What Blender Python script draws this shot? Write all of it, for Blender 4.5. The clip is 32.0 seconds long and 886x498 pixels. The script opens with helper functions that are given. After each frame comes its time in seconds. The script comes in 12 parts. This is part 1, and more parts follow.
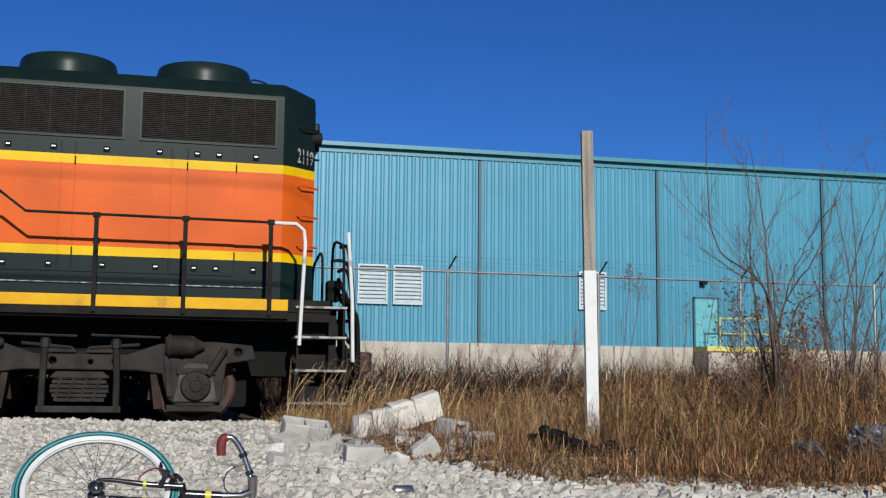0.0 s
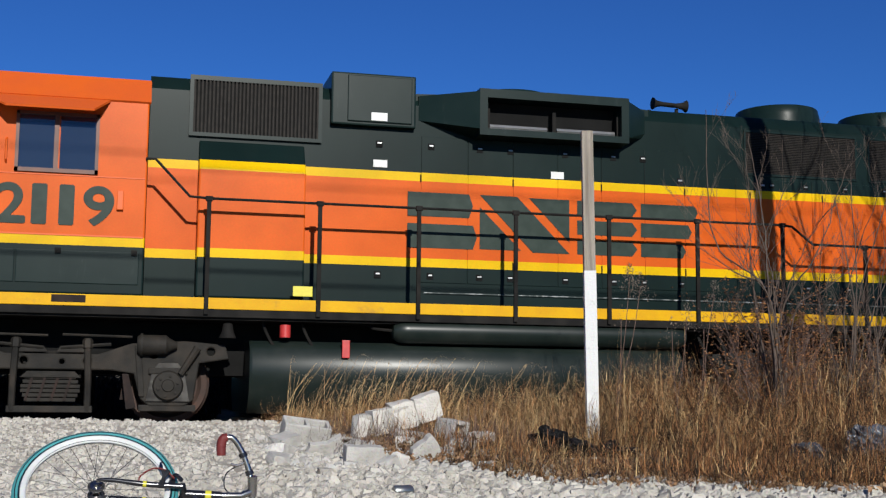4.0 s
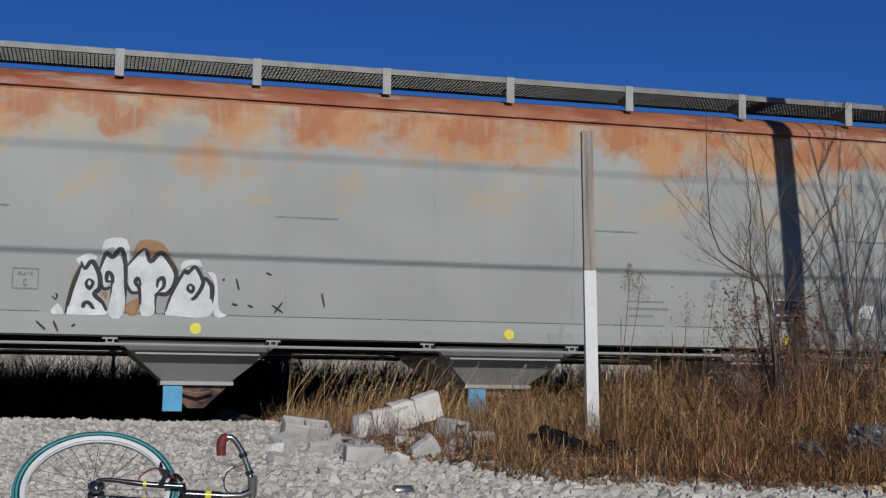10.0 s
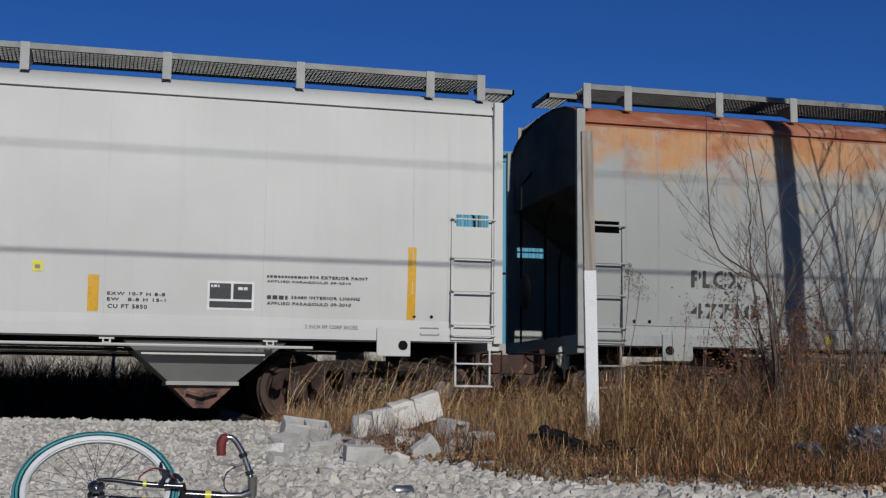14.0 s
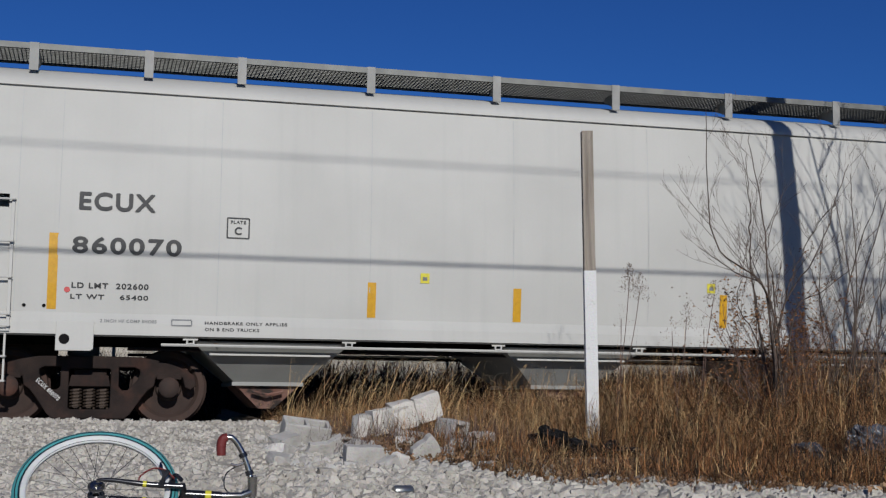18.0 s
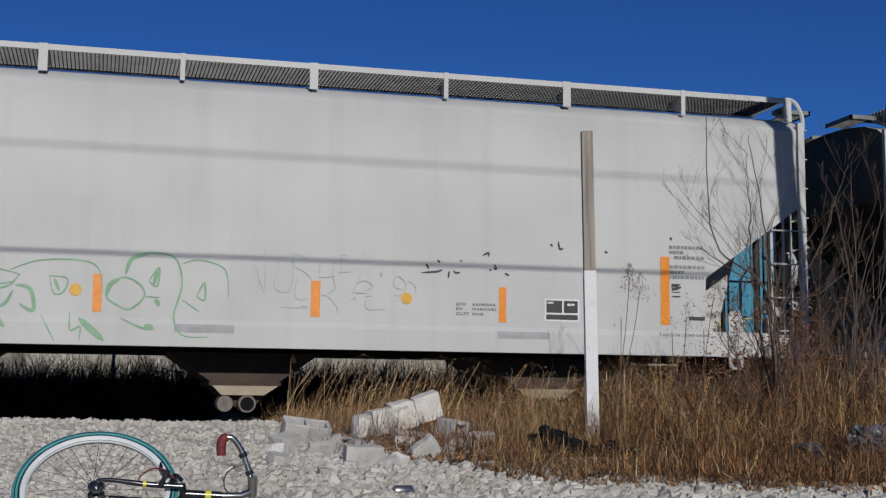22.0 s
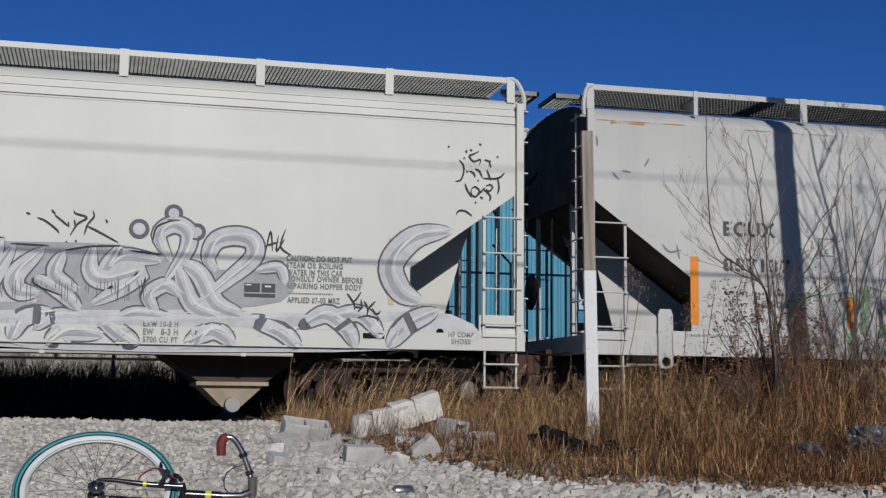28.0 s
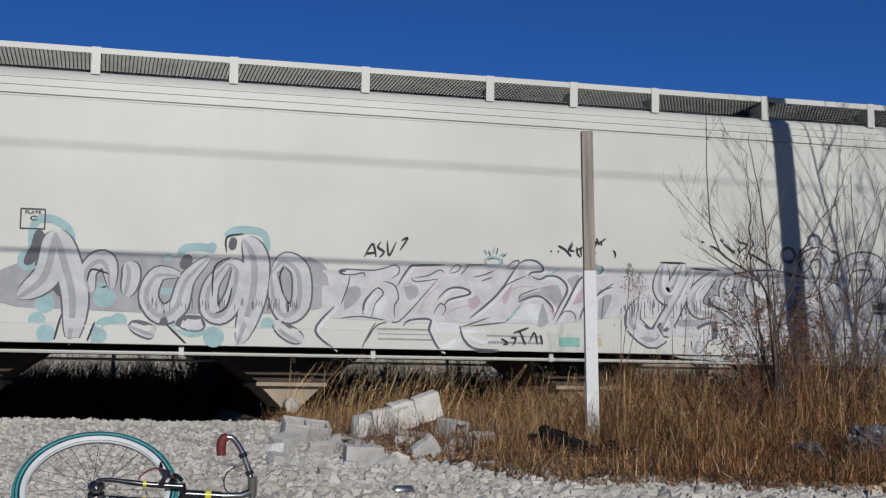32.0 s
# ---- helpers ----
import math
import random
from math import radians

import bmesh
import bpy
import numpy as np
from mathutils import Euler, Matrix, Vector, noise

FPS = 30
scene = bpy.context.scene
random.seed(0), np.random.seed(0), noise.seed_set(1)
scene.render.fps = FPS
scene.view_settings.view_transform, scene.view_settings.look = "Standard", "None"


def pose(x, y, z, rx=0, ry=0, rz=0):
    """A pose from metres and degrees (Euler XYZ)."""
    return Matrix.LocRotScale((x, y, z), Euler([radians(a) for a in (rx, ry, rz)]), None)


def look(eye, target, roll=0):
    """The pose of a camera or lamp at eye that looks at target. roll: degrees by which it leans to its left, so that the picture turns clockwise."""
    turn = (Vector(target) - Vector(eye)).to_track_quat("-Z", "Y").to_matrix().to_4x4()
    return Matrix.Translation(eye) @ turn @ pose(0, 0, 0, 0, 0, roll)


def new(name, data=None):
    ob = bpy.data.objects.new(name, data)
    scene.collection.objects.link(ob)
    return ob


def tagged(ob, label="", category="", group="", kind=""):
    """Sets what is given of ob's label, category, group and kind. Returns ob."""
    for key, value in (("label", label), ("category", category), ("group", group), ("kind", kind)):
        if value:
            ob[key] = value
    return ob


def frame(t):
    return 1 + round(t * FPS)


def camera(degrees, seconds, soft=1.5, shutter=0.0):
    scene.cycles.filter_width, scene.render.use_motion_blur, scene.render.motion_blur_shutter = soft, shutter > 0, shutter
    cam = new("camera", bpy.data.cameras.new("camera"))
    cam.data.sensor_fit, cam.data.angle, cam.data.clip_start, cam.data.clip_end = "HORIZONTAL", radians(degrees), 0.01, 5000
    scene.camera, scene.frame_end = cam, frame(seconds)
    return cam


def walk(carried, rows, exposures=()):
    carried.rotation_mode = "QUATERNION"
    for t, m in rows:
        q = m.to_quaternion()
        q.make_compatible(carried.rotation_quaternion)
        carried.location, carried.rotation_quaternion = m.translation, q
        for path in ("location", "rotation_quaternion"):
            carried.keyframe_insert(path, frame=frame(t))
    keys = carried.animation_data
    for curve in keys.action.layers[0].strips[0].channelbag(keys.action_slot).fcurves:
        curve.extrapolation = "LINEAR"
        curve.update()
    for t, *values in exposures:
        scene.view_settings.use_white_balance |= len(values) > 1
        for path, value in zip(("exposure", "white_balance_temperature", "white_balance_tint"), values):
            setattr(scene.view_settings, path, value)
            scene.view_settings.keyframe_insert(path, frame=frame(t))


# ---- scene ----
# Camera: stands low beside the track and does not move.
cam = camera(39.22, 32.0, soft=1.3)
EYE = (0.0, 0.0, 0.35)
AIM = look(EYE, (0.24021744, 0.96334033, 0.46946123), 0.5295)
walk(cam, [(0.0, AIM), (32.0, AIM)], [(0.0, 0.34, 6480.0, 8.0), (3.5, 0.37, 6480.0, 8.0), (6.7, 0.54, 6480.0, 8.0), (8.0, 0.24, 6400.0, 9.2), (8.8, -0.05, 6380.0, 9.5), (13.0, -0.17, 6330.0, 10.0), (25.0, -0.18, 6360.0, 10.5), (32.0, -0.13, 6360.0, 9.5)])

# Daylight: low winter sun from behind the camera.
SUN_EL, SUN_AZ = 23.0, 1.0      # elevation; degrees by which the light runs towards -x on its way to +y
world = bpy.data.worlds.new("world")
scene.world = world
world.use_nodes = True
wn = world.node_tree.nodes
sky = wn.new("ShaderNodeTexSky")
sky.sky_type = "NISHITA"
sky.sun_disc = False
sky.sun_elevation = radians(SUN_EL)
sky.sun_rotation = radians(180 - SUN_AZ)
sky.altitude = 1200
sky.air_density, sky.dust_density, sky.ozone_density = 0.75, 0.0, 5.0
deep = wn.new("ShaderNodeHueSaturation")      # clear, dry winter air: a deep blue
deep.inputs["Hue"].default_value, deep.inputs["Saturation"].default_value, deep.inputs["Value"].default_value = 0.522, 1.12, 1.12
world.node_tree.links.new(sky.outputs[0], deep.inputs["Color"])
tint = wn.new("ShaderNodeMix")
tint.data_type, tint.blend_type = "RGBA", "MULTIPLY"
tint.inputs[0].default_value = 1.0
tint.inputs[7].default_value = (0.80, 1.50, 1.52, 1.0)
world.node_tree.links.new(deep.outputs[0], tint.inputs[6])
world.node_tree.links.new(tint.outputs[2], wn["Background"].inputs[0])
wn["Background"].inputs[1].default_value = 0.042
sun = new("sun", bpy.data.lights.new("sun", "SUN"))
sun.data.energy, sun.data.angle, sun.data.color = 4.35, radians(0.53), (1.0, 0.965, 0.91)
_d = Vector((-math.sin(radians(SUN_AZ)) * math.cos(radians(SUN_EL)), math.cos(radians(SUN_AZ)) * math.cos(radians(SUN_EL)), -math.sin(radians(SUN_EL))))
sun.matrix_world = look((8, -40, 30), Vector((8, -40, 30)) + _d)

YC = 17.2          # centre line of the track


# ---------- materials ----------
ALBEDO = 0.78         # scales every base colour down: under a stronger sun, shade falls darker


def rgba(c, k=1.0):
    return (c[0] * k, c[1] * k, c[2] * k, 1.0)


def mat(name, c1, c2=None, scale=4.0, rough=0.6, metal=0.0, bump=0.0, fine=60.0, spec=0.4, stretch=(1, 1, 1), lo=0.35, hi=0.65, rand=0.0, island=0.0, grain=0.25):
    """A surface with two scales of variation; rand / island: brightness spread between objects / loose pieces."""
    m = bpy.data.materials.new(name)
    m.use_nodes = True
    nt = m.node_tree
    n, ln = nt.nodes, nt.links
    b = n["Principled BSDF"]
    b.inputs["Roughness"].default_value = rough
    b.inputs["Metallic"].default_value = metal
    b.inputs["Specular IOR Level"].default_value = spec
    c2 = c2 or tuple(v * 0.8 for v in c1)
    tc = n.new("ShaderNodeTexCoord")
    mp = n.new("ShaderNodeMapping")
    mp.inputs["Scale"].default_value = stretch
    ln.new(tc.outputs["Object"], mp.inputs["Vector"])
    n1 = n.new("ShaderNodeTexNoise")
    n1.inputs["Scale"].default_value, n1.inputs["Detail"].default_value = scale, 6
    n2 = n.new("ShaderNodeTexNoise")
    n2.inputs["Scale"].default_value, n2.inputs["Detail"].default_value = fine, 3
    ln.new(mp.outputs[0], n1.inputs["Vector"])
    ln.new(mp.outputs[0], n2.inputs["Vector"])
    r = n.new("ShaderNodeValToRGB")
    r.color_ramp.elements[0].position, r.color_ramp.elements[1].position = lo, hi
    r.color_ramp.elements[0].color, r.color_ramp.elements[1].color = rgba(c1, ALBEDO), rgba(c2, ALBEDO)
    ln.new(n1.outputs["Fac"], r.inputs[0])
    mx = n.new("ShaderNodeMix")
    mx.data_type, mx.blend_type = "RGBA", "MULTIPLY"
    mx.inputs[0].default_value = grain
    ln.new(r.outputs[0], mx.inputs[6])
    ln.new(n2.outputs["Color"], mx.inputs[7])
    out = mx.outputs[2]
    if rand or island:
        if rand:
            src = n.new("ShaderNodeObjectInfo").outputs["Random"]
        else:
            src = n.new("ShaderNodeNewGeometry").outputs["Random Per Island"]
        mr = n.new("ShaderNodeMapRange")
        amt = rand or island
        mr.inputs["To Min"].default_value, mr.inputs["To Max"].default_value = 1 - amt, 1 + amt
        ln.new(src, mr.inputs["Value"])
        hv = n.new("ShaderNodeHueSaturation")
        ln.new(out, hv.inputs["Color"])
        ln.new(mr.outputs[0], hv.inputs["Value"])
        out = hv.outputs[0]
    ln.new(out, b.inputs["Base Color"])
    if bump:
        bp = n.new("ShaderNodeBump")
        bp.inputs["Strength"].default_value, bp.inputs["Distance"].default_value = bump, 0.02
        ln.new(n2.outputs["Fac"], bp.inputs["Height"])
        ln.new(bp.outputs[0], b.inputs["Normal"])
    return m


def over(m, colour, scale, lo, hi, stretch=(1, 1, 1), z=None, amount=1.0, rough=None):
    """Lays a patchy second colour (rust, dust, dirt) over a material; z=(low, high): the heights between which it grows."""
    nt = m.node_tree
    n, ln = nt.nodes, nt.links
    b = n["Principled BSDF"]
    old = b.inputs["Base Color"].links[0].from_socket
    tc = n.new("ShaderNodeTexCoord")
    mp = n.new("ShaderNodeMapping")
    mp.inputs["Scale"].default_value = stretch
    ln.new(tc.outputs["Object"], mp.inputs["Vector"])
    ns = n.new("ShaderNodeTexNoise")
    ns.inputs["Scale"].default_value, ns.inputs["Detail"].default_value, ns.inputs["Roughness"].default_value = scale, 8, 0.6
    ln.new(mp.outputs[0], ns.inputs["Vector"])
    val = ns.outputs["Fac"]
    if z:
        sp = n.new("ShaderNodeSeparateXYZ")
        ln.new(tc.outputs["Object"], sp.inputs[0])
        mz = n.new("ShaderNodeMapRange")
        mz.inputs["From Min"].default_value, mz.inputs["From Max"].default_value = z
        mz.inputs["To Min"].default_value, mz.inputs["To Max"].default_value = -0.35, 0.12
        ln.new(sp.outputs["Z"], mz.inputs["Value"])
        ad = n.new("ShaderNodeMath")
        ad.operation = "ADD"
        ln.new(val, ad.inputs[0])
        ln.new(mz.outputs[0], ad.inputs[1])
        val = ad.outputs[0]
    mr = n.new("ShaderNodeMapRange")
    mr.inputs["From Min"].default_value, mr.inputs["From Max"].default_value = lo, hi
    mr.inputs["To Max"].default_value = amount
    ln.new(val, mr.inputs["Value"])
    mx = n.new("ShaderNodeMix")
    mx.data_type = "RGBA"
    ln.new(mr.outputs[0], mx.inputs[0])
    ln.new(old, mx.inputs[6])
    mx.inputs[7].default_value = rgba(colour, ALBEDO)
    ln.new(mx.outputs[2], b.inputs["Base Color"])
    return m


def banded(name, bands, rough=0.34, dust=0.012, spec=0.08):
    """Livery paint in level bands: (height, colour) from below, each colour up to the next height."""
    m = mat(name, (1, 1, 1), (0.80, 0.80, 0.80), 1.3, rough, 0.0, 0.004, 40, spec)
    nt = m.node_tree
    n, ln = nt.nodes, nt.links
    b = n["Principled BSDF"]
    old = b.inputs["Base Color"].links[0].from_socket
    tc = n.new("ShaderNodeTexCoord")
    sp = n.new("ShaderNodeSeparateXYZ")
    ln.new(tc.outputs["Object"], sp.inputs[0])
    dv = n.new("ShaderNodeMath")
    dv.operation = "DIVIDE"
    dv.inputs[1].default_value = 5.0
    ln.new(sp.outputs["Z"], dv.inputs[0])
    r = n.new("ShaderNodeValToRGB")
    r.color_ramp.interpolation = "CONSTANT"
    for i, (h, c) in enumerate(bands):
        e = r.color_ramp.elements[i] if i < 2 else r.color_ramp.elements.new(h / 5.0)
        e.position, e.color = h / 5.0, rgba(c)
    ln.new(dv.outputs[0], r.inputs[0])
    mx = n.new("ShaderNodeMix")
    mx.data_type, mx.blend_type = "RGBA", "MULTIPLY"
    mx.inputs[0].default_value = 1.0
    ln.new(r.outputs[0], mx.inputs[6])
    ln.new(old, mx.inputs[7])
    ln.new(mx.outputs[2], b.inputs["Base Color"])
    over(m, (0.34, 0.29, 0.23), 3.0, 0.5, 0.85, (1, 1, 0.3), None, dust)
    return m


GREEN, ORANGE, YELLOW = (0.0075, 0.0185, 0.0170), (0.76, 0.128, 0.014), (0.86, 0.53, 0.004)
M = {}
M["hood"] = banded("hood_paint", [(0.0, GREEN), (2.09, YELLOW), (2.215, ORANGE), (3.275, YELLOW), (3.395, GREEN)])
M["cab"] = banded("cab_paint", [(0.0, GREEN), (2.15, YELLOW), (2.275, ORANGE)])
M["nose"] = banded("nose_paint", [(0.0, GREEN), (2.13, YELLOW), (2.245, ORANGE), (3.265, YELLOW)])
M["green"] = over(mat("green_paint", GREEN, (0.012, 0.024, 0.022), 2.0, 0.34, 0, 0.006, 60, 0.10), (0.16, 0.17, 0.165), 5.0, 0.60, 0.80, (2.5, 1, 0.5), None, 0.10)
M["orange"] = mat("orange_paint", ORANGE, (0.70, 0.115, 0.02), 2.0, 0.42, spec=0.2)
M["yellow"] = over(mat("yellow_paint", (0.80, 0.44, 0.004), (0.70, 0.36, 0.008), 3.0, 0.45, spec=0.1), (0.20, 0.12, 0.06), 2.2, 0.60, 0.72, (1, 1, 1), None, 0.7)
M["lblack"] = mat("black_underframe", (0.011, 0.0105, 0.010), (0.022, 0.020, 0.018), 5.0, 0.75, 0, 0.2, spec=0.1)
M["tank"] = over(mat("tank_paint", (0.011, 0.018, 0.0155), (0.016, 0.023, 0.020), 2.0, 0.33, spec=0.25), (0.10, 0.095, 0.08), 2.0, 0.5, 0.8, (1, 1, 1), None, 0.12)
M["truckgrey"] = over(mat("truck_frame_grime", (0.0125, 0.0115, 0.010), (0.030, 0.026, 0.021), 4.0, 0.7, 0, 0.3, 60, 0.2), (0.05, 0.037, 0.027), 3.0, 0.5, 0.7, (1, 1, 1), None, 0.5)
M["truckrust"] = over(mat("rusty_truck_iron", (0.021, 0.0155, 0.014), (0.040, 0.027, 0.023), 4.0, 0.9, 0, 0.3, spec=0.2), (0.085, 0.038, 0.026), 2.5, 0.52, 0.72, (1, 1, 1), None, 0.6)
M["wheel"] = over(mat("wheel_iron", (0.045, 0.030, 0.025), (0.075, 0.044, 0.034), 3.0, 0.85, 0.1, 0.2), (0.15, 0.055, 0.032), 2.0, 0.5, 0.7, (1, 1, 1), None, 0.6)
M["tread"] = mat("wheel_tread_steel", (0.42, 0.40, 0.38), (0.3, 0.28, 0.26), 8, 0.35, 0.9)
# Near-black: stands in for shade in recesses and holes; also black fittings.
M["dark"] = mat("black_parts_and_shade", (0.012, 0.012, 0.012), (0.016, 0.016, 0.016), 3, 0.95, spec=0.05)
M["mesh"] = mat("grille_mesh", (0.018, 0.016, 0.014), (0.032, 0.027, 0.023), 12, 0.7, 0.0, spec=0.15)
M["glass"] = mat("window_glass", (0.02, 0.03, 0.05), (0.025, 0.035, 0.055), 1, 0.05, 0, 0, 60, 1.0)
M["white"] = mat("white_paint", (0.8, 0.8, 0.78), (0.72, 0.72, 0.69), 5, 0.5)
M["silver"] = mat("bare_metal", (0.55, 0.55, 0.54), (0.4, 0.4, 0.39), 9, 0.35, 0.9)
M["paintblack"] = mat("black_stencil_paint", (0.03, 0.032, 0.034), (0.05, 0.05, 0.05), 9, 0.6)
M["stencilgrey"] = mat("faded_stencil_paint", (0.19, 0.2, 0.2), (0.27, 0.28, 0.28), 9, 0.7)
M["letter"] = mat("letter_green_paint", (0.018, 0.034, 0.026), (0.03, 0.048, 0.038), 6, 0.5, spec=0.15)
M["reflector_yellow"] = mat("reflective_yellow_tape", (0.74, 0.40, 0.01), (0.62, 0.33, 0.01), 20, 0.4)
M["reflector_orange"] = mat("reflective_orange_tape", (0.86, 0.30, 0.02), (0.78, 0.24, 0.02), 20, 0.4)
M["decal_yellow"] = mat("yellow_decal", (0.8, 0.72, 0.05), (0.7, 0.6, 0.05), 20, 0.5)
M["red"] = mat("red_paint", (0.62, 0.05, 0.045), (0.5, 0.03, 0.03), 10, 0.45)

M["carA"] = mat("grey_car_paint", (0.345, 0.355, 0.333), (0.30, 0.31, 0.292), 0.7, 0.6, 0, 0.006, 30, 0.2, grain=0.07)
over(M["carA"], (0.30, 0.29, 0.26), 2.2, 0.52, 0.75, (3, 1, 0.25), None, 0.35)
over(M["carA"], (0.47, 0.36, 0.21), 1.5, 0.48, 0.62, (0.7, 1, 0.95), (2.6, 4.1), 0.5)
over(M["carA"], (0.47, 0.31, 0.15), 1.9, 0.64, 0.76, (0.8, 1, 0.8), (1.8, 2.8), 0.4)
over(M["carA"], (0.48, 0.215, 0.065), 1.3, 0.49, 0.64, (0.65, 1, 0.9), (2.2, 3.9), 0.78)
over(M["carA"], (0.36, 0.12, 0.04), 2.0, 0.53, 0.68, (0.7, 1, 0.85), (2.6, 3.85), 0.8)
over(M["carA"], (0.42, 0.36, 0.28), 5.0, 0.62, 0.76, (2.2, 1, 0.25), (2.4, 3.9), 0.3)
M["carA_top"] = over(mat("rusted_roof_edge", (0.30, 0.085, 0.04), (0.40, 0.16, 0.08), 2.2, 0.75, 0, 0.1), (0.46, 0.38, 0.30), 2.2, 0.54, 0.70, (0.6, 1, 3), None, 0.6)
M["carB"] = mat("light_grey_car_paint", (0.565, 0.56, 0.525), (0.515, 0.51, 0.478), 0.8, 0.55, 0, 0.006, 30, 0.25, grain=0.07)
over(M["carB"], (0.42, 0.42, 0.40), 1.8, 0.52, 0.78, (3, 1, 0.15), None, 0.35)
M["carC"] = mat("dusty_white_car_paint", (0.54, 0.535, 0.508), (0.49, 0.485, 0.46), 0.8, 0.6, 0, 0.006, 30, 0.25, grain=0.07)
over(M["carC"], (0.40, 0.39, 0.38), 1.5, 0.50, 0.78, (3, 1, 0.15), None, 0.4)
# Car-end colour: brown dirt, darkened further to paint in the shade between cars.
M["endshade"] = mat("shaded_grimy_end_paint", (0.20, 0.15, 0.11), (0.10, 0.075, 0.055), 1.6, 0.75, 0, 0.05, 30, 0.25)
M["carD"] = mat("cream_white_car_paint", (0.585, 0.58, 0.522), (0.535, 0.53, 0.48), 0.8, 0.5, 0, 0.006, 30, grain=0.07)
over(M["carD"], (0.48, 0.46, 0.41), 1.5, 0.52, 0.8, (3, 1, 0.15), None, 0.3)
M["grating"] = mat("galvanized_grating", (0.24, 0.245, 0.23), (0.17, 0.175, 0.165), 4, 0.6, 0.3)
M["hopper"] = mat("hopper_grey", (0.38, 0.38, 0.36), (0.31, 0.31, 0.29), 1.5, 0.6, 0, 0.05)
M["gate"] = over(mat("rusty_gate", (0.20, 0.085, 0.06), (0.27, 0.16, 0.125), 3, 0.8, 0.1, 0.1), (0.04, 0.03, 0.026), 4, 0.5, 0.62)


# ---------- mesh helpers ----------
def plate(name, outline, holes, y0, y1, round_by=0.012):
    """A cast plate in the x-z plane with holes through it, from y0 to y1, its edges rounded."""
    cu = bpy.data.curves.new(name, "CURVE")
    cu.dimensions, cu.fill_mode = "2D", "BOTH"
    cu.extrude, cu.bevel_depth, cu.bevel_resolution, cu.offset = abs(y1 - y0) / 2 - round_by, round_by, 1, -round_by
    for loop in [outline] + holes:
        sp = cu.splines.new("POLY")
        sp.points.add(len(loop) - 1)
        for p, q in zip(sp.points, loop):
            p.co = (q[0], q[1], 0, 1)
        sp.use_cyclic_u = True
    ob = bpy.data.objects.new(name, cu)
    scene.collection.objects.link(ob)
    me = bpy.data.meshes.new_from_object(ob.evaluated_get(bpy.context.evaluated_depsgraph_get()))
    g = Geo().add([(v.co.x, (y0 + y1) / 2 - v.co.z, v.co.y) for v in me.vertices], [tuple(p.vertices) for p in me.polygons])
    bpy.data.objects.remove(ob)
    bpy.data.curves.remove(cu)
    bpy.data.meshes.remove(me)
    return g


def disc_loop(x, z, r, n=12):
    return [(x + r * math.cos(2 * math.pi * k / n), z + r * math.sin(2 * math.pi * k / n)) for k in range(n)]


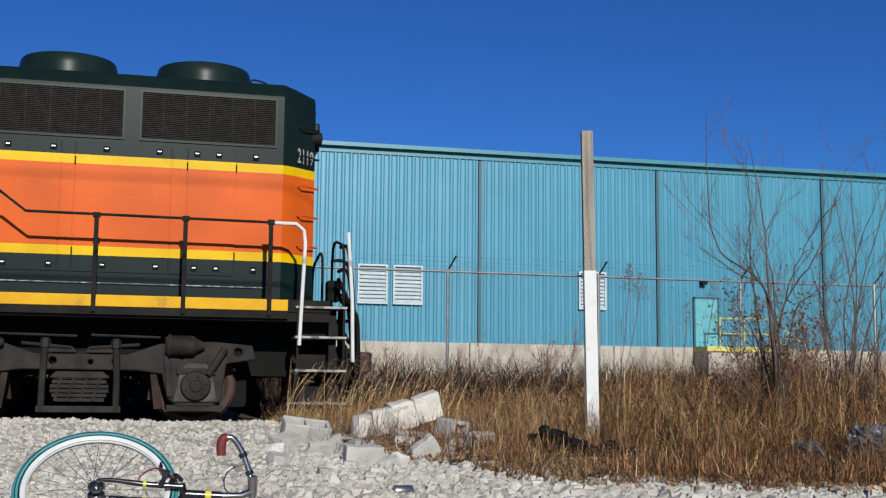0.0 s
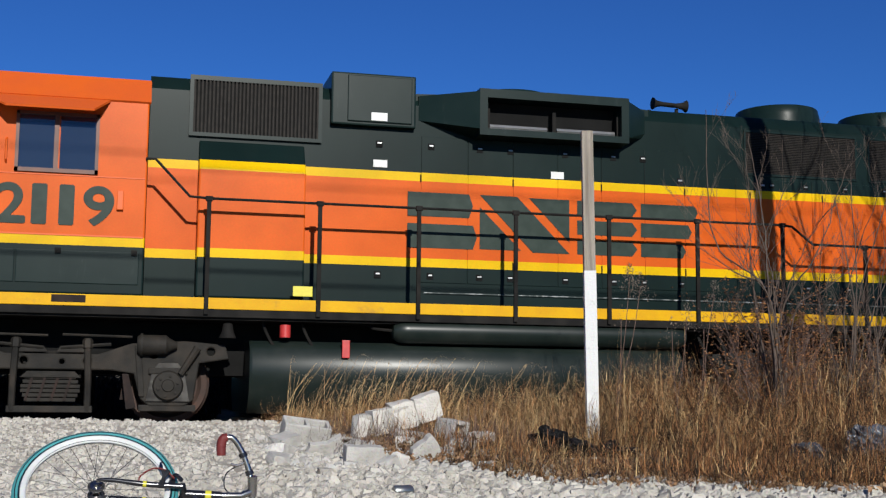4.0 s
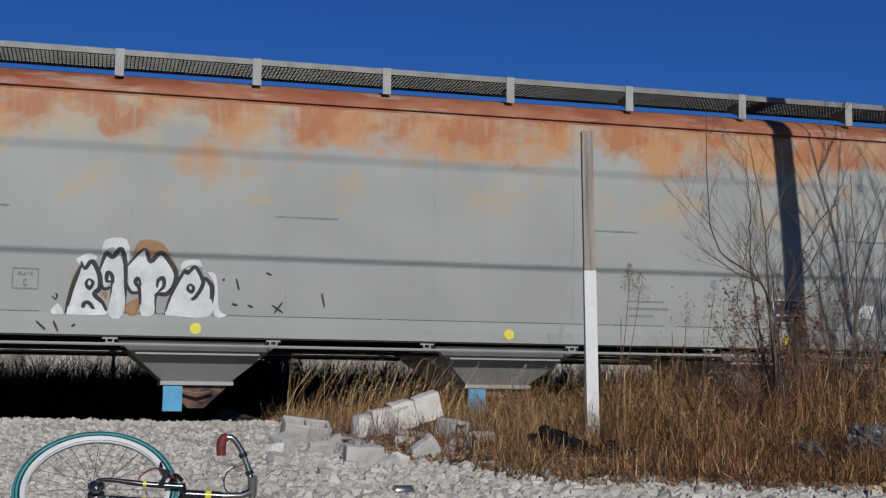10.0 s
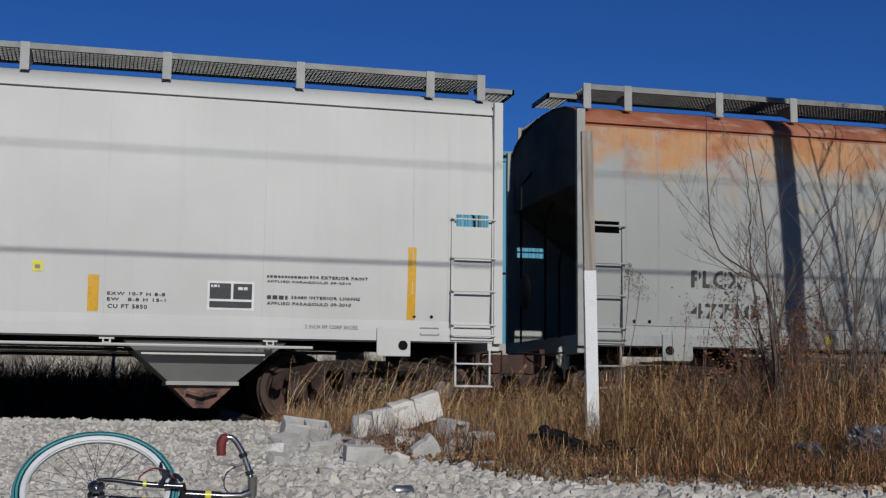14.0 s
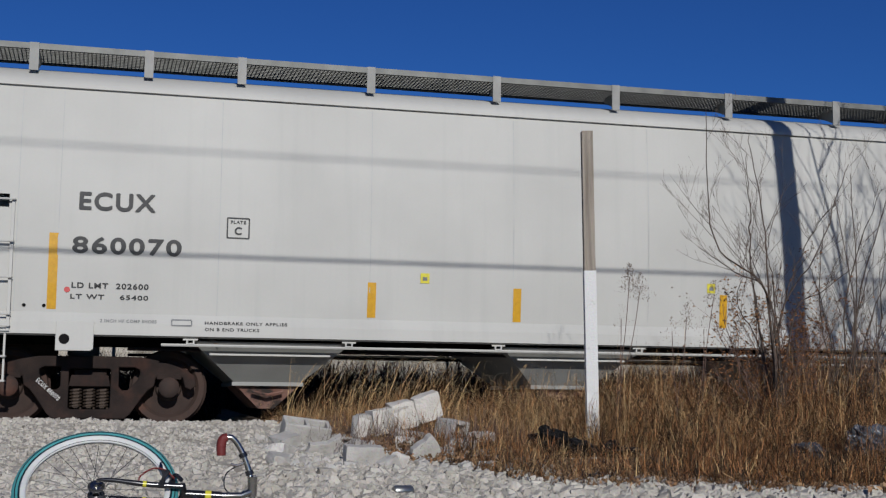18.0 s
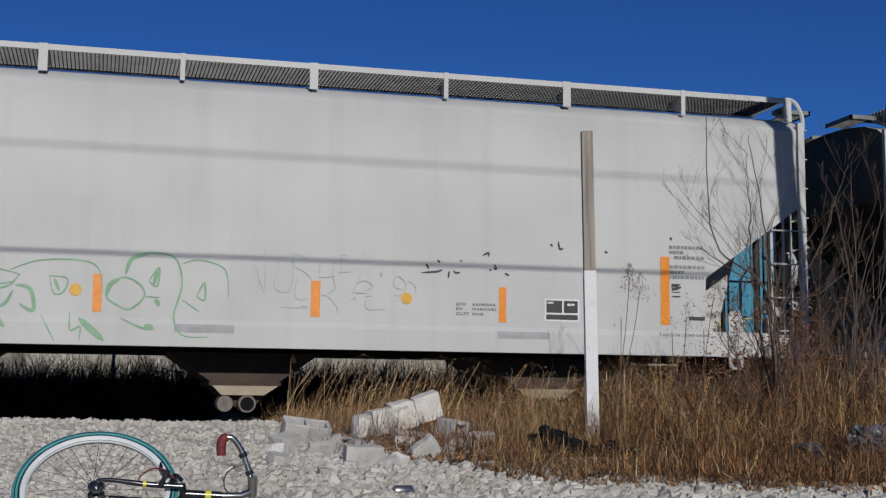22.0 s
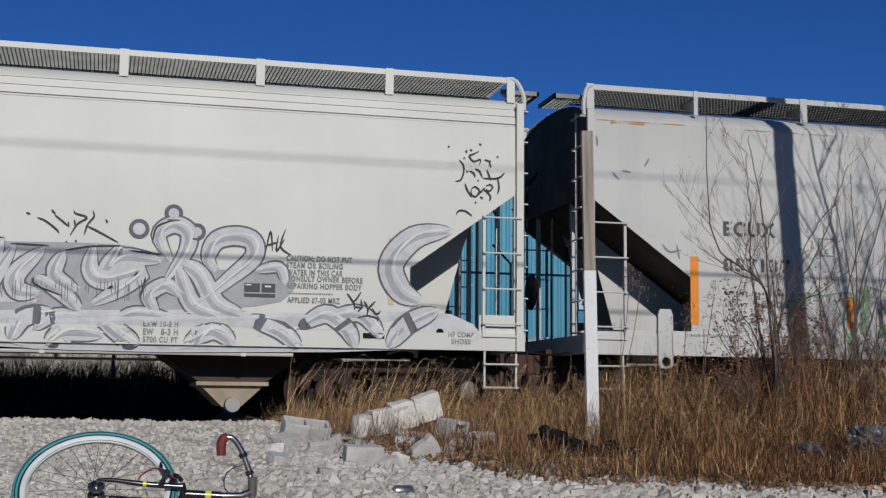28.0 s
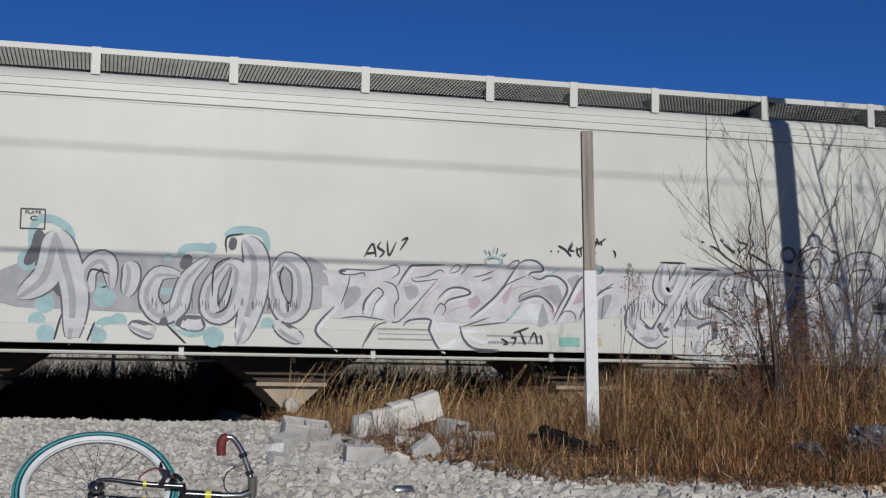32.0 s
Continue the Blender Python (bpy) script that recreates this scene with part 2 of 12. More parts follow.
class Geo:
    """Collects faces of several simple solids into one mesh."""

    def __init__(self):
        self.v, self.f = [], []

    def add(self, vs, fs):
        o = len(self.v)
        self.v += [tuple(p) for p in vs]
        self.f += [tuple(i + o for i in q) for q in fs]
        return self

    def box(self, x0, x1, y0, y1, z0, z1):
        return self.add([(x0, y0, z0), (x1, y0, z0), (x1, y1, z0), (x0, y1, z0), (x0, y0, z1), (x1, y0, z1), (x1, y1, z1), (x0, y1, z1)],
                        [(3, 2, 1, 0), (4, 5, 6, 7), (0, 1, 5, 4), (1, 2, 6, 5), (2, 3, 7, 6), (3, 0, 4, 7)])

    def prism(self, pts, a, b, axis="y"):
        """A flat outline drawn out from a to b along an axis; pts are (x, z) for y, (y, z) for x, (x, y) for z."""
        k = len(pts)
        put = {"y": lambda p, t: (p[0], t, p[1]), "x": lambda p, t: (t, p[0], p[1]), "z": lambda p, t: (p[0], p[1], t)}[axis]
        vs = [put(p, a) for p in pts] + [put(p, b) for p in pts]
        fs = [tuple(range(k)), tuple(range(2 * k - 1, k - 1, -1))] + [(i, i + k, (i + 1) % k + k, (i + 1) % k) for i in range(k)]
        return self.add(vs, fs)

    def loft(self, rings, closed=True, caps=True):
        k = len(rings[0])
        vs = [p for r in rings for p in r]
        fs = []
        for j in range(len(rings) - 1):
            for i in range(k if closed else k - 1):
                a, b = j * k + i, j * k + (i + 1) % k
                fs.append((a, b, b + k, a + k))
        if caps and closed:
            fs += [tuple(range(k - 1, -1, -1)), tuple(range((len(rings) - 1) * k, len(rings) * k))]
        return self.add(vs, fs)

    def tube(self, pts, r, n=6, caps=True):
        pts = [Vector(p) for p in pts]
        rs = r if isinstance(r, (list, tuple)) else [r] * len(pts)
        rings = []
        side = None
        for i, p in enumerate(pts):
            d = (pts[min(i + 1, len(pts) - 1)] - pts[max(i - 1, 0)])
            if d.length < 1e-9:
                d = Vector((0, 0, 1))
            d.normalize()
            if side is None:
                ref = Vector((0, 0, 1)) if abs(d.z) < 0.9 else Vector((1, 0, 0))
                side = d.cross(ref).normalized()
            else:
                side = (side - d * side.dot(d)).normalized()
            up = d.cross(side)
            rings.append([p + (side * math.cos(2 * math.pi * k / n) + up * math.sin(2 * math.pi * k / n)) * rs[i] for k in range(n)])
        return self.loft(rings, True, caps)

    def lathe(self, prof, c, axis="y", n=24):
        """A turned shape: prof = (radius, offset) along the axis through c."""
        rings = []
        for r, o in prof:
            ring = []
            for k in range(n):
                a = 2 * math.pi * k / n
                u, w = r * math.cos(a), r * math.sin(a)
                ring.append({"y": (c[0] + u, c[1] + o, c[2] + w), "z": (c[0] + u, c[1] + w, c[2] + o), "x": (c[0] + o, c[1] + u, c[2] + w)}[axis])
            rings.append(ring)
        return self.loft(rings)

    def sheet(self, grid):
        """A sheet from rows of points."""
        k = len(grid[0])
        return self.add([p for r in grid for p in r], [(j * k + i, j * k + i + 1, (j + 1) * k + i + 1, (j + 1) * k + i) for j in range(len(grid) - 1) for i in range(k - 1)])


def mesh_of(name, g, material, bevel=0.0, smooth=40, solid=0.0, fix=True):
    me = bpy.data.meshes.new(name)
    if isinstance(g, Geo):
        me.from_pydata(g.v, [], g.f)
    else:
        g.to_mesh(me)
        g.free()
    if bevel or solid or fix:
        bm = bmesh.new()
        bm.from_mesh(me)
        if solid:
            bmesh.ops.recalc_face_normals(bm, faces=bm.faces)
            bmesh.ops.solidify(bm, geom=bm.faces[:], thickness=solid)
        elif fix:
            bmesh.ops.recalc_face_normals(bm, faces=bm.faces)
        if bevel:
            es = [e for e in bm.edges if len(e.link_faces) == 2 and e.calc_face_angle(0) > 0.6]
            smooth = 0
            bmesh.ops.bevel(bm, geom=es, offset=bevel, segments=2, affect="EDGES", profile=0.6, clamp_overlap=True)
        bm.to_mesh(me)
        bm.free()
    me.materials.append(material)
    if smooth:
        me.polygons.foreach_set("use_smooth", [True] * len(me.polygons))
        me.set_sharp_from_angle(angle=radians(smooth))
    return me


def part(name, g, material, parent=None, label="", bevel=0.0, smooth=40, solid=0.0, fix=True):
    """Links a mesh as ONE object under a thing or a part."""
    ob = new(name, mesh_of(name, g, material, bevel, smooth, solid, fix))
    if parent is not None:
        ob.parent = parent
    if label:
        ob["label"] = label
    return ob


def empty(name, label, category, group="", kind="", m=None):
    ob = new(name)
    ob.empty_display_size = 0.3
    if m is not None:
        ob.matrix_world = m
    return tagged(ob, label, category, group, kind)


_font_cache = {}


def text_geo(text, x0, x1, z0, z1, surf, bold=0.035):
    """Letters fitted into a rectangle on the near side; surf(z) is the y of the surface there."""
    cu = bpy.data.curves.new("letters", "FONT")
    cu.body, cu.size, cu.space_character = text, 1.0, 1.16
    cu.offset = 0.008
    ob = bpy.data.objects.new("letters", cu)
    scene.collection.objects.link(ob)
    dg = bpy.context.evaluated_depsgraph_get()
    me = bpy.data.meshes.new_from_object(ob.evaluated_get(dg))
    vs = [v.co.copy() for v in me.vertices]
    fs = [tuple(p.vertices) for p in me.polygons]
    bpy.data.objects.remove(ob)
    bpy.data.curves.remove(cu)
    bpy.data.meshes.remove(me)
    ax, bx = min(v.x for v in vs), max(v.x for v in vs)
    az, bz = min(v.y for v in vs), max(v.y for v in vs)
    g = Geo()
    e = bold * (z1 - z0)
    for k, (dx, dz) in enumerate(((0, 0), (-e, 0), (e, 0), (0, -e), (0, e))):
        if k and not bold:
            break
        out = []
        for v in vs:
            z = z0 + e + (v.y - az) / (bz - az) * (z1 - z0 - 2 * e) + dz
            out.append((x0 + e + (v.x - ax) / (bx - ax) * (x1 - x0 - 2 * e) + dx, surf(z) - 0.006 - 0.0004 * k, z))
        g.add(out, fs)
    return g


def letters(parent, text, x0, x1, z0, z1, surf, material, name="lettering", label="", bold=0.035):
    return part(name, text_geo(text, x0, x1, z0, z1, surf, bold), material, parent, label, smooth=0, fix=False)


def curve_pts(pts, n=6):
    """A smooth line through points."""
    out = []
    P = [pts[0]] + list(pts) + [pts[-1]]
    for i in range(1, len(P) - 2):
        a, b, c, d = P[i - 1], P[i], P[i + 1], P[i + 2]
        for k in range(n):
            t = k / n
            out.append(tuple(0.5 * (2 * b[j] + (c[j] - a[j]) * t + (2 * a[j] - 5 * b[j] + 4 * c[j] - d[j]) * t * t + (3 * b[j] - a[j] - 3 * c[j] + d[j]) * t ** 3) for j in range(len(b))))
    out.append(tuple(pts[-1]))
    return out


def ribbon(g, pts, w, surf, lift, taper=False, n=5):
    """A painted line of width w on the near side, through (x, z) points."""
    q = curve_pts(pts, n) if n > 1 else list(pts)
    L = []
    for i, p in enumerate(q):
        a, b = q[max(i - 1, 0)], q[min(i + 1, len(q) - 1)]
        dx, dz = b[0] - a[0], b[1] - a[1]
        l = math.hypot(dx, dz) or 1
        ww = w / 2 * (1 - 0.75 * abs(2 * i / (len(q) - 1) - 1) ** 3 if taper else 1)
        nx, nz = -dz / l * ww, dx / l * ww
        L.append(((p[0] - nx, p[1] - nz), (p[0] + nx, p[1] + nz)))
    g.sheet([[(x, surf(z) - lift, z) for x, z in r] for r in L])


# ---------- ground, track, building, fence ----------
def smooth01(a, b, t):
    t = min(max((t - a) / (b - a), 0.0), 1.0)
    return t * t * (3 - 2 * t)


def ground_z(x, y):
    """Lie of the land: flat lane, gentle rise to the ballast shoulder, the track bed, rough land behind."""
    z = -0.28 + 0.045 * (min(max(y, 4.6), 13.2) - 5.2)
    z -= 0.29 * smooth01(13.4, 14.9, y)
    z += 0.25 * smooth01(20.0, 22.5, y) + 0.9 * smooth01(22.5, 44.0, y)
    if -30 < x < 40 and -5 < y < 46:
        bed = smooth01(14.2, 14.9, y) * (1 - smooth01(19.6, 20.3, y))
        z += (1 - bed) * (0.035 * noise.noise((x * 0.6, y * 0.6, 0)) + 0.02 * noise.noise((x * 2.3, y * 2.3, 5)))
    return z


def gravel_edge(x):
    """How far the bare gravel reaches (y) before dry grass begins, by x."""
    return 30.0 if x < 1.4 else (13.2 - (x - 1.4) * 5.4 if x < 2.3 else max(7.1, 8.1 - (x - 2.3) * 0.5))


gx = sorted(set([-900, -400, -200, -100, -60] + [round(-40 + 2.0 * i, 2) for i in range(17)] + [round(-6 + 0.25 * i, 2) for i in range(70)] + [12 + 3 * i for i in range(13)] + [60, 100, 200, 400, 900]))
gy = sorted(set([-600, -200, -80, -40, -20, -10, -4] + [round(-2 + 0.25 * i, 2) for i in range(104)] + [24 + 2 * i for i in range(14)] + [60, 90, 150, 300, 700, 1500]))
M["ground"] = mat("pale_limestone_dust", (0.55, 0.51, 0.44), (0.45, 0.41, 0.35), 1.2, 0.95, 0, 0.6, 25)
over(M["ground"], (0.34, 0.27, 0.19), 0.35, 0.52, 0.62, (1, 1, 1), None, 0.35)
M["soil"] = mat("brown_leaf_mould", (0.13, 0.085, 0.05), (0.19, 0.13, 0.08), 3, 0.95, 0, 0.6, 25)
g = Geo().sheet([[(x, y, ground_z(x, y)) for x in gx] for y in gy])
ground = tagged(part("ground", g, M["ground"], fix=False), "pale gravelly ground with dry earth, rising to the track", "ground", kind="structure")

# brown soil sheet under the weeds and over the rough land behind the track
sx = [1.3 + 0.35 * i for i in range(60)]
g = Geo()
g.sheet([[(x, max(gravel_edge(x) - 0.1, 7.0) + (14.3 - max(gravel_edge(x) - 0.1, 7.0)) * j / 20, ground_z(x, max(gravel_edge(x) - 0.1, 7.0) + (14.3 - max(gravel_edge(x) - 0.1, 7.0)) * j / 20) + 0.012) for x in sx] for j in range(21)])
tagged(part("weedy_soil", g, M["soil"], fix=False), "brown soil and leaf mould under the weeds", "soil", kind="structure")
g = Geo().sheet([[(x, y, ground_z(x, y) + 0.012) for x in [-60 + 2 * i for i in range(70)]] for y in [20.3, 21, 21.7, 22.5, 23.5, 25, 27, 30, 34, 38, 42, 46, 47.6]])
tagged(part("rough_land", g, M["soil"], fix=False), "rough brown land between track and warehouse", "soil", kind="structure")

# crushed limestone, thousands of loose stones
rs = random.Random(11)


def stone(g, c, s, r):
    """One rough angular stone."""
    vs = []
    a0 = r.random() * 6.28
    tx, ty, tz = r.uniform(-0.4, 0.4) * s, r.uniform(-0.4, 0.4) * s, r.uniform(-0.5, 0.5)
    for lat, rr in ((-0.6, 1.0), (0.5, r.uniform(0.3, 0.72))):
        for k in range(5):
            a = a0 + k * 1.257 + r.uniform(-0.35, 0.35)
            q = s * rr * r.uniform(0.75, 1.15)
            up = lat > 0
            vs.append((c[0] + q * math.cos(a) * 1.1 + (tx if up else 0), c[1] + q * math.sin(a) + (ty if up else 0), c[2] + s * lat * r.uniform(0.5, 1.1) + (tz * q * math.cos(a) if up else 0)))
    fs = [(i, (i + 1) % 5, 5 + (i + 1) % 5, 5 + i) for i in range(5)] + [(5, 6, 7, 8, 9)]
    g.add(vs, fs)


M["limestone"] = mat("crushed_limestone", (0.60, 0.565, 0.50), (0.49, 0.455, 0.395), 3, 0.9, 0, 0.6, 60, island=0.20)
g = Geo()
n = 0
while n < 36000:
    y = 5.4 + 9.0 * rs.random() ** 1.2
    x = rs.uniform(-0.32 * y - 0.3, 0.72 * y + 0.2)
    if y > gravel_edge(x) + rs.uniform(-0.5, 0.4) and rs.random() > 0.05:
        continue
    s = (0.007 + 0.052 * rs.random() ** 3.0) * (1.2 if y < 8.2 else 0.75)
    stone(g, (x, y, ground_z(x, y) + s * 0.15), s, rs)
    n += 1
for i in range(1800):           # ballast shoulder
    x, y = rs.uniform(-6, 12), rs.uniform(12.6, 14.7)
    s = rs.uniform(0.02, 0.05)
    stone(g, (x, y, ground_z(x, y) + s * 0.25), s, rs)
tagged(part("gravel", g, M["limestone"], smooth=0, fix=False), "loose pale crushed limestone gravel", "gravel", kind="stuff")

# track: two rails on timber ties
M["rail"] = mat("rusty_rail", (0.16, 0.09, 0.06), (0.22, 0.13, 0.09), 6, 0.7, 0.5, 0.1)
M["tie"] = mat("creosoted_timber", (0.07, 0.055, 0.045), (0.12, 0.10, 0.085), 3, 0.9, 0, 0.4, rand=0.25)
track = empty("railway_track", "rusty steel rails on dark timber ties in ballast", "track", kind="structure")
for sy in (-1, 1):
    yr = YC + sy * 0.755
    prof = [(-0.07, -0.17), (0.07, -0.17), (0.07, -0.155), (0.012, -0.135), (0.012, -0.045), (0.036, -0.03), (0.036, 0.0), (-0.036, 0.0), (-0.036, -0.03), (-0.012, -0.045), (-0.012, -0.135), (-0.07, -0.155)]
    part("rail", Geo().prism([(yr + a, b) for a, b in prof], -140, 140, "x"), M["rail"], track)
tie_me = mesh_of("tie", Geo().box(-0.115, 0.115, -1.3, 1.3, -0.29, -0.165), M["tie"], 0.01)
for i in range(110):
    t = new("tie", tie_me)
    t.parent = track
    t.matrix_local = pose(-18 + i * 0.51, YC, 0, 0, 0, rs.uniform(-1, 1))

# long metal-clad building behind the fence
BY = 48.0
M["clad"] = mat("blue_ribbed_cladding", (0.050, 0.285, 0.41), (0.043, 0.25, 0.37), 0.5, 0.45, 0, 0.02, 12, 0.5)
over(M["clad"], (0.14, 0.36, 0.48), 0.8, 0.5, 0.8, (2, 1, 0.2), None, 0.35)
M["trimblue"] = mat("blue_green_trim", (0.05, 0.25, 0.31), (0.045, 0.22, 0.28), 1, 0.4)
M["seam"] = mat("dark_blue_trim", (0.018, 0.09, 0.135), (0.024, 0.11, 0.16), 1, 0.5)
M["concrete"] = mat("weathered_concrete", (0.60, 0.55, 0.46), (0.46, 0.42, 0.35), 1.2, 0.9, 0, 0.3, 30)
over(M["concrete"], (0.20, 0.17, 0.13), 0.9, 0.52, 0.66, (1, 1, 0.4), None, 0.7)
wh = empty("warehouse", "long blue ribbed-metal warehouse on a concrete base", "building")
X0, X1, ZB, ZT = -42.0, 62.0, 2.56, 10.25
seams = [13.46 + 7.74 * k for k in range(-7, 7)]
# ribbed sheets, one panel between two seams
RIB = 0.305
for k in range(len(seams) - 1):
    a, b = seams[k] + 0.10, seams[k + 1] - 0.06
    pts = []
    nr = int((b - a) / RIB)
    for i in range(nr):
        x = a + i * (b - a) / nr
        pts += [(x, 0.0), (x + 0.07, 0.0), (x + 0.13, -0.034), (x + 0.19, -0.034), (x + 0.25, 0.0)]
    pts.append((b, 0.0))
    part("cladding_panel", Geo().sheet([[(x, BY + d, ZB) for x, d in pts], [(x, BY + d, ZT - 0.25) for x, d in pts]]), M["clad"], wh, smooth=0)
    part("downpipe", Geo().box(seams[k] - 0.04, seams[k] + 0.07, BY - 0.10, BY - 0.01, ZB - 0.1, ZT - 0.32), M["seam"], wh, bevel=0.01)
    part("corner_flashing", Geo().box(seams[k] + 0.074, seams[k] + 0.19, BY - 0.06, BY - 0.04, ZB, ZT - 0.28), M["trimblue"], wh)
part("wall_core", Geo().box(X0, X1, BY + 0.02, BY + 0.4, 0.4, ZT - 0.1), M["seam"], wh)
part("side_wall", Geo().box(X0, X0 + 0.3, BY + 0.4, BY + 40, 0.4, ZT - 0.1).box(X1 - 0.3, X1, BY + 0.4, BY + 40, 0.4, ZT - 0.1).box(X0, X1, BY + 39.7, BY + 40, 0.4, ZT - 0.1), M["clad"], wh)
part("roof", Geo().box(X0, X1, BY + 0.4, BY + 40, ZT - 0.1, ZT), M["trimblue"], wh)
part("eave_gutter", Geo().prism([(BY - 0.30, ZT - 0.03), (BY - 0.30, ZT + 0.13), (BY + 0.3, ZT + 0.17), (BY + 0.3, ZT - 0.03)], X0 - 0.2, X1 + 0.2, "x"), M["trimblue"], wh)
part("soffit_shadow_trim", Geo().box(X0, X1, BY - 0.07, BY + 0.0, ZT - 0.25, ZT - 0.032), M["trimblue"], wh)
for k in range(17):
    a = X0 + k * 6.12
    part("base_panel", Geo().box(a + 0.01, a + 6.10, BY - 0.14, BY + 0.2, 0.4, ZB + 0.0), M["concrete"], wh, bevel=0.015)


M["louver"] = mat("chalky_pale_louver", (0.60, 0.68, 0.70), (0.50, 0.59, 0.62), 3, 0.6)


def louver(x0, x1, z0, z1):
    fr = part("louver", Geo().box(x0, x0 + 0.07, BY - 0.16, BY, z0, z1).box(x1 - 0.07, x1, BY - 0.16, BY, z0, z1).box(x0 + 0.07, x1 - 0.07, BY - 0.157, BY, z1 - 0.07, z1).box(x0 + 0.07, x1 - 0.07, BY - 0.157, BY, z0, z0 + 0.07), M["louver"], wh, "pale metal wall louver")
    ns = 9
    for i in range(ns):
        z = z0 + 0.09 + (z1 - z0 - 0.18) * i / ns
        h = (z1 - z0 - 0.18) / ns
        part("slat", Geo().add([(x0 + 0.07, BY - 0.13, z), (x1 - 0.07, BY - 0.13, z), (x1 - 0.07, BY - 0.03, z + h * 0.9), (x0 + 0.07, BY - 0.03, z + h * 0.9), (x0 + 0.07, BY - 0.12, z - 0.02), (x1 - 0.07, BY - 0.12, z - 0.02), (x1 - 0.07, BY - 0.02, z + h * 0.9 - 0.02), (x0 + 0.07, BY - 0.02, z + h * 0.9 - 0.02)], [(0, 1, 2, 3), (7, 6, 5, 4), (0, 4, 5, 1), (1, 5, 6, 2), (2, 6, 7, 3), (3, 7, 4, 0)]), M["louver"], fr, smooth=0)
    part("backing", Geo().box(x0 + 0.05, x1 - 0.05, BY - 0.02, BY - 0.005, z0 + 0.05, z1 - 0.05), M["stencilgrey"], fr)


for x in (9.92, 17.68, 8.50, 1.62):
    louver(x, x + 1.2, 4.02, 5.58)
# steel door with yellow stair platform
M["doorblue"] = mat("pale_turquoise_door", (0.13, 0.48, 0.54), (0.11, 0.43, 0.49), 1, 0.45)
M["railyellow"] = mat("yellow_handrail_paint", (0.72, 0.66, 0.16), (0.62, 0.55, 0.12), 3, 0.5)
dr = part("door", Geo().box(22.85, 23.86, BY - 0.12, BY + 0.0, 2.6, 4.6), M["doorblue"], wh, "pale turquoise steel door", bevel=0.01)
part("door_frame", Geo().box(22.77, 22.85, BY - 0.14, BY, 2.6, 4.68).box(23.86, 23.94, BY - 0.14, BY, 2.6, 4.68).box(22.77, 23.94, BY - 0.14, BY, 4.6, 4.68), M["seam"], dr)
part("door_knob", Geo().lathe([(0.0, -0.2), (0.04, -0.19), (0.04, -0.14), (0.02, -0.12)], (23.0, BY, 3.6)), M["silver"], dr)
lp = part("wall_lamp", Geo().box(23.1, 23.35, BY - 0.35, BY - 0.02, 5.2, 5.4), M["lblack"], wh, bevel=0.03)
stairs = empty("stair_platform", "yellow-railed concrete stair landing beside a warehouse door", "stairs")
part("landing", Geo().box(22.7, 25.6, BY - 1.5, BY - 0.14, 2.36, 2.56), M["railyellow"], stairs, bevel=0.01)
part("plinth", Geo().box(22.8, 25.5, BY - 1.4, BY - 0.14, 0.6, 2.36), M["concrete"], stairs)
for x in (23.3, 24.4, 25.55):
    part("post", Geo().tube([(x, BY - 1.45, 2.5), (x, BY - 1.45, 3.75)], 0.03), M["railyellow"], stairs)
for z in (3.1, 3.72):
    part("rail", Geo().tube([(23.3, BY - 1.45, z), (25.55, BY - 1.45, z), (27.6, BY - 1.45, z - 1.3)], 0.03), M["railyellow"], stairs)
for i in range(7):
    part("tread", Geo().box(25.6 + i * 0.28, 25.9 + i * 0.28, BY - 1.45, BY - 0.3, 2.3 - i * 0.18, 2.36 - i * 0.18), M["railyellow"], stairs)

# chain-link fence with barbed-wire arms
M["galv"] = mat("galvanized_steel", (0.42, 0.43, 0.43), (0.33, 0.34, 0.34), 4, 0.45, 0.7)
FY, FT = 23.0, 2.80
fence = empty("chain_link_fence", "galvanized chain-link fence with slanted barbed-wire arms", "fence")
px = [5.84 + 3.07 * k for k in range(-6, 8)]
for x in px:
    z0 = ground_z(x, FY)
    p = part("post", Geo().tube([(x, FY, z0), (x, FY, FT + 0.02)], 0.032, 8), M["galv"], fence)
    part("barb_arm", Geo().tube([(x, FY, FT), (x + 0.12, FY - 0.16, FT + 0.26)], 0.018, 5), M["lblack"], p)
part("top_rail", Geo().tube([(px[0], FY, FT - 0.03), (px[-1], FY, FT - 0.03)], 0.022, 8), M["galv"], fence)
g = Geo()
for k in range(3):
    g.tube([(px[0], FY - 0.05 - 0.05 * k, FT + 0.07 + 0.08 * k), (px[-1], FY - 0.05 - 0.05 * k, FT + 0.07 + 0.08 * k)], 0.0025, 3)
part("barbed_wire", g, M["galv"], fence, smooth=0)
g = Geo()
H, st = 2.5, 0.085
xa, xb = px[0], px[-1]
for d in (-1, 1):
    x = xa - H
    while x < xb + H:
        lo, hi = (x, x + H) if d > 0 else (x + H, x)
        zz0, zz1 = FT - 0.05 - H, FT - 0.05
        if min(lo, hi) > xa and max(lo, hi) < xb:
            w = 0.0014
            yy = FY + 0.004 * d
            g.add([(lo - w, yy, zz0), (lo + w, yy, zz0), (hi + w, yy, zz1), (hi - w, yy, zz1), (lo, yy - w, zz0), (hi, yy - w, zz1)], [(0, 1, 2, 3), (0, 4, 5, 3), (1, 4, 5, 2)])
        x += st
part("chain_link_fabric", g, M["galv"], fence, smooth=0, fix=False)

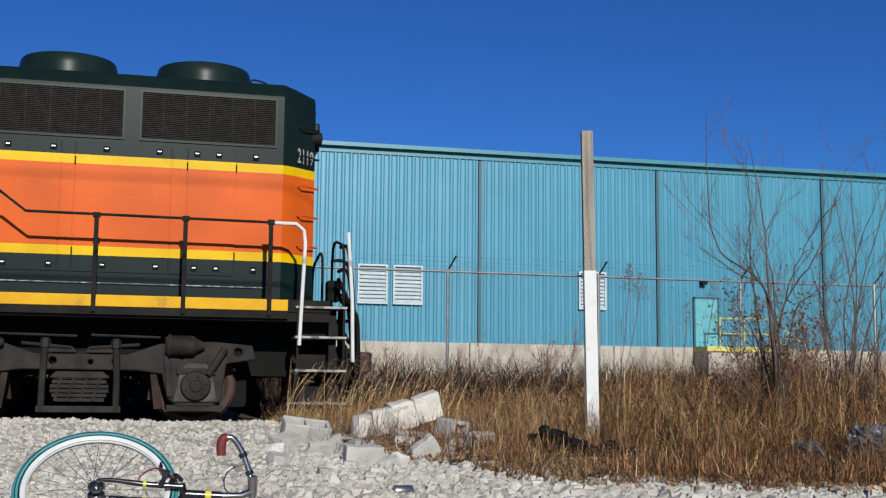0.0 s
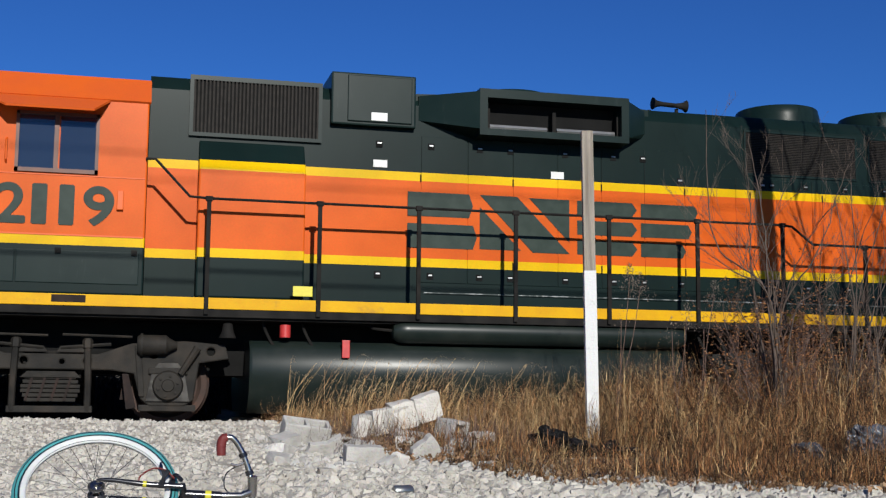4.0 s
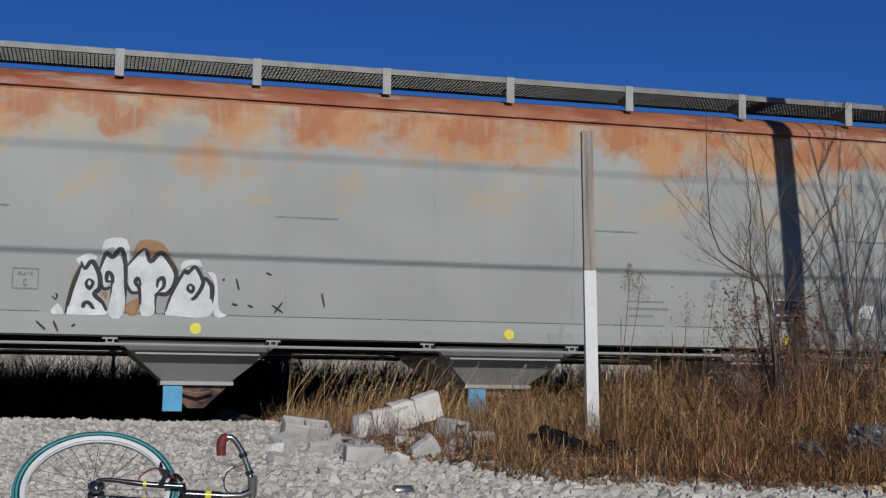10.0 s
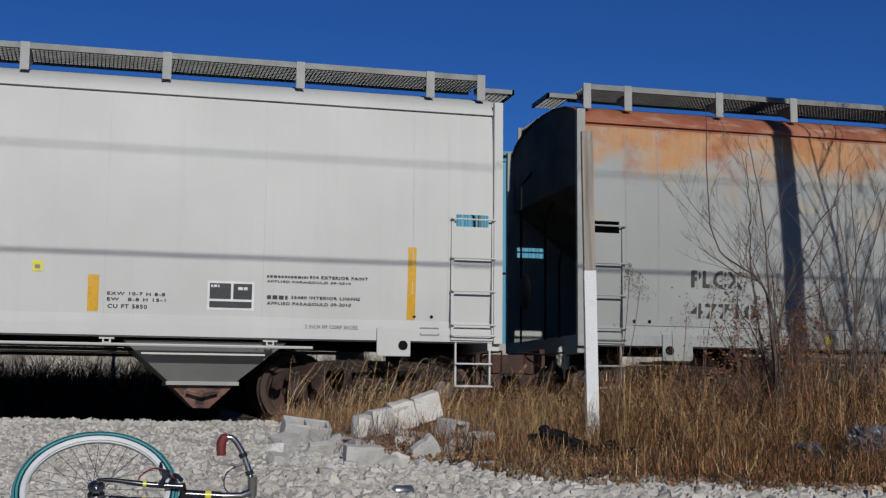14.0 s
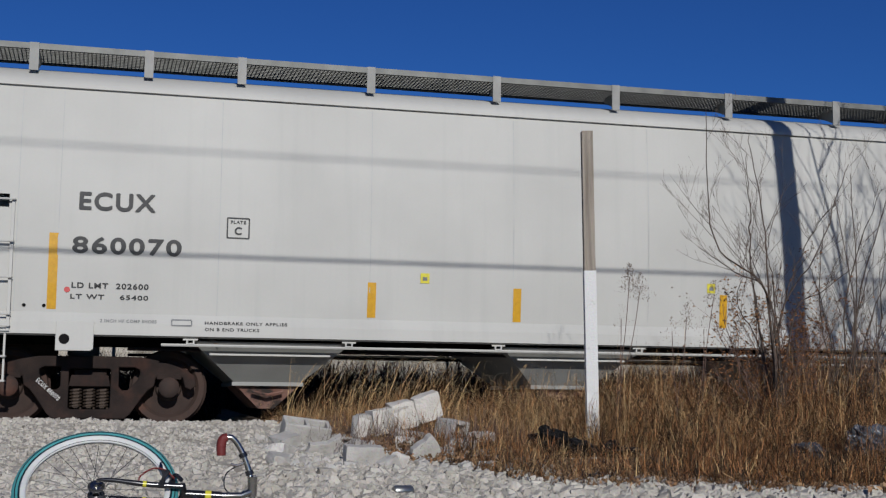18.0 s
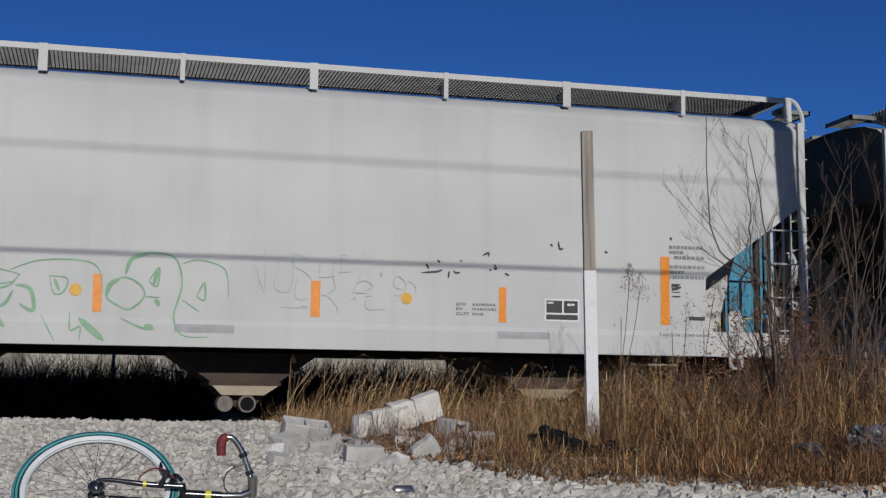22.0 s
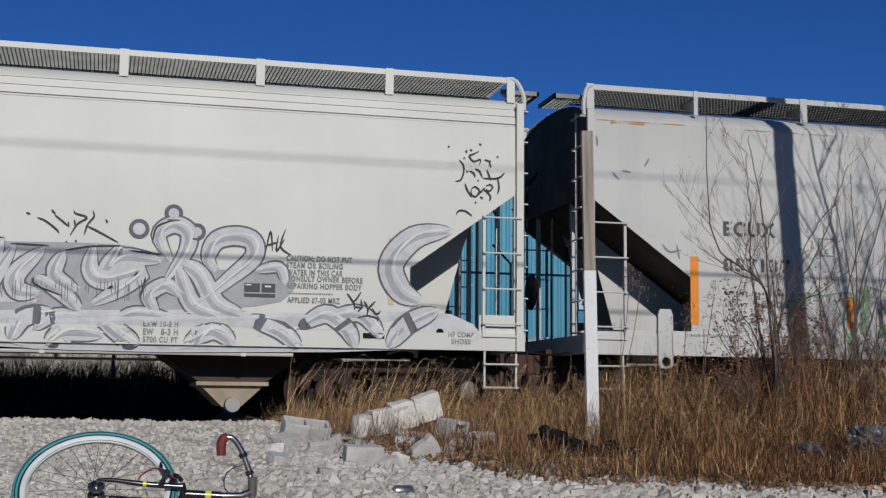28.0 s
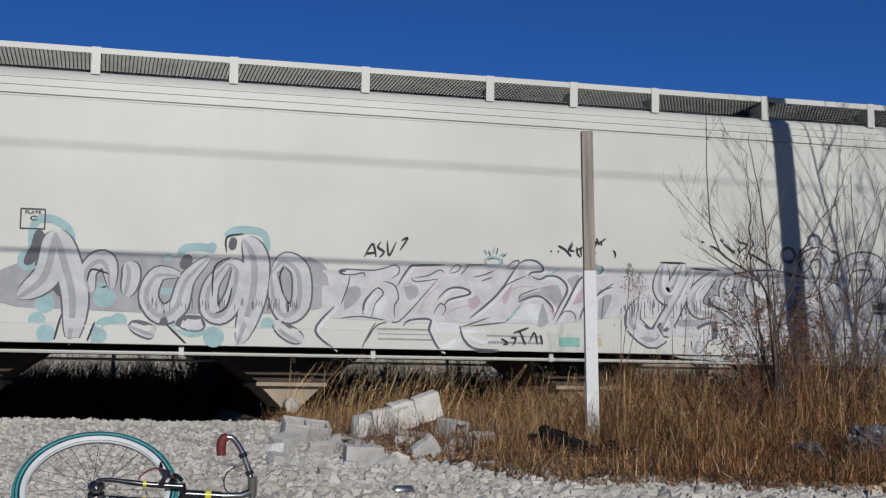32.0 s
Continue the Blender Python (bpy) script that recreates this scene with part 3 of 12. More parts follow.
# white-tipped wooden post in the grass
M["greywood"] = mat("weathered_grey_timber", (0.52, 0.46, 0.38), (0.24, 0.20, 0.16), 3, 0.9, 0, 0.6, 40, stretch=(9, 9, 0.3), lo=0.3, hi=0.72)
M["whitewash"] = over(mat("chipped_white_paint", (0.80, 0.80, 0.78), (0.74, 0.74, 0.72), 4, 0.7, 0, 0.2), (0.30, 0.27, 0.22), 6, 0.60, 0.68, (1, 1, 0.5), None, 0.8)
wp = empty("wooden_post", "weathered square timber post, lower half painted white", "post", m=pose(3.815, 10.0, 0, 0, -0.9, -13))
g = Geo().loft([[(-0.049, -0.046, z), (0.049, -0.046, z), (0.049, 0.046, z), (-0.049, 0.046, z)] for z in (0.0, 0.9, 1.5, 2.1, 2.67)] )
part("shaft", g, M["greywood"], wp, bevel=0.006)
g = Geo().loft([[(-0.052, -0.049, z), (0.052, -0.049, z), (0.052, 0.049, z), (-0.052, 0.049, z)] for z in (0.02, 0.5, 1.0, 1.45)])
part("painted_section", g, M["whitewash"], wp, bevel=0.005)

# utility pole and wires beside the lane, whose shadows cross the passing cars
M["polewood"] = mat("creosoted_pole", (0.16, 0.115, 0.08), (0.11, 0.08, 0.055), 3, 0.9, 0, 0.4, 30, stretch=(5, 5, 0.4))
TE = math.tan(radians(SUN_EL))
up = empty("utility_pole", "tall round wooden utility pole with a crossarm", "pole", m=pose(9.29, 11.0, 0, 0, -3.5, 0))
part("shaft", Geo().tube([(0, 0, -0.2), (0, 0, 4), (0, 0, 9.6)], [0.175, 0.16, 0.145], 14), M["polewood"], up)
part("crossarm", Geo().box(-0.05, 0.05, -0.9, 0.9, 8.9, 9.02), M["polewood"], up, bevel=0.01)
for i, (zs, y) in enumerate(((3.40, 3.0), (2.09, 8.0))):
    z = zs + (15.6 - y) * TE
    w = part("overhead_cable", Geo().tube([(-60, y, z), (60, y, z)], 0.010 if i == 0 else 0.017, 6), M["lblack"])
    tagged(w, "black overhead cable strung along the lane", "cable", "overhead cables")
    for x in (-28.0, 22.0):
        cp = empty("utility_pole", "slim round wooden pole carrying one cable", "pole", "cable poles", m=pose(x, y, 0))
        part("shaft", Geo().tube([(0, 0.11, -0.6), (0, 0.11, 4), (0, 0.11, z + 0.4)], [0.12, 0.11, 0.09], 12), M["polewood"], cp)

# ---------- hopper cars ----------
def profile(kind):
    """Half cross-section (half width, height), from the sill up to the roof's crown."""
    if kind == "round":
        return [(1.55, 1.06), (1.60, 1.08), (1.60, 1.22), (1.525, 1.345), (1.56, 1.7), (1.59, 2.2), (1.60, 2.64), (1.595, 3.1), (1.58, 3.6), (1.555, 4.06)]
    if kind == "slab":
        return [(1.54, 0.95), (1.60, 0.955), (1.60, 1.22), (1.565, 1.29), (1.575, 1.9), (1.585, 2.6), (1.585, 3.3), (1.572, 3.78), (1.595, 4.12), (1.60, 4.15)]
    return [(1.54, 0.97), (1.60, 0.975), (1.60, 1.19), (1.575, 1.215), (1.575, 1.9), (1.58, 2.6), (1.58, 3.3), (1.57, 3.97)]


def roof_profile(kind):
    if kind == "round":
        return [(1.55, 4.06), (1.545, 4.10), (1.585, 4.105), (1.585, 4.15), (1.52, 4.23), (1.36, 4.34), (1.0, 4.45), (0.5, 4.52), (0, 4.54)]
    if kind == "slab":
        return [(1.60, 4.15), (1.575, 4.19), (1.50, 4.25), (1.36, 4.34), (1.0, 4.45), (0.5, 4.52), (0, 4.54)]
    return [(1.57, 3.97), (1.545, 3.985), (1.545, 4.0), (1.57, 4.01), (1.565, 4.095), (1.54, 4.10), (1.54, 4.112), (1.553, 4.116), (1.55, 4.195), (1.525, 4.20), (1.525, 4.212), (1.535, 4.216), (1.52, 4.28), (1.40, 4.36), (1.0, 4.45), (0.5, 4.52), (0, 4.54)]


def surf_of(kind):
    P = profile(kind)
    zs, ys = [p[1] for p in P], [p[0] for p in P]

    def surf(z):
        return -float(np.interp(z, zs, ys))
    return surf


def coupler(car, sx, xe, reach):
    """Coupler head, shank, draft pocket, brake hose and cut lever at one end (sx = +1 or -1)."""
    X = lambda d: xe + sx * d
    c = part("coupler", Geo().prism([(X(-0.3), -0.10), (X(reach - 0.30), -0.10), (X(reach - 0.22), -0.22), (X(reach + 0.02), -0.20), (X(reach + 0.10), -0.06), (X(reach - 0.06), 0.02), (X(reach + 0.05), 0.12), (X(reach - 0.02), 0.22), (X(reach - 0.22), 0.18), (X(reach - 0.30), 0.10), (X(-0.3), 0.10)], 0.71, 0.98, "z"), M["coupler"], car, "rusty cast-steel coupler", bevel=0.02)
    part("draft_pocket", Geo().box(min(X(-1.1), X(0.1)), max(X(-1.1), X(0.1)), -0.28, 0.28, 0.62, 1.02), M["coupler"], c, bevel=0.015)
    part("striker_plate", Geo().box(min(X(0.06), X(0.16)), max(X(0.06), X(0.16)), -0.36, 0.36, 0.56, 1.06), M["coupler"], c, bevel=0.02)
    part("draft_carrier", Geo().prism([(X(-0.5), 0.66), (X(reach - 0.12), 0.70), (X(reach - 0.16), 0.44), (X(0.1), 0.30), (X(-0.5), 0.36)], -0.30, -0.24).prism([(X(-0.5), 0.66), (X(reach - 0.12), 0.70), (X(reach - 0.16), 0.44), (X(0.1), 0.30), (X(-0.5), 0.36)], 0.24, 0.30).prism([(X(-0.4), 0.62), (X(0.2), 0.62), (X(0.2), 0.36), (X(-0.4), 0.40)], -0.24, 0.24), M["coupler"], c, bevel=0.012)
    part("brake_hose", Geo().tube(curve_pts([(X(-0.02), -0.42, 0.82), (X(0.16), -0.44, 0.76), (X(0.30), -0.40, 0.55), (X(reach - 0.1), -0.34, 0.40), (X(reach + 0.02), -0.30, 0.38)], 4), 0.024, 6), M["lblack"], c)
    part("cut_lever", Geo().tube([(X(0.14), -1.35, 0.62), (X(0.14), -1.35, 0.98), (X(0.14), -0.4, 0.98), (X(reach - 0.2), -0.1, 1.02)], 0.014, 5), M["truckrust"], c)
    return c


def wheelset(car, x, r, rust=True):
    """Axle with two flanged wheels; turns about its own axle line."""
    ax = part("axle", Geo().lathe([(0.07, -1.0), (0.085, -0.8), (0.08, 0), (0.085, 0.8), (0.07, 1.0)], (0, 0, 0), "y", 12), M["wheel"], car)
    ax.matrix_local = pose(x, 0, r)
    for s in (-1, 1):
        prof = [(0.10, s * 0.86), (0.15, s * 0.84), (0.17, s * 0.79), (r - 0.12, s * 0.755), (r - 0.075, s * 0.825), (r - 0.005, s * 0.825), (r, s * 0.815), (r + 0.004, s * 0.735), (r + 0.03, s * 0.715), (r + 0.03, s * 0.70), (r - 0.06, s * 0.69), (r - 0.12, s * 0.72), (0.17, s * 0.73), (0.10, s * 0.69)]
        w = part("wheel", Geo().lathe(prof, (0, 0, 0), "y", 36), M["wheel"], ax, "rusty flanged steel wheel")
        w["turned"] = 1
    return ax


M["rag"] = mat("pale_dusty_wrap", (0.52, 0.54, 0.47), (0.34, 0.35, 0.30), 14, 0.95, 0, 0.4)
M["capgrey"] = mat("pale_bearing_cap", (0.20, 0.17, 0.15), (0.13, 0.10, 0.085), 12, 0.7)


M["spring"] = mat("worn_spring_steel", (0.085, 0.06, 0.045), (0.05, 0.036, 0.028), 6, 0.7, 0.2)


def freight_truck(car, xc, axles):
    """Three-piece cast truck: two side frames with springs, bolster, two wheelsets."""
    r = 0.457
    wb = 0.965
    for s in (-1, 1):
        y0, y1 = s * 0.93, s * 1.07
        half = [(0.0, 0.84), (0.62, 0.83), (0.84, 0.79), (1.04, 0.73), (1.18, 0.68), (1.28, 0.60), (1.30, 0.48), (1.23, 0.43), (1.16, 0.46), (1.13, 0.58), (0.80, 0.58), (0.78, 0.47), (0.71, 0.42), (0.64, 0.33), (0.50, 0.12), (0.43, 0.06), (0.0, 0.06)]
        out = [(xc + x, z) for x, z in half] + [(xc - x, z) for x, z in reversed(half[1:-1])]
        holes = [[(xc + q * x, z) for x, z in ((0.35, 0.70), (0.54, 0.70), (0.60, 0.67), (0.605, 0.62), (0.57, 0.54), (0.46, 0.42), (0.40, 0.41), (0.35, 0.46))] for q in (-1, 1)]
        holes.append([(xc + x, z) for x, z in ((-0.23, 0.68), (0.23, 0.68), (0.25, 0.66), (0.25, 0.20), (0.23, 0.18), (-0.23, 0.18), (-0.25, 0.20), (-0.25, 0.66))])
        sf = part("side_frame", plate("side_frame", out, holes, y0, y1, 0.018), M["truckrust"], car, "rusty cast truck side frame", smooth=30, fix=False)
        for k in (-0.16, 0.0, 0.16):
            pts = [(xc + k + 0.062 * math.cos(a * 1.05), (y0 + y1) / 2 + s * 0.02 + 0.062 * math.sin(a * 1.05), 0.19 + 0.0066 * a) for a in range(0, 37)]
            part("coil_spring", Geo().tube(pts, 0.015, 5), M["spring"], sf)
        part("bolster_end", Geo().prism([(xc - 0.25, 0.46), (xc + 0.25, 0.46), (xc + 0.22, 0.60), (xc - 0.22, 0.60)], s * 0.6, s * 1.12), M["truckrust"], sf, bevel=0.01)
        for q in (-1, 1):
            part("bearing_cap", Geo().lathe([(0.10, s * 0.95), (0.128, s * 1.0), (0.128, s * 1.10), (0.10, s * 1.13), (0.05, s * 1.145), (0.0, s * 1.145)], (xc + q * wb, 0, r), "y", 18), M["capgrey"] if q > 0 and xc > 0 else M["wheel"], sf)
            part("adapter", Geo().box(xc + q * wb - 0.15, xc + q * wb + 0.15, min(y0, y1) - 0.015, max(y0, y1) + 0.015, r + 0.10, r + 0.17), M["truckrust"], sf, bevel=0.01)
    part("bolster", Geo().box(xc - 0.2, xc + 0.2, -0.95, 0.95, 0.40, 0.68), M["truckrust"], car, bevel=0.02)
    for q in (-1, 1):
        part("brake_beam", Geo().box(xc + q * 0.42 - 0.05, xc + q * 0.42 + 0.05, -0.8, 0.8, 0.32, 0.42), M["truckrust"], car, bevel=0.01)
        axles.append((wheelset(car, xc + q * wb, r), xc + q * wb, r))


def ladder(car, x0, x1, y, zs, z0, z1, material, name="ladder", r=0.0125, w=0.02):
    ld = part(name, Geo().box(x0 - w, x0 + w, y - 0.012, y + 0.03, z0, z1).box(x1 - w, x1 + w, y - 0.012, y + 0.03, z0, z1).box(x0 - 0.02, x1 + 0.02, y - 0.008, y + 0.02, z0, z0 + 0.025), material, car, bevel=0.005)
    for z in zs:
        part("rung", Geo().tube([(x0 - 0.02, y, z), (x0 - 0.02, y - 0.05, z), (x1 + 0.02, y - 0.05, z), (x1 + 0.02, y, z)], r, 6), material, ld)
    return ld


M["weldA"] = mat("grey_weld_line", (0.29, 0.295, 0.285), (0.36, 0.365, 0.355), 3, 0.7)
M["weldB"] = mat("pale_weld_line", (0.50, 0.51, 0.50), (0.57, 0.58, 0.57), 3, 0.7)
M["coupler"] = over(mat("rust_brown_casting", (0.10, 0.045, 0.032), (0.06, 0.032, 0.025), 4, 0.9, 0, 0.3), (0.03, 0.024, 0.02), 3, 0.5, 0.65)
M["baydark"] = mat("dark_brown_steel", (0.070, 0.044, 0.030), (0.045, 0.030, 0.021), 2.5, 0.85, 0, 0.1)
M["bracket"] = mat("grey_bracket_paint", (0.37, 0.37, 0.35), (0.29, 0.29, 0.275), 5, 0.6)
M["greypost"] = over(mat("weathered_grey_post", (0.40, 0.405, 0.38), (0.33, 0.335, 0.31), 3, 0.65, spec=0.2), (0.30, 0.17, 0.09), 3, 0.58, 0.72, (1, 1, 0.5), None, 0.6)


def hand_brake(car, e, paint):
    """Brake wheel with its gear housing, chain and the pale valves behind the end ladder."""
    c = Vector((e + 0.20, -0.95, 2.24))
    ring = [tuple(c + Vector((0, 0.245 * math.cos(k * math.pi / 12), 0.245 * math.sin(k * math.pi / 12)))) for k in range(25)]
    bw = part("hand_brake_wheel", Geo().tube(ring, 0.017, 6, False), M["lblack"], car, "thin black hand-brake wheel")
    for k in range(5):
        a = k * 2 * math.pi / 5 + 0.3
        part("spoke", Geo().tube([tuple(c + Vector((-0.03, 0, 0))), tuple(c + Vector((0, 0.24 * math.cos(a), 0.24 * math.sin(a))))], 0.011, 5), M["lblack"], bw)
    part("hub", Geo().lathe([(0.0, -0.10), (0.05, -0.10), (0.05, 0.02), (0.0, 0.03)], tuple(c), "x", 12), M["lblack"], bw)
    part("gear_housing", Geo().prism([(-1.14, 2.02), (-0.78, 2.02), (-0.74, 2.30), (-0.86, 2.50), (-1.06, 2.50), (-1.18, 2.30)], e + 0.02, e + 0.13, "x"), paint, car, bevel=0.015)
    for k in range(12):
        z = 2.0 - 0.058 * k
        part("chain_link", Geo().box(e + 0.055, e + 0.085, -1.02, -0.99, z - 0.045, z), M["truckrust"], car, bevel=0.008)
    part("chain_bracket", Geo().box(e + 0.01, e + 0.16, -1.10, -0.90, 1.74, 1.78).box(e + 0.12, e + 0.16, -1.10, -0.90, 1.66, 1.74), paint, car)
    part("uncoupling_bracket", Geo().box(e + 0.02, e + 0.14, -1.45, -1.30, 1.24, 1.36), M["lblack"], car, bevel=0.02)
    part("release_rod", Geo().tube([(e - 0.29, -1.50, 1.20), (e - 0.29, -1.50, 2.95)], 0.018, 6), paint, car)
    part("brake_post", Geo().box(e - 0.62, e - 0.55, -1.30, -1.22, 1.20, 2.86).box(e - 0.24, e - 0.16, -1.32, -1.22, 1.20, 3.0), M["baydark"], car, bevel=0.005)
    part("air_reservoir", Geo().lathe([(0.0, 1.20), (0.075, 1.20), (0.085, 1.24), (0.085, 1.46), (0.06, 1.52), (0.0, 1.52)], (e - 0.48, -1.38, 0), "z", 16), M["bracket"], car)
    part("control_valve", Geo().prism([(e - 0.58, 1.58), (e - 0.30, 1.52), (e - 0.30, 1.66), (e - 0.40, 1.68), (e - 0.42, 1.86), (e - 0.52, 1.86), (e - 0.54, 1.70)], -1.46, -1.34), paint, car, bevel=0.012)
    part("valve_body", Geo().box(e - 0.40, e - 0.31, -1.42, -1.34, 1.72, 1.98).box(e - 0.44, e - 0.27, -1.42, -1.36, 1.98, 2.02), M["lblack"], car, bevel=0.01)
    part("signal_pipe", Geo().tube(curve_pts([(e - 0.42, -1.40, 1.98), (e - 0.44, -1.42, 2.3), (e - 0.44, -1.42, 2.62)], 4), 0.026, 8), paint, car)


def hopper_car(kind, paint, top_paint, L, posts, group, label, uc, bays, thick_posts=None, weld=None):
    """A covered hopper car in parts; origin at its middle on rail level, near side at -y."""
    car = empty("covered_hopper_car", label, "hopper car", group)
    h = L / 2
    P, RP = profile(kind), roof_profile(kind)
    cut = kind != "round"
    axles = []
    zcut = [(0.0, 3.12), (1.45, 2.08), (1.52, 1.90), (1.52, 1.45), (1.30, 1.30)] if cut else None

    # side sheets in welded panels
    for s in (-1, 1):
        seams = ([-h + 0.0] + [-h + 1.14 + 1.92 * k for k in range(10)] + [h]) if kind == "round" else [-h + L * k / 8 for k in range(9)]
        if cut:
            seams = [-h, -h + 1.52] + [q for q in seams if -h + 1.9 < q < h - 1.9] + [h - 1.52, h]
        else:
            seams = [-h, -h + 0.66] + [q for q in seams if -h + 0.8 < q < h - 0.8] + [h - 0.66, h]
        for a, b in zip(seams, seams[1:]):
            endp = a == -h or b == h
            g = Geo()
            fix = True
            if endp and cut:
                e = -h if a == -h else h
                q = 1 if a == -h else -1
                lowP = [p for p in P if p[1] <= 1.30]
                g.sheet([[(a, s * y, z), (b, s * y, z)] for y, z in lowP])
                top = []
                for i in range(9):
                    d = 1.52 * i / 8
                    zc = 3.12 - 0.72 * d
                    col = [(e + q * d, s * -surf_of(kind)(zc), zc)]
                    for zz in (3.2, 3.5, 3.8, P[-1][1]):
                        col.append((e + q * d, s * -surf_of(kind)(max(zz, zc)), max(zz, zc)))
                    top.append(col)
                g.sheet(top)
            elif endp:
                # grab-slot through the end panel
                xs = [a, a + 0.12, a + 0.56, b] if a == -h else [a, b - 0.56, b - 0.12, b]
                Z = [p[1] for p in P]
                PP = sorted(P + [(1.599, 2.59), (1.599, 2.75)], key=lambda p: p[1])
                for i in range(len(PP) - 1):
                    for j in range(3):
                        if j == 1 and abs(PP[i][1] - 2.59) < 0.06 or j == 1 and abs(PP[i][1] - 2.64) < 0.01:
                            continue
                        g.sheet([[(xs[j], s * PP[i][0], PP[i][1]), (xs[j + 1], s * PP[i][0], PP[i][1])], [(xs[j], s * PP[i + 1][0], PP[i + 1][1]), (xs[j + 1], s * PP[i + 1][0], PP[i + 1][1])]])
            else:
                # a faint oil-canned swell between the welds
                cols = []
                for i in range(7):
                    x = a + (b - a) * i / 6
                    dip = 0.004 * math.sin(math.pi * i / 6) if 0 < i < 6 else 0.0
                    cols.append([(x, s * (y - (dip if 1.4 < z < 4.0 else 0)), z) for y, z in P])
                g.sheet(cols)
            sp = part("side_sheet", g, paint, car, smooth=20, fix=True)
            if b < h and s < 0 and not cut:
                part("weld_seam", Geo().sheet([[(b - 0.005, s * (y + 0.0035), z), (b + 0.005, s * (y + 0.0035), z)] for y, z in P[3:]]), weld, car, smooth=0, fix=False)
    # roof shell with rolled edge
    g = Geo()
    full = [(-y, z) for y, z in RP] + [(y, z) for y, z in reversed(RP[:-1])]
    g.sheet([[(x, y, z) for y, z in full] for x in (-h, -h + 0.01, h - 0.01, h)])
    part("roof", g, top_paint, car, smooth=50)
    for s in (-1, 1):
        part("hatch_coaming", Geo().box(-h + 1.2, h - 1.2, s * 0.12 - 0.1, s * 0.12 + 0.1, 4.50, 4.60), paint, car, bevel=0.02)
    # All but the cream car get ends with shade put into the paint.
    end_paint = paint if kind == "cream" else M["endshade"]
    # closed hopper body inside: end bulkheads and slope sheets
    for q in (-1, 1):
        e = q * h
        zt = 3.12 if cut else 3.30
        Wt = [(-y, z) for y, z in RP if z < 4.6] + [(y, z) for y, z in reversed(RP[:-1])]
        top = [p for p in Wt]
        bulk = [(-1.55, zt)] + top + [(1.55, zt)]
        part("end_bulkhead", Geo().prism([(y * 0.985, z) for y, z in bulk], e - q * 0.06, e - q * 0.04, "x"), end_paint, car, smooth=0)
        part("slope_sheet", Geo().prism([(e - q * 0.05, zt), (e - q * 0.05, zt + 0.06), (e - q * 3.1, 1.02), (e - q * 3.1, 0.96)], -1.54 if cut else -1.44, 1.54 if cut else 1.44, "y"), end_paint, car, smooth=0)
        # end framing
        if cut:
            for s in (-1, 1):
                part("corner_post", Geo().box(min(e, e - q * 0.10), max(e, e - q * 0.10), s * 1.60 - 0.05, s * 1.60 + 0.02, 0.97, 4.28), paint, car, bevel=0.008)
                part("inner_post", Geo().box(e - q * 0.10 - 0.03, e - q * 0.10 + 0.03, s * 0.75 - 0.03, s * 0.75 + 0.03, 1.1, 3.12), paint, car, bevel=0.006)
                part("shear_plate", Geo().prism([(e - q * 0.40, 2.80), (e - q * 0.52, 2.45), (e - q * 0.86, 1.22), (e - q * 2.62, 1.22)], s * 0.45 - 0.02, s * 0.45 + 0.02), paint, car, smooth=0)
                rg = part("end_ladder", Geo().tube([(e + q * 0.0, s * 1.2, 1.0), (e + q * 0.0, s * 1.2, 4.3)], 0.02, 6), paint, car)
                for k in range(8):
                    z = 1.25 + k * 0.42
                    part("rung", Geo().tube([(e, s * 1.2, z), (e + q * 0.07, s * 1.2, z), (e + q * 0.07, s * 1.57, z), (e, s * 1.57, z)], 0.013, 5), paint, rg)
        else:
            for s in (-1, 1):
                part("corner_post", Geo().box(min(e + q * 0.06, e - q * 0.06), max(e + q * 0.06, e - q * 0.06), s * 1.60 - 0.06, s * 1.60 + 0.02, 1.06, 4.27), M["greypost"] if paint is M["carA"] else paint, car, bevel=0.008)
        part("end_sill", Geo().box(min(e + q * 0.04, e - q * 0.12), max(e + q * 0.04, e - q * 0.12), -1.58, 1.58, 0.97, 1.22), paint, car, bevel=0.01)
        part("end_platform", Geo().box(min(e, e - q * 1.1), max(e, e - q * 1.1), -1.5, 1.5, 1.16, 1.20), M["lblack"], car)
        if kind == "slab" and q > 0:
            hand_brake(car, e, paint)
        part("brake_wheel" if q < 0 else "valve_box", Geo().lathe([(0.25, 0.0), (0.28, 0.02), (0.25, 0.04)], (e + q * 0.12, 0.5, 1.95), "x", 20) if q < 0 else Geo().box(min(e - q * 0.5, e - q * 0.85), max(e - q * 0.5, e - q * 0.85), 0.2, 0.6, 1.22, 1.62), M["lblack"], car, bevel=0.01 if q > 0 else 0)
        for k in range(3):
            yy = (-0.9, -0.3, 0.85)[k]
            part("brake_pipe", Geo().tube([(e + q * 0.05, yy, 1.2), (e + q * 0.05, yy, 2.2 + 0.7 * k), (e - q * 0.1, yy * 0.6, 2.5 + 0.7 * k)], 0.018, 5), M["lblack"], car)
        # crossover platform at roof height
        pf = part("crossover_platform", Geo().box(min(e - q * 0.2, e + q * 0.34), max(e - q * 0.2, e + q * 0.34), -1.25, -1.20, 4.50, 4.56).box(min(e + q * 0.31, e + q * 0.34), max(e + q * 0.31, e + q * 0.34), -1.25, -0.55, 4.50, 4.56), M["grating"], car)
        g = Geo()
        for k in range(6):
            x = e + q * 0.06 * k
            g.box(x - 0.004, x + 0.004, -1.24, -0.56, 4.51, 4.53)
        for k in range(12):
            y = -1.22 + k * 0.06
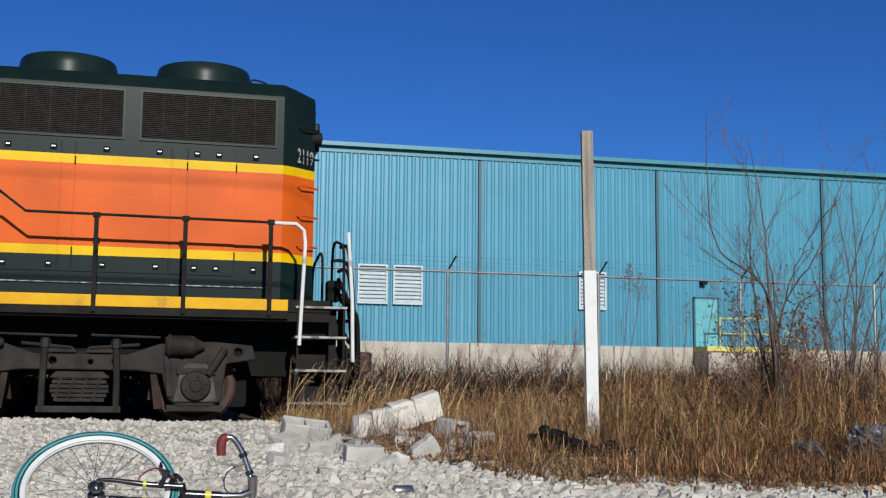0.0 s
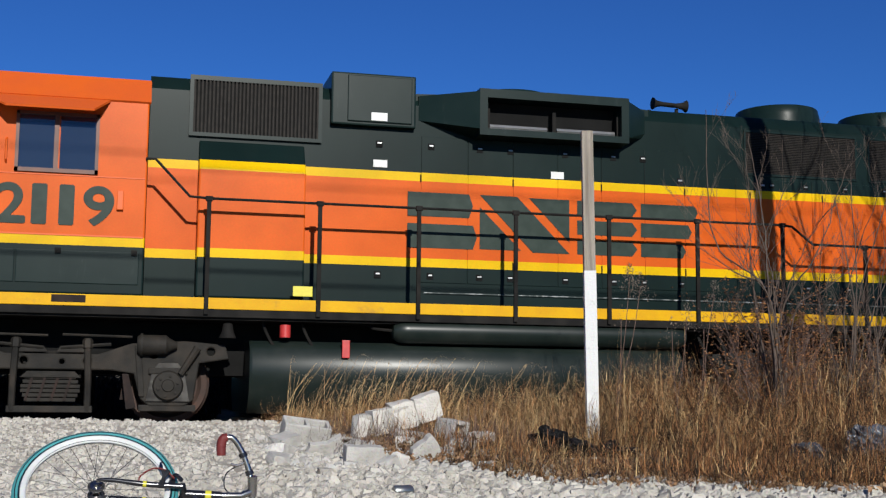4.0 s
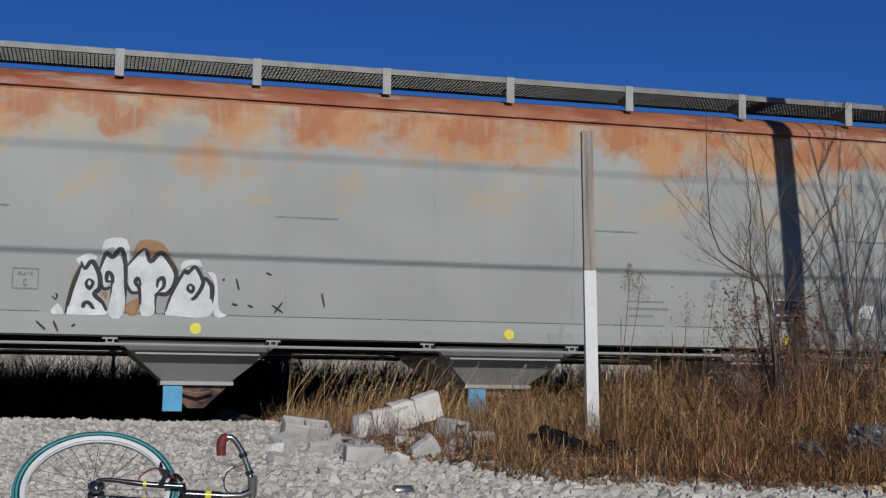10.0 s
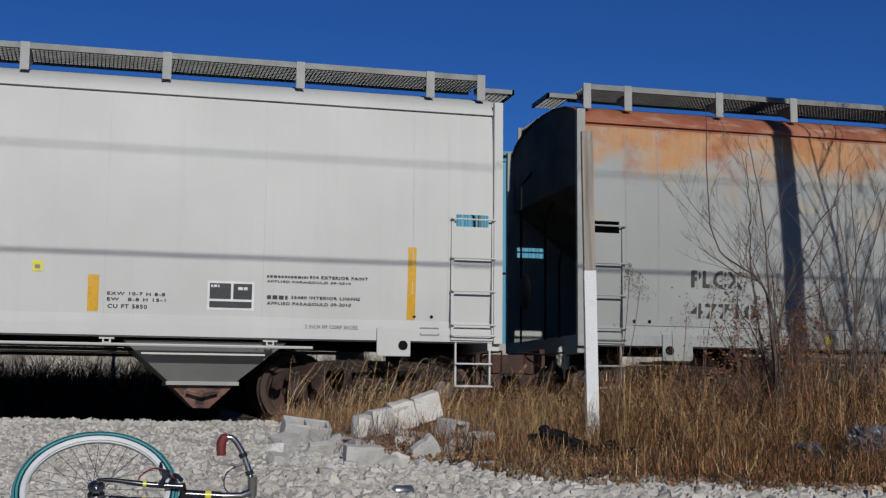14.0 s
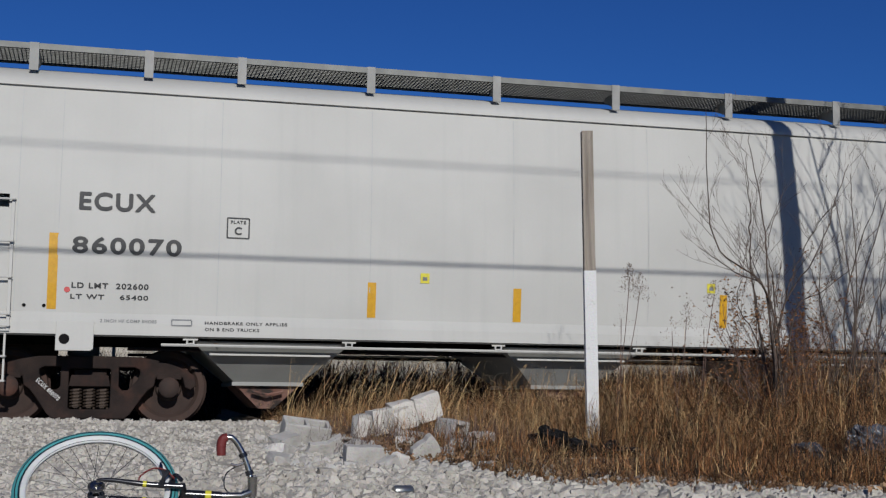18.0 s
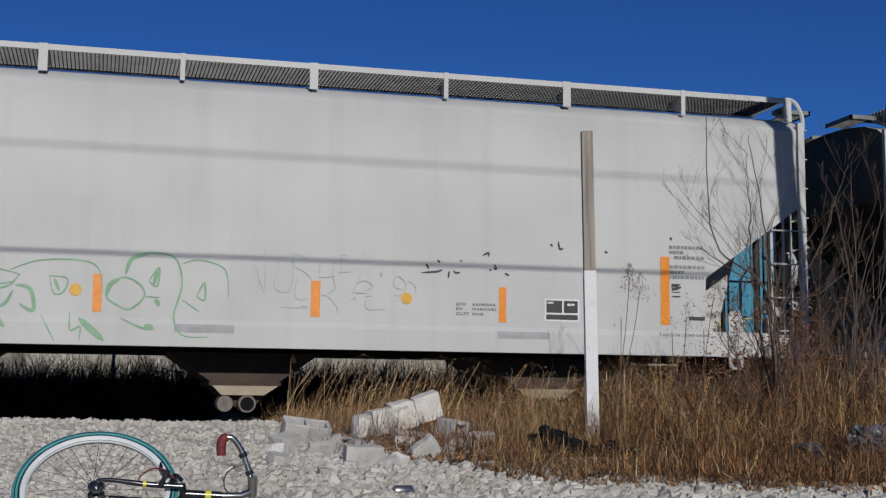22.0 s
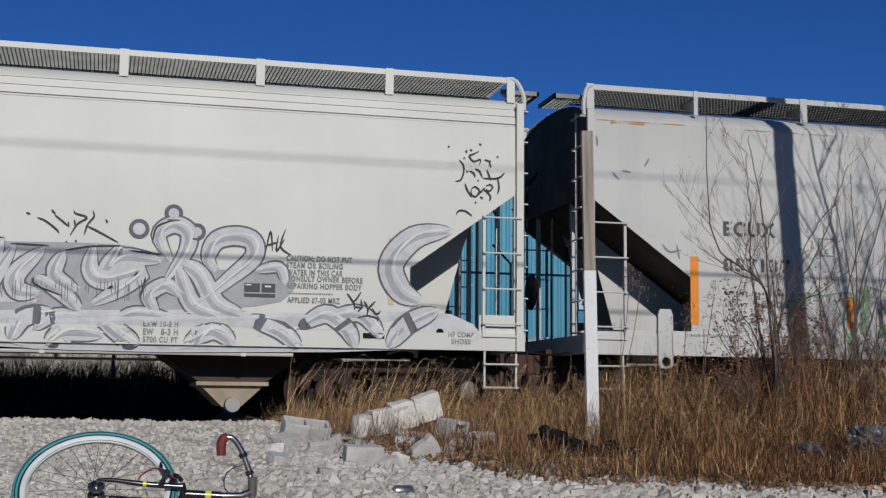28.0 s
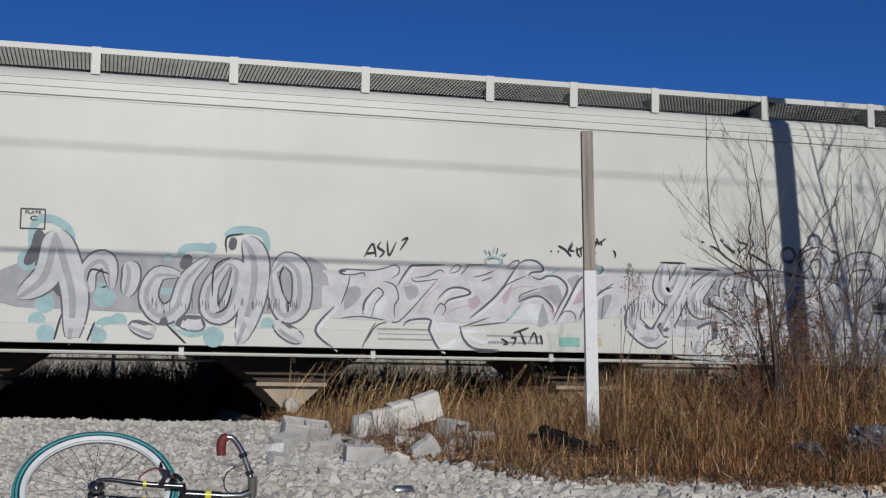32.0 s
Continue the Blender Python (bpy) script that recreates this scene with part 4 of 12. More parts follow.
            g.box(min(e, e + q * 0.33), max(e, e + q * 0.33), y - 0.004, y + 0.004, 4.51, 4.53)
        part("grating", g, M["grating"], pf, smooth=0, fix=False)
        if not cut and q < 0:
            hs = part("trainline_hose", Geo().tube(curve_pts([(e + 0.02, -0.95, 0.92), (e - 0.12, -0.95, 0.88), (e - 0.22, -0.85, 0.62), (e - 0.36, -0.7, 0.38), (e - 0.48, -0.6, 0.36)], 5), 0.036, 8), M["truckgrey"], car, "dusty rubber brake hose")
            bmr = bmesh.new()
            bmesh.ops.create_icosphere(bmr, subdivisions=3, radius=0.10)
            for v in bmr.verts:
                v.co = v.co * (1 + 0.9 * noise.noise(v.co * 14)) + noise.noise_vector(v.co * 30) * 0.03
                v.co = Vector((e - 0.02 + v.co.x * 0.8, -1.0 + v.co.y * 0.7, 0.93 + v.co.z * 1.5))
            part("frayed_wrap", bmr, M["rag"], hs, "pale frayed hose wrapping", smooth=0)
        coupler(car, q, e, 0.575 if not cut else 0.53)
        for s in (-1, 1):
            if cut:
                xa, xb = sorted((e - q * 0.06, e - q * 0.54))
                ladder(car, xa, xb, s * 1.62 + (0.03 if s > 0 else 0), (1.32, 1.78, 2.25, 2.72), 1.15, 2.75, paint)
                ladder(car, xa + 0.03, xb - 0.02, s * 1.56, (0.50, 0.80), 0.48, 1.0, paint, "sill_step", 0.013, 0.013)
                if kind == "cream":
                    continue
                part("jacking_lug", Geo().prism([(e - q * (1.11 - a), b) for a, b in [(-0.11, 1.50), (-0.08, 1.58), (0.08, 1.58), (0.11, 1.50), (0.11, 0.84), (0.07, 0.78), (-0.07, 0.78), (-0.11, 0.84)]], s * 1.602, s * 1.64), paint, car, bevel=0.01)
                for zz in (0.87,):
                    part("lug_hole", Geo().lathe([(0.062, s * 1.638), (0.062, s * 1.646), (0.0, s * 1.646)], (e - q * 1.11, 0, zz), "y", 16), M["dark"], car)
            else:
                xa, xb = sorted((e - q * 0.06, e - q * 0.61))
                ladder(car, xa, xb, s * 1.62 + (0.03 if s > 0 else 0), (1.16, 1.30, 1.74, 2.17, 2.68), 1.10, 2.70, paint)
                ladder(car, xa + 0.06, xb - 0.03, s * 1.57, (0.51, 0.80), 0.50, 1.08, paint, "sill_step", 0.013, 0.013)
                part("jacking_pad", Geo().prism([(e - q * 1.60, 1.24), (e - q * 1.16, 1.24), (e - q * 1.16, 0.88), (e - q * 1.57, 0.88), (e - q * 1.60, 0.91)], s * 1.602, s * 1.635), paint, car, bevel=0.008)
                part("jack_hole", Geo().lathe([(0.062, s * 1.633), (0.062, s * 1.642), (0.0, s * 1.642)], (e - q * 1.26, 0, 1.02), "y", 16), M["dark"], car)
    # centre sill and side-sill angle
    part("centre_sill", Geo().box(-h, h, -0.3, 0.3, 1.0 if kind == "round" else 0.90, 1.2 if kind == "round" else 1.1), M["lblack"], car, bevel=0.01)
    for s in (-1, 1):
        if kind == "round":
            part("brake_rod", Geo().tube([(-h + 2.4, s * 1.52, 0.975), (h - 2.4, s * 1.52, 0.972)], 0.019, 6), paint, car)
            part("brake_pipe", Geo().tube([(-h + 2, s * 1.15, 0.93), (h - 2, s * 1.15, 0.92)], 0.022, 5), M["truckrust"], car)
            for k in range(8):
                xk = -h + 2.75 + 1.98 * k
                part("pipe_clip", Geo().box(xk - 0.09, xk + 0.09, s * 1.52 - 0.02, s * 1.52 + 0.02, 1.035, 1.055).box(xk - 0.05, xk - 0.03, s * 1.52 - 0.02, s * 1.52 + 0.02, 0.985, 1.035).box(xk + 0.03, xk + 0.05, s * 1.52 - 0.02, s * 1.52 + 0.02, 0.985, 1.035).box(xk - 0.05, xk + 0.05, s * 1.52 - 0.022, s * 1.52 + 0.018, 0.985, 1.0), paint, car)
    if kind == "cream":
        for s in (-1, 1):
            part("brake_pipe", Geo().tube([(-6.6, s * 1.5, 0.872), (6.75, s * 1.5, 0.878)], 0.022, 6), paint, car)
            for k in range(6):
                part("pipe_clip", Geo().box(-5.9 + 2.4 * k, -5.84 + 2.4 * k, s * 1.5 - 0.026, s * 1.5 + 0.026, 0.85, 0.96), paint, car)
    # hopper bays
    for bx in bays:
        zt, zm, zl = P[0][1] - 0.03, 0.54, 0.20
        w0, w1, w2 = (1.0, 0.43, 0.40)
        yt = 1.46 if kind == "round" else 0.8
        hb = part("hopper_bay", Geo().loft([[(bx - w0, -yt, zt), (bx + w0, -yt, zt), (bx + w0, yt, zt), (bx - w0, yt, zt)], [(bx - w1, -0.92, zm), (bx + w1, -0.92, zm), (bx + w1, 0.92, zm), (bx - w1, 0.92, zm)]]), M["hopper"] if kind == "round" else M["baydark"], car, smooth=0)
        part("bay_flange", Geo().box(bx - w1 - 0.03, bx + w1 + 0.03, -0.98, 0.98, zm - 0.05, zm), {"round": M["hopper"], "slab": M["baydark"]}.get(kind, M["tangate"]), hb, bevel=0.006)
        if kind == "round":
            part("bay_rim", Geo().box(bx - 0.78, bx + 0.74, -1.40, -1.34, 0.86, 0.885), paint, hb, bevel=0.006)
            part("outlet_gate", Geo().loft([[(bx - 0.40, -0.9, zm - 0.05), (bx + 0.40, -0.9, zm - 0.05), (bx + 0.40, 0.9, zm - 0.05), (bx - 0.40, 0.9, zm - 0.05)], [(bx - 0.10, -0.8, zl), (bx + 0.10, -0.8, zl), (bx + 0.10, 0.8, zl), (bx - 0.10, 0.8, zl)]]), M["gate"], hb, "rusty outlet gate", smooth=0)
            part("gate_crank", Geo().tube([(bx - 0.2, -0.98, zm - 0.12), (bx, -1.0, zm - 0.16), (bx + 0.2, -0.98, zm - 0.12)], 0.02, 6), M["gate"], hb)
        else:
            tubes = ((-0.26, 0.06, 0.105), (0.02, 0.06, 0.115)) if kind == "slab" else ((0.0, 0.05, 0.10),)
            part("outlet_gate", Geo().loft([[(bx - 0.40, -0.9, zm - 0.05), (bx + 0.40, -0.9, zm - 0.05), (bx + 0.40, 0.9, zm - 0.05), (bx - 0.40, 0.9, zm - 0.05)], [(bx - 0.12, -0.85, zl + 0.02), (bx + 0.12, -0.85, zl + 0.02), (bx + 0.12, 0.85, zl + 0.02), (bx - 0.12, 0.85, zl + 0.02)]]), M["baydark"] if kind == "slab" else M["tangate"], hb, "dark brown outlet gate" if kind == "slab" else "dusty tan outlet gate", smooth=0)
            for dx, dz, rt in tubes:
                part("outlet_tube", Geo().lathe([(0.0, -1.10), (rt - 0.005, -1.10), (rt, -1.08), (rt, -0.6), (0.0, -0.6)], (bx + dx, 0, zl + dz), "y", 18), M["capgrey"] if kind == "slab" else M["hopper"], hb, "round capped outlet tube")
            if kind == "slab":
                part("gate_rail", Geo().prism([(bx - 0.42, zm - 0.05), (bx + 0.42, zm - 0.05), (bx + 0.24, zm - 0.17), (bx - 0.30, zm - 0.17)], -1.02, -0.93), M["tangate"], hb, "dusty tan gate rail", smooth=0)
                part("cap_recess", Geo().lathe([(0.0, -1.104), (0.088, -1.104), (0.088, -1.09)], (bx + 0.02, 0, zl + 0.06), "y", 16), M["dark"], hb)
    # trucks
    for q in (-1, 1):
        freight_truck(car, q * (h - 1.56), axles)
    # running boards along both roof edges
    for s in (-1, 1):
        yi = 0.47 if cut else 0.66
        rb = part("running_board", Geo().box(-h + 0.15, h - 0.15, s * 1.47 - 0.012, s * 1.47 + 0.012, 4.59, 4.665).box(-h + 0.15, h - 0.15, s * yi - 0.012, s * yi + 0.012, 4.60, 4.665), paint if cut else M["grating"], car, "galvanized roof running board")
        g = Geo()
        for k in range(10):
            y = s * (yi + 0.04 + k * (1.43 - yi) / 10)
            g.box(-h + 0.15, h - 0.15, y - 0.006, y + 0.006, 4.62, 4.655)
        k = int((L - 0.3) / 0.05)
        for i in range(k):
            x = -h + 0.17 + i * 0.05
            sl = 0.012
            y0, y1 = s * (yi + 0.01), s * 1.46
            g.add([(x - 0.006 - sl, y0, 4.62), (x + 0.006 - sl, y0, 4.62), (x + 0.006 + sl, y1, 4.62), (x - 0.006 + sl, y1, 4.62), (x - sl, y0, 4.655), (x + sl, y1, 4.655)], [(0, 1, 2, 3), (0, 4, 5, 3), (1, 4, 5, 2)])
        part("grating", g, M["darkgrating"] if kind == "slab" else M["grating"], rb, smooth=0, fix=False)
        for i, d in enumerate(posts):
            w = 0.055 if (thick_posts is None or thick_posts[i]) else 0.03
            x = h - d
            part("bracket", Geo().box(x - w, x + w, s * 1.485 - 0.012, s * 1.485 + 0.012, 4.32, 4.67).prism([(s * 1.47, 4.33), (s * 1.47, 4.60), (s * 0.95, 4.60), (s * 0.95, 4.54)], x + w - 0.012, x + w, "x"), paint if cut else M["bracket"], rb, smooth=0)
        for q in (-1, 1):
            if cut:
                part("grab_rail", Geo().tube(curve_pts([(q * (h - 0.15), s * 1.47, 4.65), (q * (h - 0.05), s * 1.50, 4.60), (q * (h + 0.02), s * 1.56, 4.40), (q * (h + 0.02), s * 1.57, 4.2)], 4), 0.03, 6), paint, rb)
    car["x_start"] = uc
    return car, axles


M["tangate"] = mat("dusty_tan_steel", (0.46, 0.38, 0.27), (0.34, 0.27, 0.19), 3, 0.85, 0, 0.1)
M["darkgrating"] = mat("dark_steel_grating", (0.10, 0.10, 0.10), (0.15, 0.15, 0.145), 4, 0.6, 0.4)
POSTS_R = [0.2, 0.9, 2.63, 4.32, 6.03, 7.75, 9.45, 11.15, 12.86, 14.58, 16.26, 17.42, 18.8, 19.4]
POSTS_C = [0.16, 1.78, 3.5, 5.2, 6.97, 8.64, 10.33, 11.52, 12.68, 14.47, 16.15, 17.83, 19.4]
POSTS_D = [0.14, 1.81, 3.5, 5.2, 6.88, 8.08, 9.27, 10.97, 12.68, 14.38, 16.1, 17.8, 19.35]
UA, UB, UCC, UD = -26.07, -46.78, -67.65, -88.05
TRAIN = []
carA, axA = hopper_car("round", M["carA"], M["carA_top"], 19.55, POSTS_R, "hopper cars of the train", "grey covered hopper car, badly rusted along its roof edge", UA, [-6.0, -1.98, 2.02, 6.05], None, M["weldA"])
carB, axB = hopper_car("round", M["carB"], M["carB"], 19.55, POSTS_R, "hopper cars of the train", "clean light-grey covered hopper car with yellow reflectors", UB, [-6.0, -1.98, 2.02, 6.05], None, M["weldB"])
carC, axC = hopper_car("slab", M["carC"], M["carC"], 19.5, POSTS_C, "hopper cars of the train", "dusty white covered hopper car with green outline graffiti", UCC, [-6.1, -2.03, 2.05, 6.13], [1, 0, 1, 0, 1, 0, 1, 0, 1, 0, 1, 0, 1])
carC_half = 9.75
carD, axD = hopper_car("cream", M["carD"], M["carD"], 19.5, POSTS_D, "hopper cars of the train", "cream covered hopper car with silver bubble-letter graffiti", UD, [-6.1, -2.03, 2.05, 6.05])
TRAIN += [(carA, UA, axA), (carB, UB, axB), (carC, UCC, axC), (carD, UD, axD)]


# ---------- locomotive ----------
loco = empty("diesel_locomotive", "orange, yellow and dark-green diesel road-switcher locomotive", "locomotive")
loco_axles = []
HW = 0.95           # half width of the long hood


def slab(name, x0, x1, y0, y1, z0, z1, m, parent=None, label="", bevel=0.006):
    return part(name, Geo().box(x0, x1, y0, y1, z0, z1), m, parent or loco, label, bevel=bevel)


M["sillrust"] = over(mat("rusted_stripe", (0.22, 0.11, 0.05), (0.14, 0.07, 0.04), 6, 0.8), (0.55, 0.32, 0.06), 5, 0.55, 0.65, (1, 1, 0.4))
# frame, walkways, painted sill stripe
slab("underframe", -15.0, 2.45, -1.46, 1.46, 1.30, 1.42, M["lblack"])
deck = slab("walkway", -15.0, 2.45, -1.48, 1.48, 1.42, 1.575, M["lblack"])
for s in (-1, 1):
    y0, y1 = sorted((s * 1.484, s * 1.52))
    slab("sill_stripe", -14.28, 1.90, y0, y1, 1.43, 1.572, M["yellow"], label="scuffed yellow sill stripe")
    slab("sill_skirt", -14.28, 1.90, y0, y1, 1.33, 1.426, M["lblack"])
slab("sill_label", -13.25, -12.9, -1.530, -1.5246, 1.425, 1.56, M["white"])
slab("rusted_patch", -13.32, -12.50, -1.5245, -1.521, 1.42, 1.573, M["sillrust"], label="bare rusted patch on the stripe")
slab("sill_patch", -11.55, -11.15, -1.527, -1.521, 1.47, 1.56, M["truckrust"])
letters(loco, "F", -14.18, -14.10, 1.45, 1.54, lambda z: -1.522, M["paintblack"])
letters(loco, "38", -12.45, -12.32, 1.45, 1.54, lambda z: -1.522, M["paintblack"])

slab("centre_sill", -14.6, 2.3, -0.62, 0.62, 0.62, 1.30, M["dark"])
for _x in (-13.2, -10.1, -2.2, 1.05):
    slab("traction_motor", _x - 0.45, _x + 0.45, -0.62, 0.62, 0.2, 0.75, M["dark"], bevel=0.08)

M["scuffed"] = over(mat("scuffed_green_edge", (0.02, 0.035, 0.033), (0.03, 0.045, 0.042), 3, 0.5), (0.45, 0.46, 0.45), 7.0, 0.48, 0.60, (1.5, 1, 1), None, 0.8)
# long hood: rounded shell with chamfered rear corners
hp = [(-HW, 1.575), (-HW, 4.28), (-HW, 4.325), (-HW + 0.015, 4.355), (-HW + 0.11, 4.49), (-HW + 0.15, 4.52), (0, 4.56), (HW - 0.15, 4.52), (HW - 0.11, 4.49), (HW - 0.015, 4.355), (HW, 4.325), (HW, 4.28), (HW, 1.575)]
rings = [[(x, y * k, z if z < 4 else z - dz) for y, z in hp] for x, k, dz in ((-10.47, 1, 0), (1.80, 1, 0), (1.86, 1, 0), (1.90, 0.98, 0.004), (2.03, 0.885, 0.03), (2.33, 0.62, 0.10))]
hood = part("long_hood", Geo().loft(rings), M["hood"], loco, "long hood in faded orange, yellow and green bands", smooth=20)
# panel doors with thin joints, hinges and latches
xs = [-6.86, -6.2, -5.55, -4.9, -4.25, -3.6, -2.98, -2.18, -1.95, -0.95, -0.78, 0.42, 0.62, 1.25]
for a, b in zip(xs, xs[1:]):
    part("hood_door", Geo().box(a + 0.007, b - 0.007, -HW - 0.012, -HW + 0.01, 1.90, 3.56 if b > -2.9 else 3.90), M["hood"], hood, bevel=0.004)
for i, x in enumerate((-7.44, -6.72, -6.03, -5.59, -4.79, -4.07, -3.62, -3.05, -1.75)):
    for z in (1.985, 3.47 if i > 6 else 3.76):
        lt = part("latch", Geo().box(x - 0.045, x + 0.045, -HW - 0.018, -HW - 0.005, z - 0.045, z + 0.045), M["dark"], hood, bevel=0.006)
        part("latch_handle", Geo().box(x - 0.03, x + 0.03, -HW - 0.032, -HW - 0.018, z + 0.0, z + 0.022), M["silver"], lt, "worn bright latch handle", bevel=0.004)
for x in (-0.40, 0.26, 0.74, 1.02, 1.50, -1.6, -1.05):
    for z in (1.985, 3.48):
        lt = part("latch", Geo().box(x - 0.04, x + 0.04, -HW - 0.018, -HW - 0.005, z - 0.04, z + 0.04), M["dark"], hood, bevel=0.006)
        part("latch_handle", Geo().box(x - 0.026, x + 0.026, -HW - 0.032, -HW - 0.018, z - 0.004, z + 0.016), M["silver"], lt, "worn bright latch handle", bevel=0.004)
for x in (-6.86, -5.55, -4.25, -2.98, -1.95, -0.78, 0.62, 1.25):      # hinge knuckles over the stripe joints
    for z in (2.16, 3.32):
        part("hinge", Geo().tube([(x, -HW - 0.016, z - 0.05), (x, -HW - 0.016, z + 0.05)], 0.010, 6), M["lblack"], hood)
part("drip_ledge", Geo().box(-6.8, 1.7, -HW - 0.02, -HW, 1.75, 1.77), M["green"], hood)
part("worn_edge", Geo().box(-6.8, 1.7, -HW - 0.0225, -HW - 0.0205, 1.757, 1.768), M["scuffed"], hood, "bare scuffed ledge edge")
# radiator intake grilles
for a, b in ((-2.03, -0.19), (0.0, 1.77)):
    fr = part("radiator_grille", Geo().box(a, b, -HW - 0.02, -HW + 0.02, 3.62, 3.65).box(a, b, -HW - 0.02, -HW + 0.02, 4.26, 4.29).box(a, a + 0.025, -HW - 0.02, -HW + 0.02, 3.65, 4.26).box(b - 0.025, b, -HW - 0.02, -HW + 0.02, 3.65, 4.26), M["green"], hood, "fine-slatted radiator grille")
    # Flat dark sheet that paints the shade behind the slats.
    part("recess_shade", Geo().box(a + 0.03, b - 0.03, -HW - 0.004, -HW + 0.01, 3.652, 4.258), M["dark"], fr)
    for k in range(24):
        z = 3.655 + k * 0.0252
        part("slat", Geo().prism([(-HW - 0.017, z), (-HW - 0.017, z + 0.010), (-HW - 0.006, z + 0.016), (-HW - 0.006, z + 0.004)], a + 0.025, b - 0.025, "x"), M["mesh"], fr, smooth=0)
    for k in range(1, 6):
        x = a + (b - a) * k / 6
        part("stay", Geo().box(x - 0.004, x + 0.004, -HW - 0.021, -HW - 0.017, 3.65, 4.26), M["mesh"], fr, smooth=0)
# cooling fans on the roof
for c, r, z in ((-0.96, 0.63, 4.82), (0.84, 0.63, 4.82), (-5.3, 0.60, 4.76)):
    fan = part("roof_fan", Geo().lathe([(r + 0.02, 4.45), (r + 0.02, z - 0.14), (r - 0.005, z - 0.02), (r - 0.02, z), (r - 0.06, z), (r - 0.06, 4.52), (0, 4.52)], (c, 0.0, 0), "z", 36), M["green"], loco, "round roof cooling-fan housing")
    g = Geo()
    for k in range(9):
        yk = -r * 0.88 + k * r * 0.22
        half = math.sqrt((r - 0.06) ** 2 - yk * yk) if abs(yk) < r - 0.06 else 0.05
        g.box(c - half, c + half, yk - 0.006, yk + 0.006, z - 0.03, z - 0.015)
    part("fan_screen", g, M["mesh"], fan, smooth=0)
# dynamic-brake blister with its opening
for s in (-1, 1):
    y0, y1, y2 = s * 0.90, s * 1.32, s * 1.40
    bl = part("brake_blister", Geo().box(-6.13, -3.97, min(y0, y1), max(y0, y1), 4.42, 4.54).box(-6.13, -3.97, min(y0, y1), max(y0, y1), 3.90, 3.99).box(-6.13, -6.02, min(y0, y1), max(y0, y1), 3.99, 4.42).box(-4.08, -3.97, min(y0, y1), max(y0, y1), 3.99, 4.42), M["green"], loco, "flared dynamic-brake housing", smooth=0)
    part("rear_cowl", Geo().loft([[(-6.9, y0, 4.06), (-6.9, y0, 4.46), (-6.9, s * 0.95, 4.46), (-6.9, s * 0.95, 4.12)], [(-6.12, y0, 3.90), (-6.12, y0, 4.50), (-6.12, y1, 4.50), (-6.12, y1, 3.98)]]), M["green"], bl, smooth=0)
    part("front_cowl", Geo().loft([[(-3.98, y0, 3.90), (-3.98, y0, 4.50), (-3.98, y1, 4.50), (-3.98, y1, 3.98)], [(-3.58, y0, 4.08), (-3.58, y0, 4.46), (-3.58, s * 0.95, 4.46), (-3.58, s * 0.95, 4.14)]]), M["green"], bl, smooth=0)
    # Dark sheet put in for the shaded inside of the blister.
    part("recess_shade", Geo().box(-6.04, -4.06, min(s * 0.96, s * 1.0), max(s * 0.96, s * 1.0), 3.97, 4.46), M["dark"], bl)
    for k in range(2):
        part("brake_coil", Geo().tube([(-5.98 + k * 1.0, s * 1.12, 4.05), (-5.12 + k * 1.0, s * 1.12, 4.05)], 0.045, 8), M["silver"], bl)
    for k in range(3):
        part("coil_support", Geo().box(-6.0 + k * 0.95, -5.95 + k * 0.95, min(s * 1.05, s * 1.18), max(s * 1.05, s * 1.18), 3.97, 4.3), M["lblack"], bl)
part("roof_hatch", Geo().prism([(-6.95, 4.40), (-6.95, 4.50), (-5.9, 4.545), (-4.4, 4.545), (-3.5, 4.50), (-3.5, 4.40)], -0.9, 0.9), M["green"], loco, smooth=0)
# air-filter box behind the cab
fb = part("filter_box", Geo().box(-8.12, -6.96, -1.06, 1.06, 3.98, 4.70), M["green"], loco, "boxy dark-green air-filter housing", bevel=0.025)
part("filter_door", Geo().box(-7.9, -7.02, -1.085, -1.05, 4.03, 4.66), M["green"], fb, bevel=0.01)
part("warning_sticker", Geo().box(-7.58, -7.36, -1.092, -1.086, 4.05, 4.16), M["white"], fb)
for x, z in ((-7.52, 3.50), (-5.0, 3.47)):
    part("sticker", Geo().box(x, x + 0.19, -HW - 0.022, -HW - 0.014, z - 0.06, z + 0.04), M["white"], hood)
# vertical-slat inertial intake and its sloping cabinet
ig = part("intake_grille", Geo().box(-9.97, -8.23, -1.0, -HW, 3.72, 3.77).box(-9.97, -8.23, -1.0, -HW, 4.47, 4.53).box(-9.97, -9.92, -1.0, -HW, 3.77, 4.47).box(-8.28, -8.23, -1.0, -HW, 3.77, 4.47), M["green"], loco, "vertical-slatted air intake")
# Dark sheet as the shade behind the upright slats.
part("recess_shade", Geo().box(-9.93, -8.27, -0.965, -HW - 0.004, 3.76, 4.48), M["dark"], ig)
for k in range(34):
    part("slat", Geo().box(-9.92 + k * 0.049, -9.895 + k * 0.049, -0.998, -0.965, 3.77, 4.47), M["mesh"], ig)
M["cabinet"] = banded("cabinet_paint", [(0.0, GREEN), (2.09, YELLOW), (2.215, ORANGE), (3.24, YELLOW), (3.36, GREEN)], 0.32)
part("electrical_cabinet", Geo().prism([(-0.95, 1.6), (-1.24, 1.6), (-1.24, 3.26), (-1.18, 3.36), (-1.0, 3.66), (-0.95, 3.66)], -9.83, -8.46, "x"), M["cabinet"], loco, "side cabinet with a sloping top", bevel=0.02)
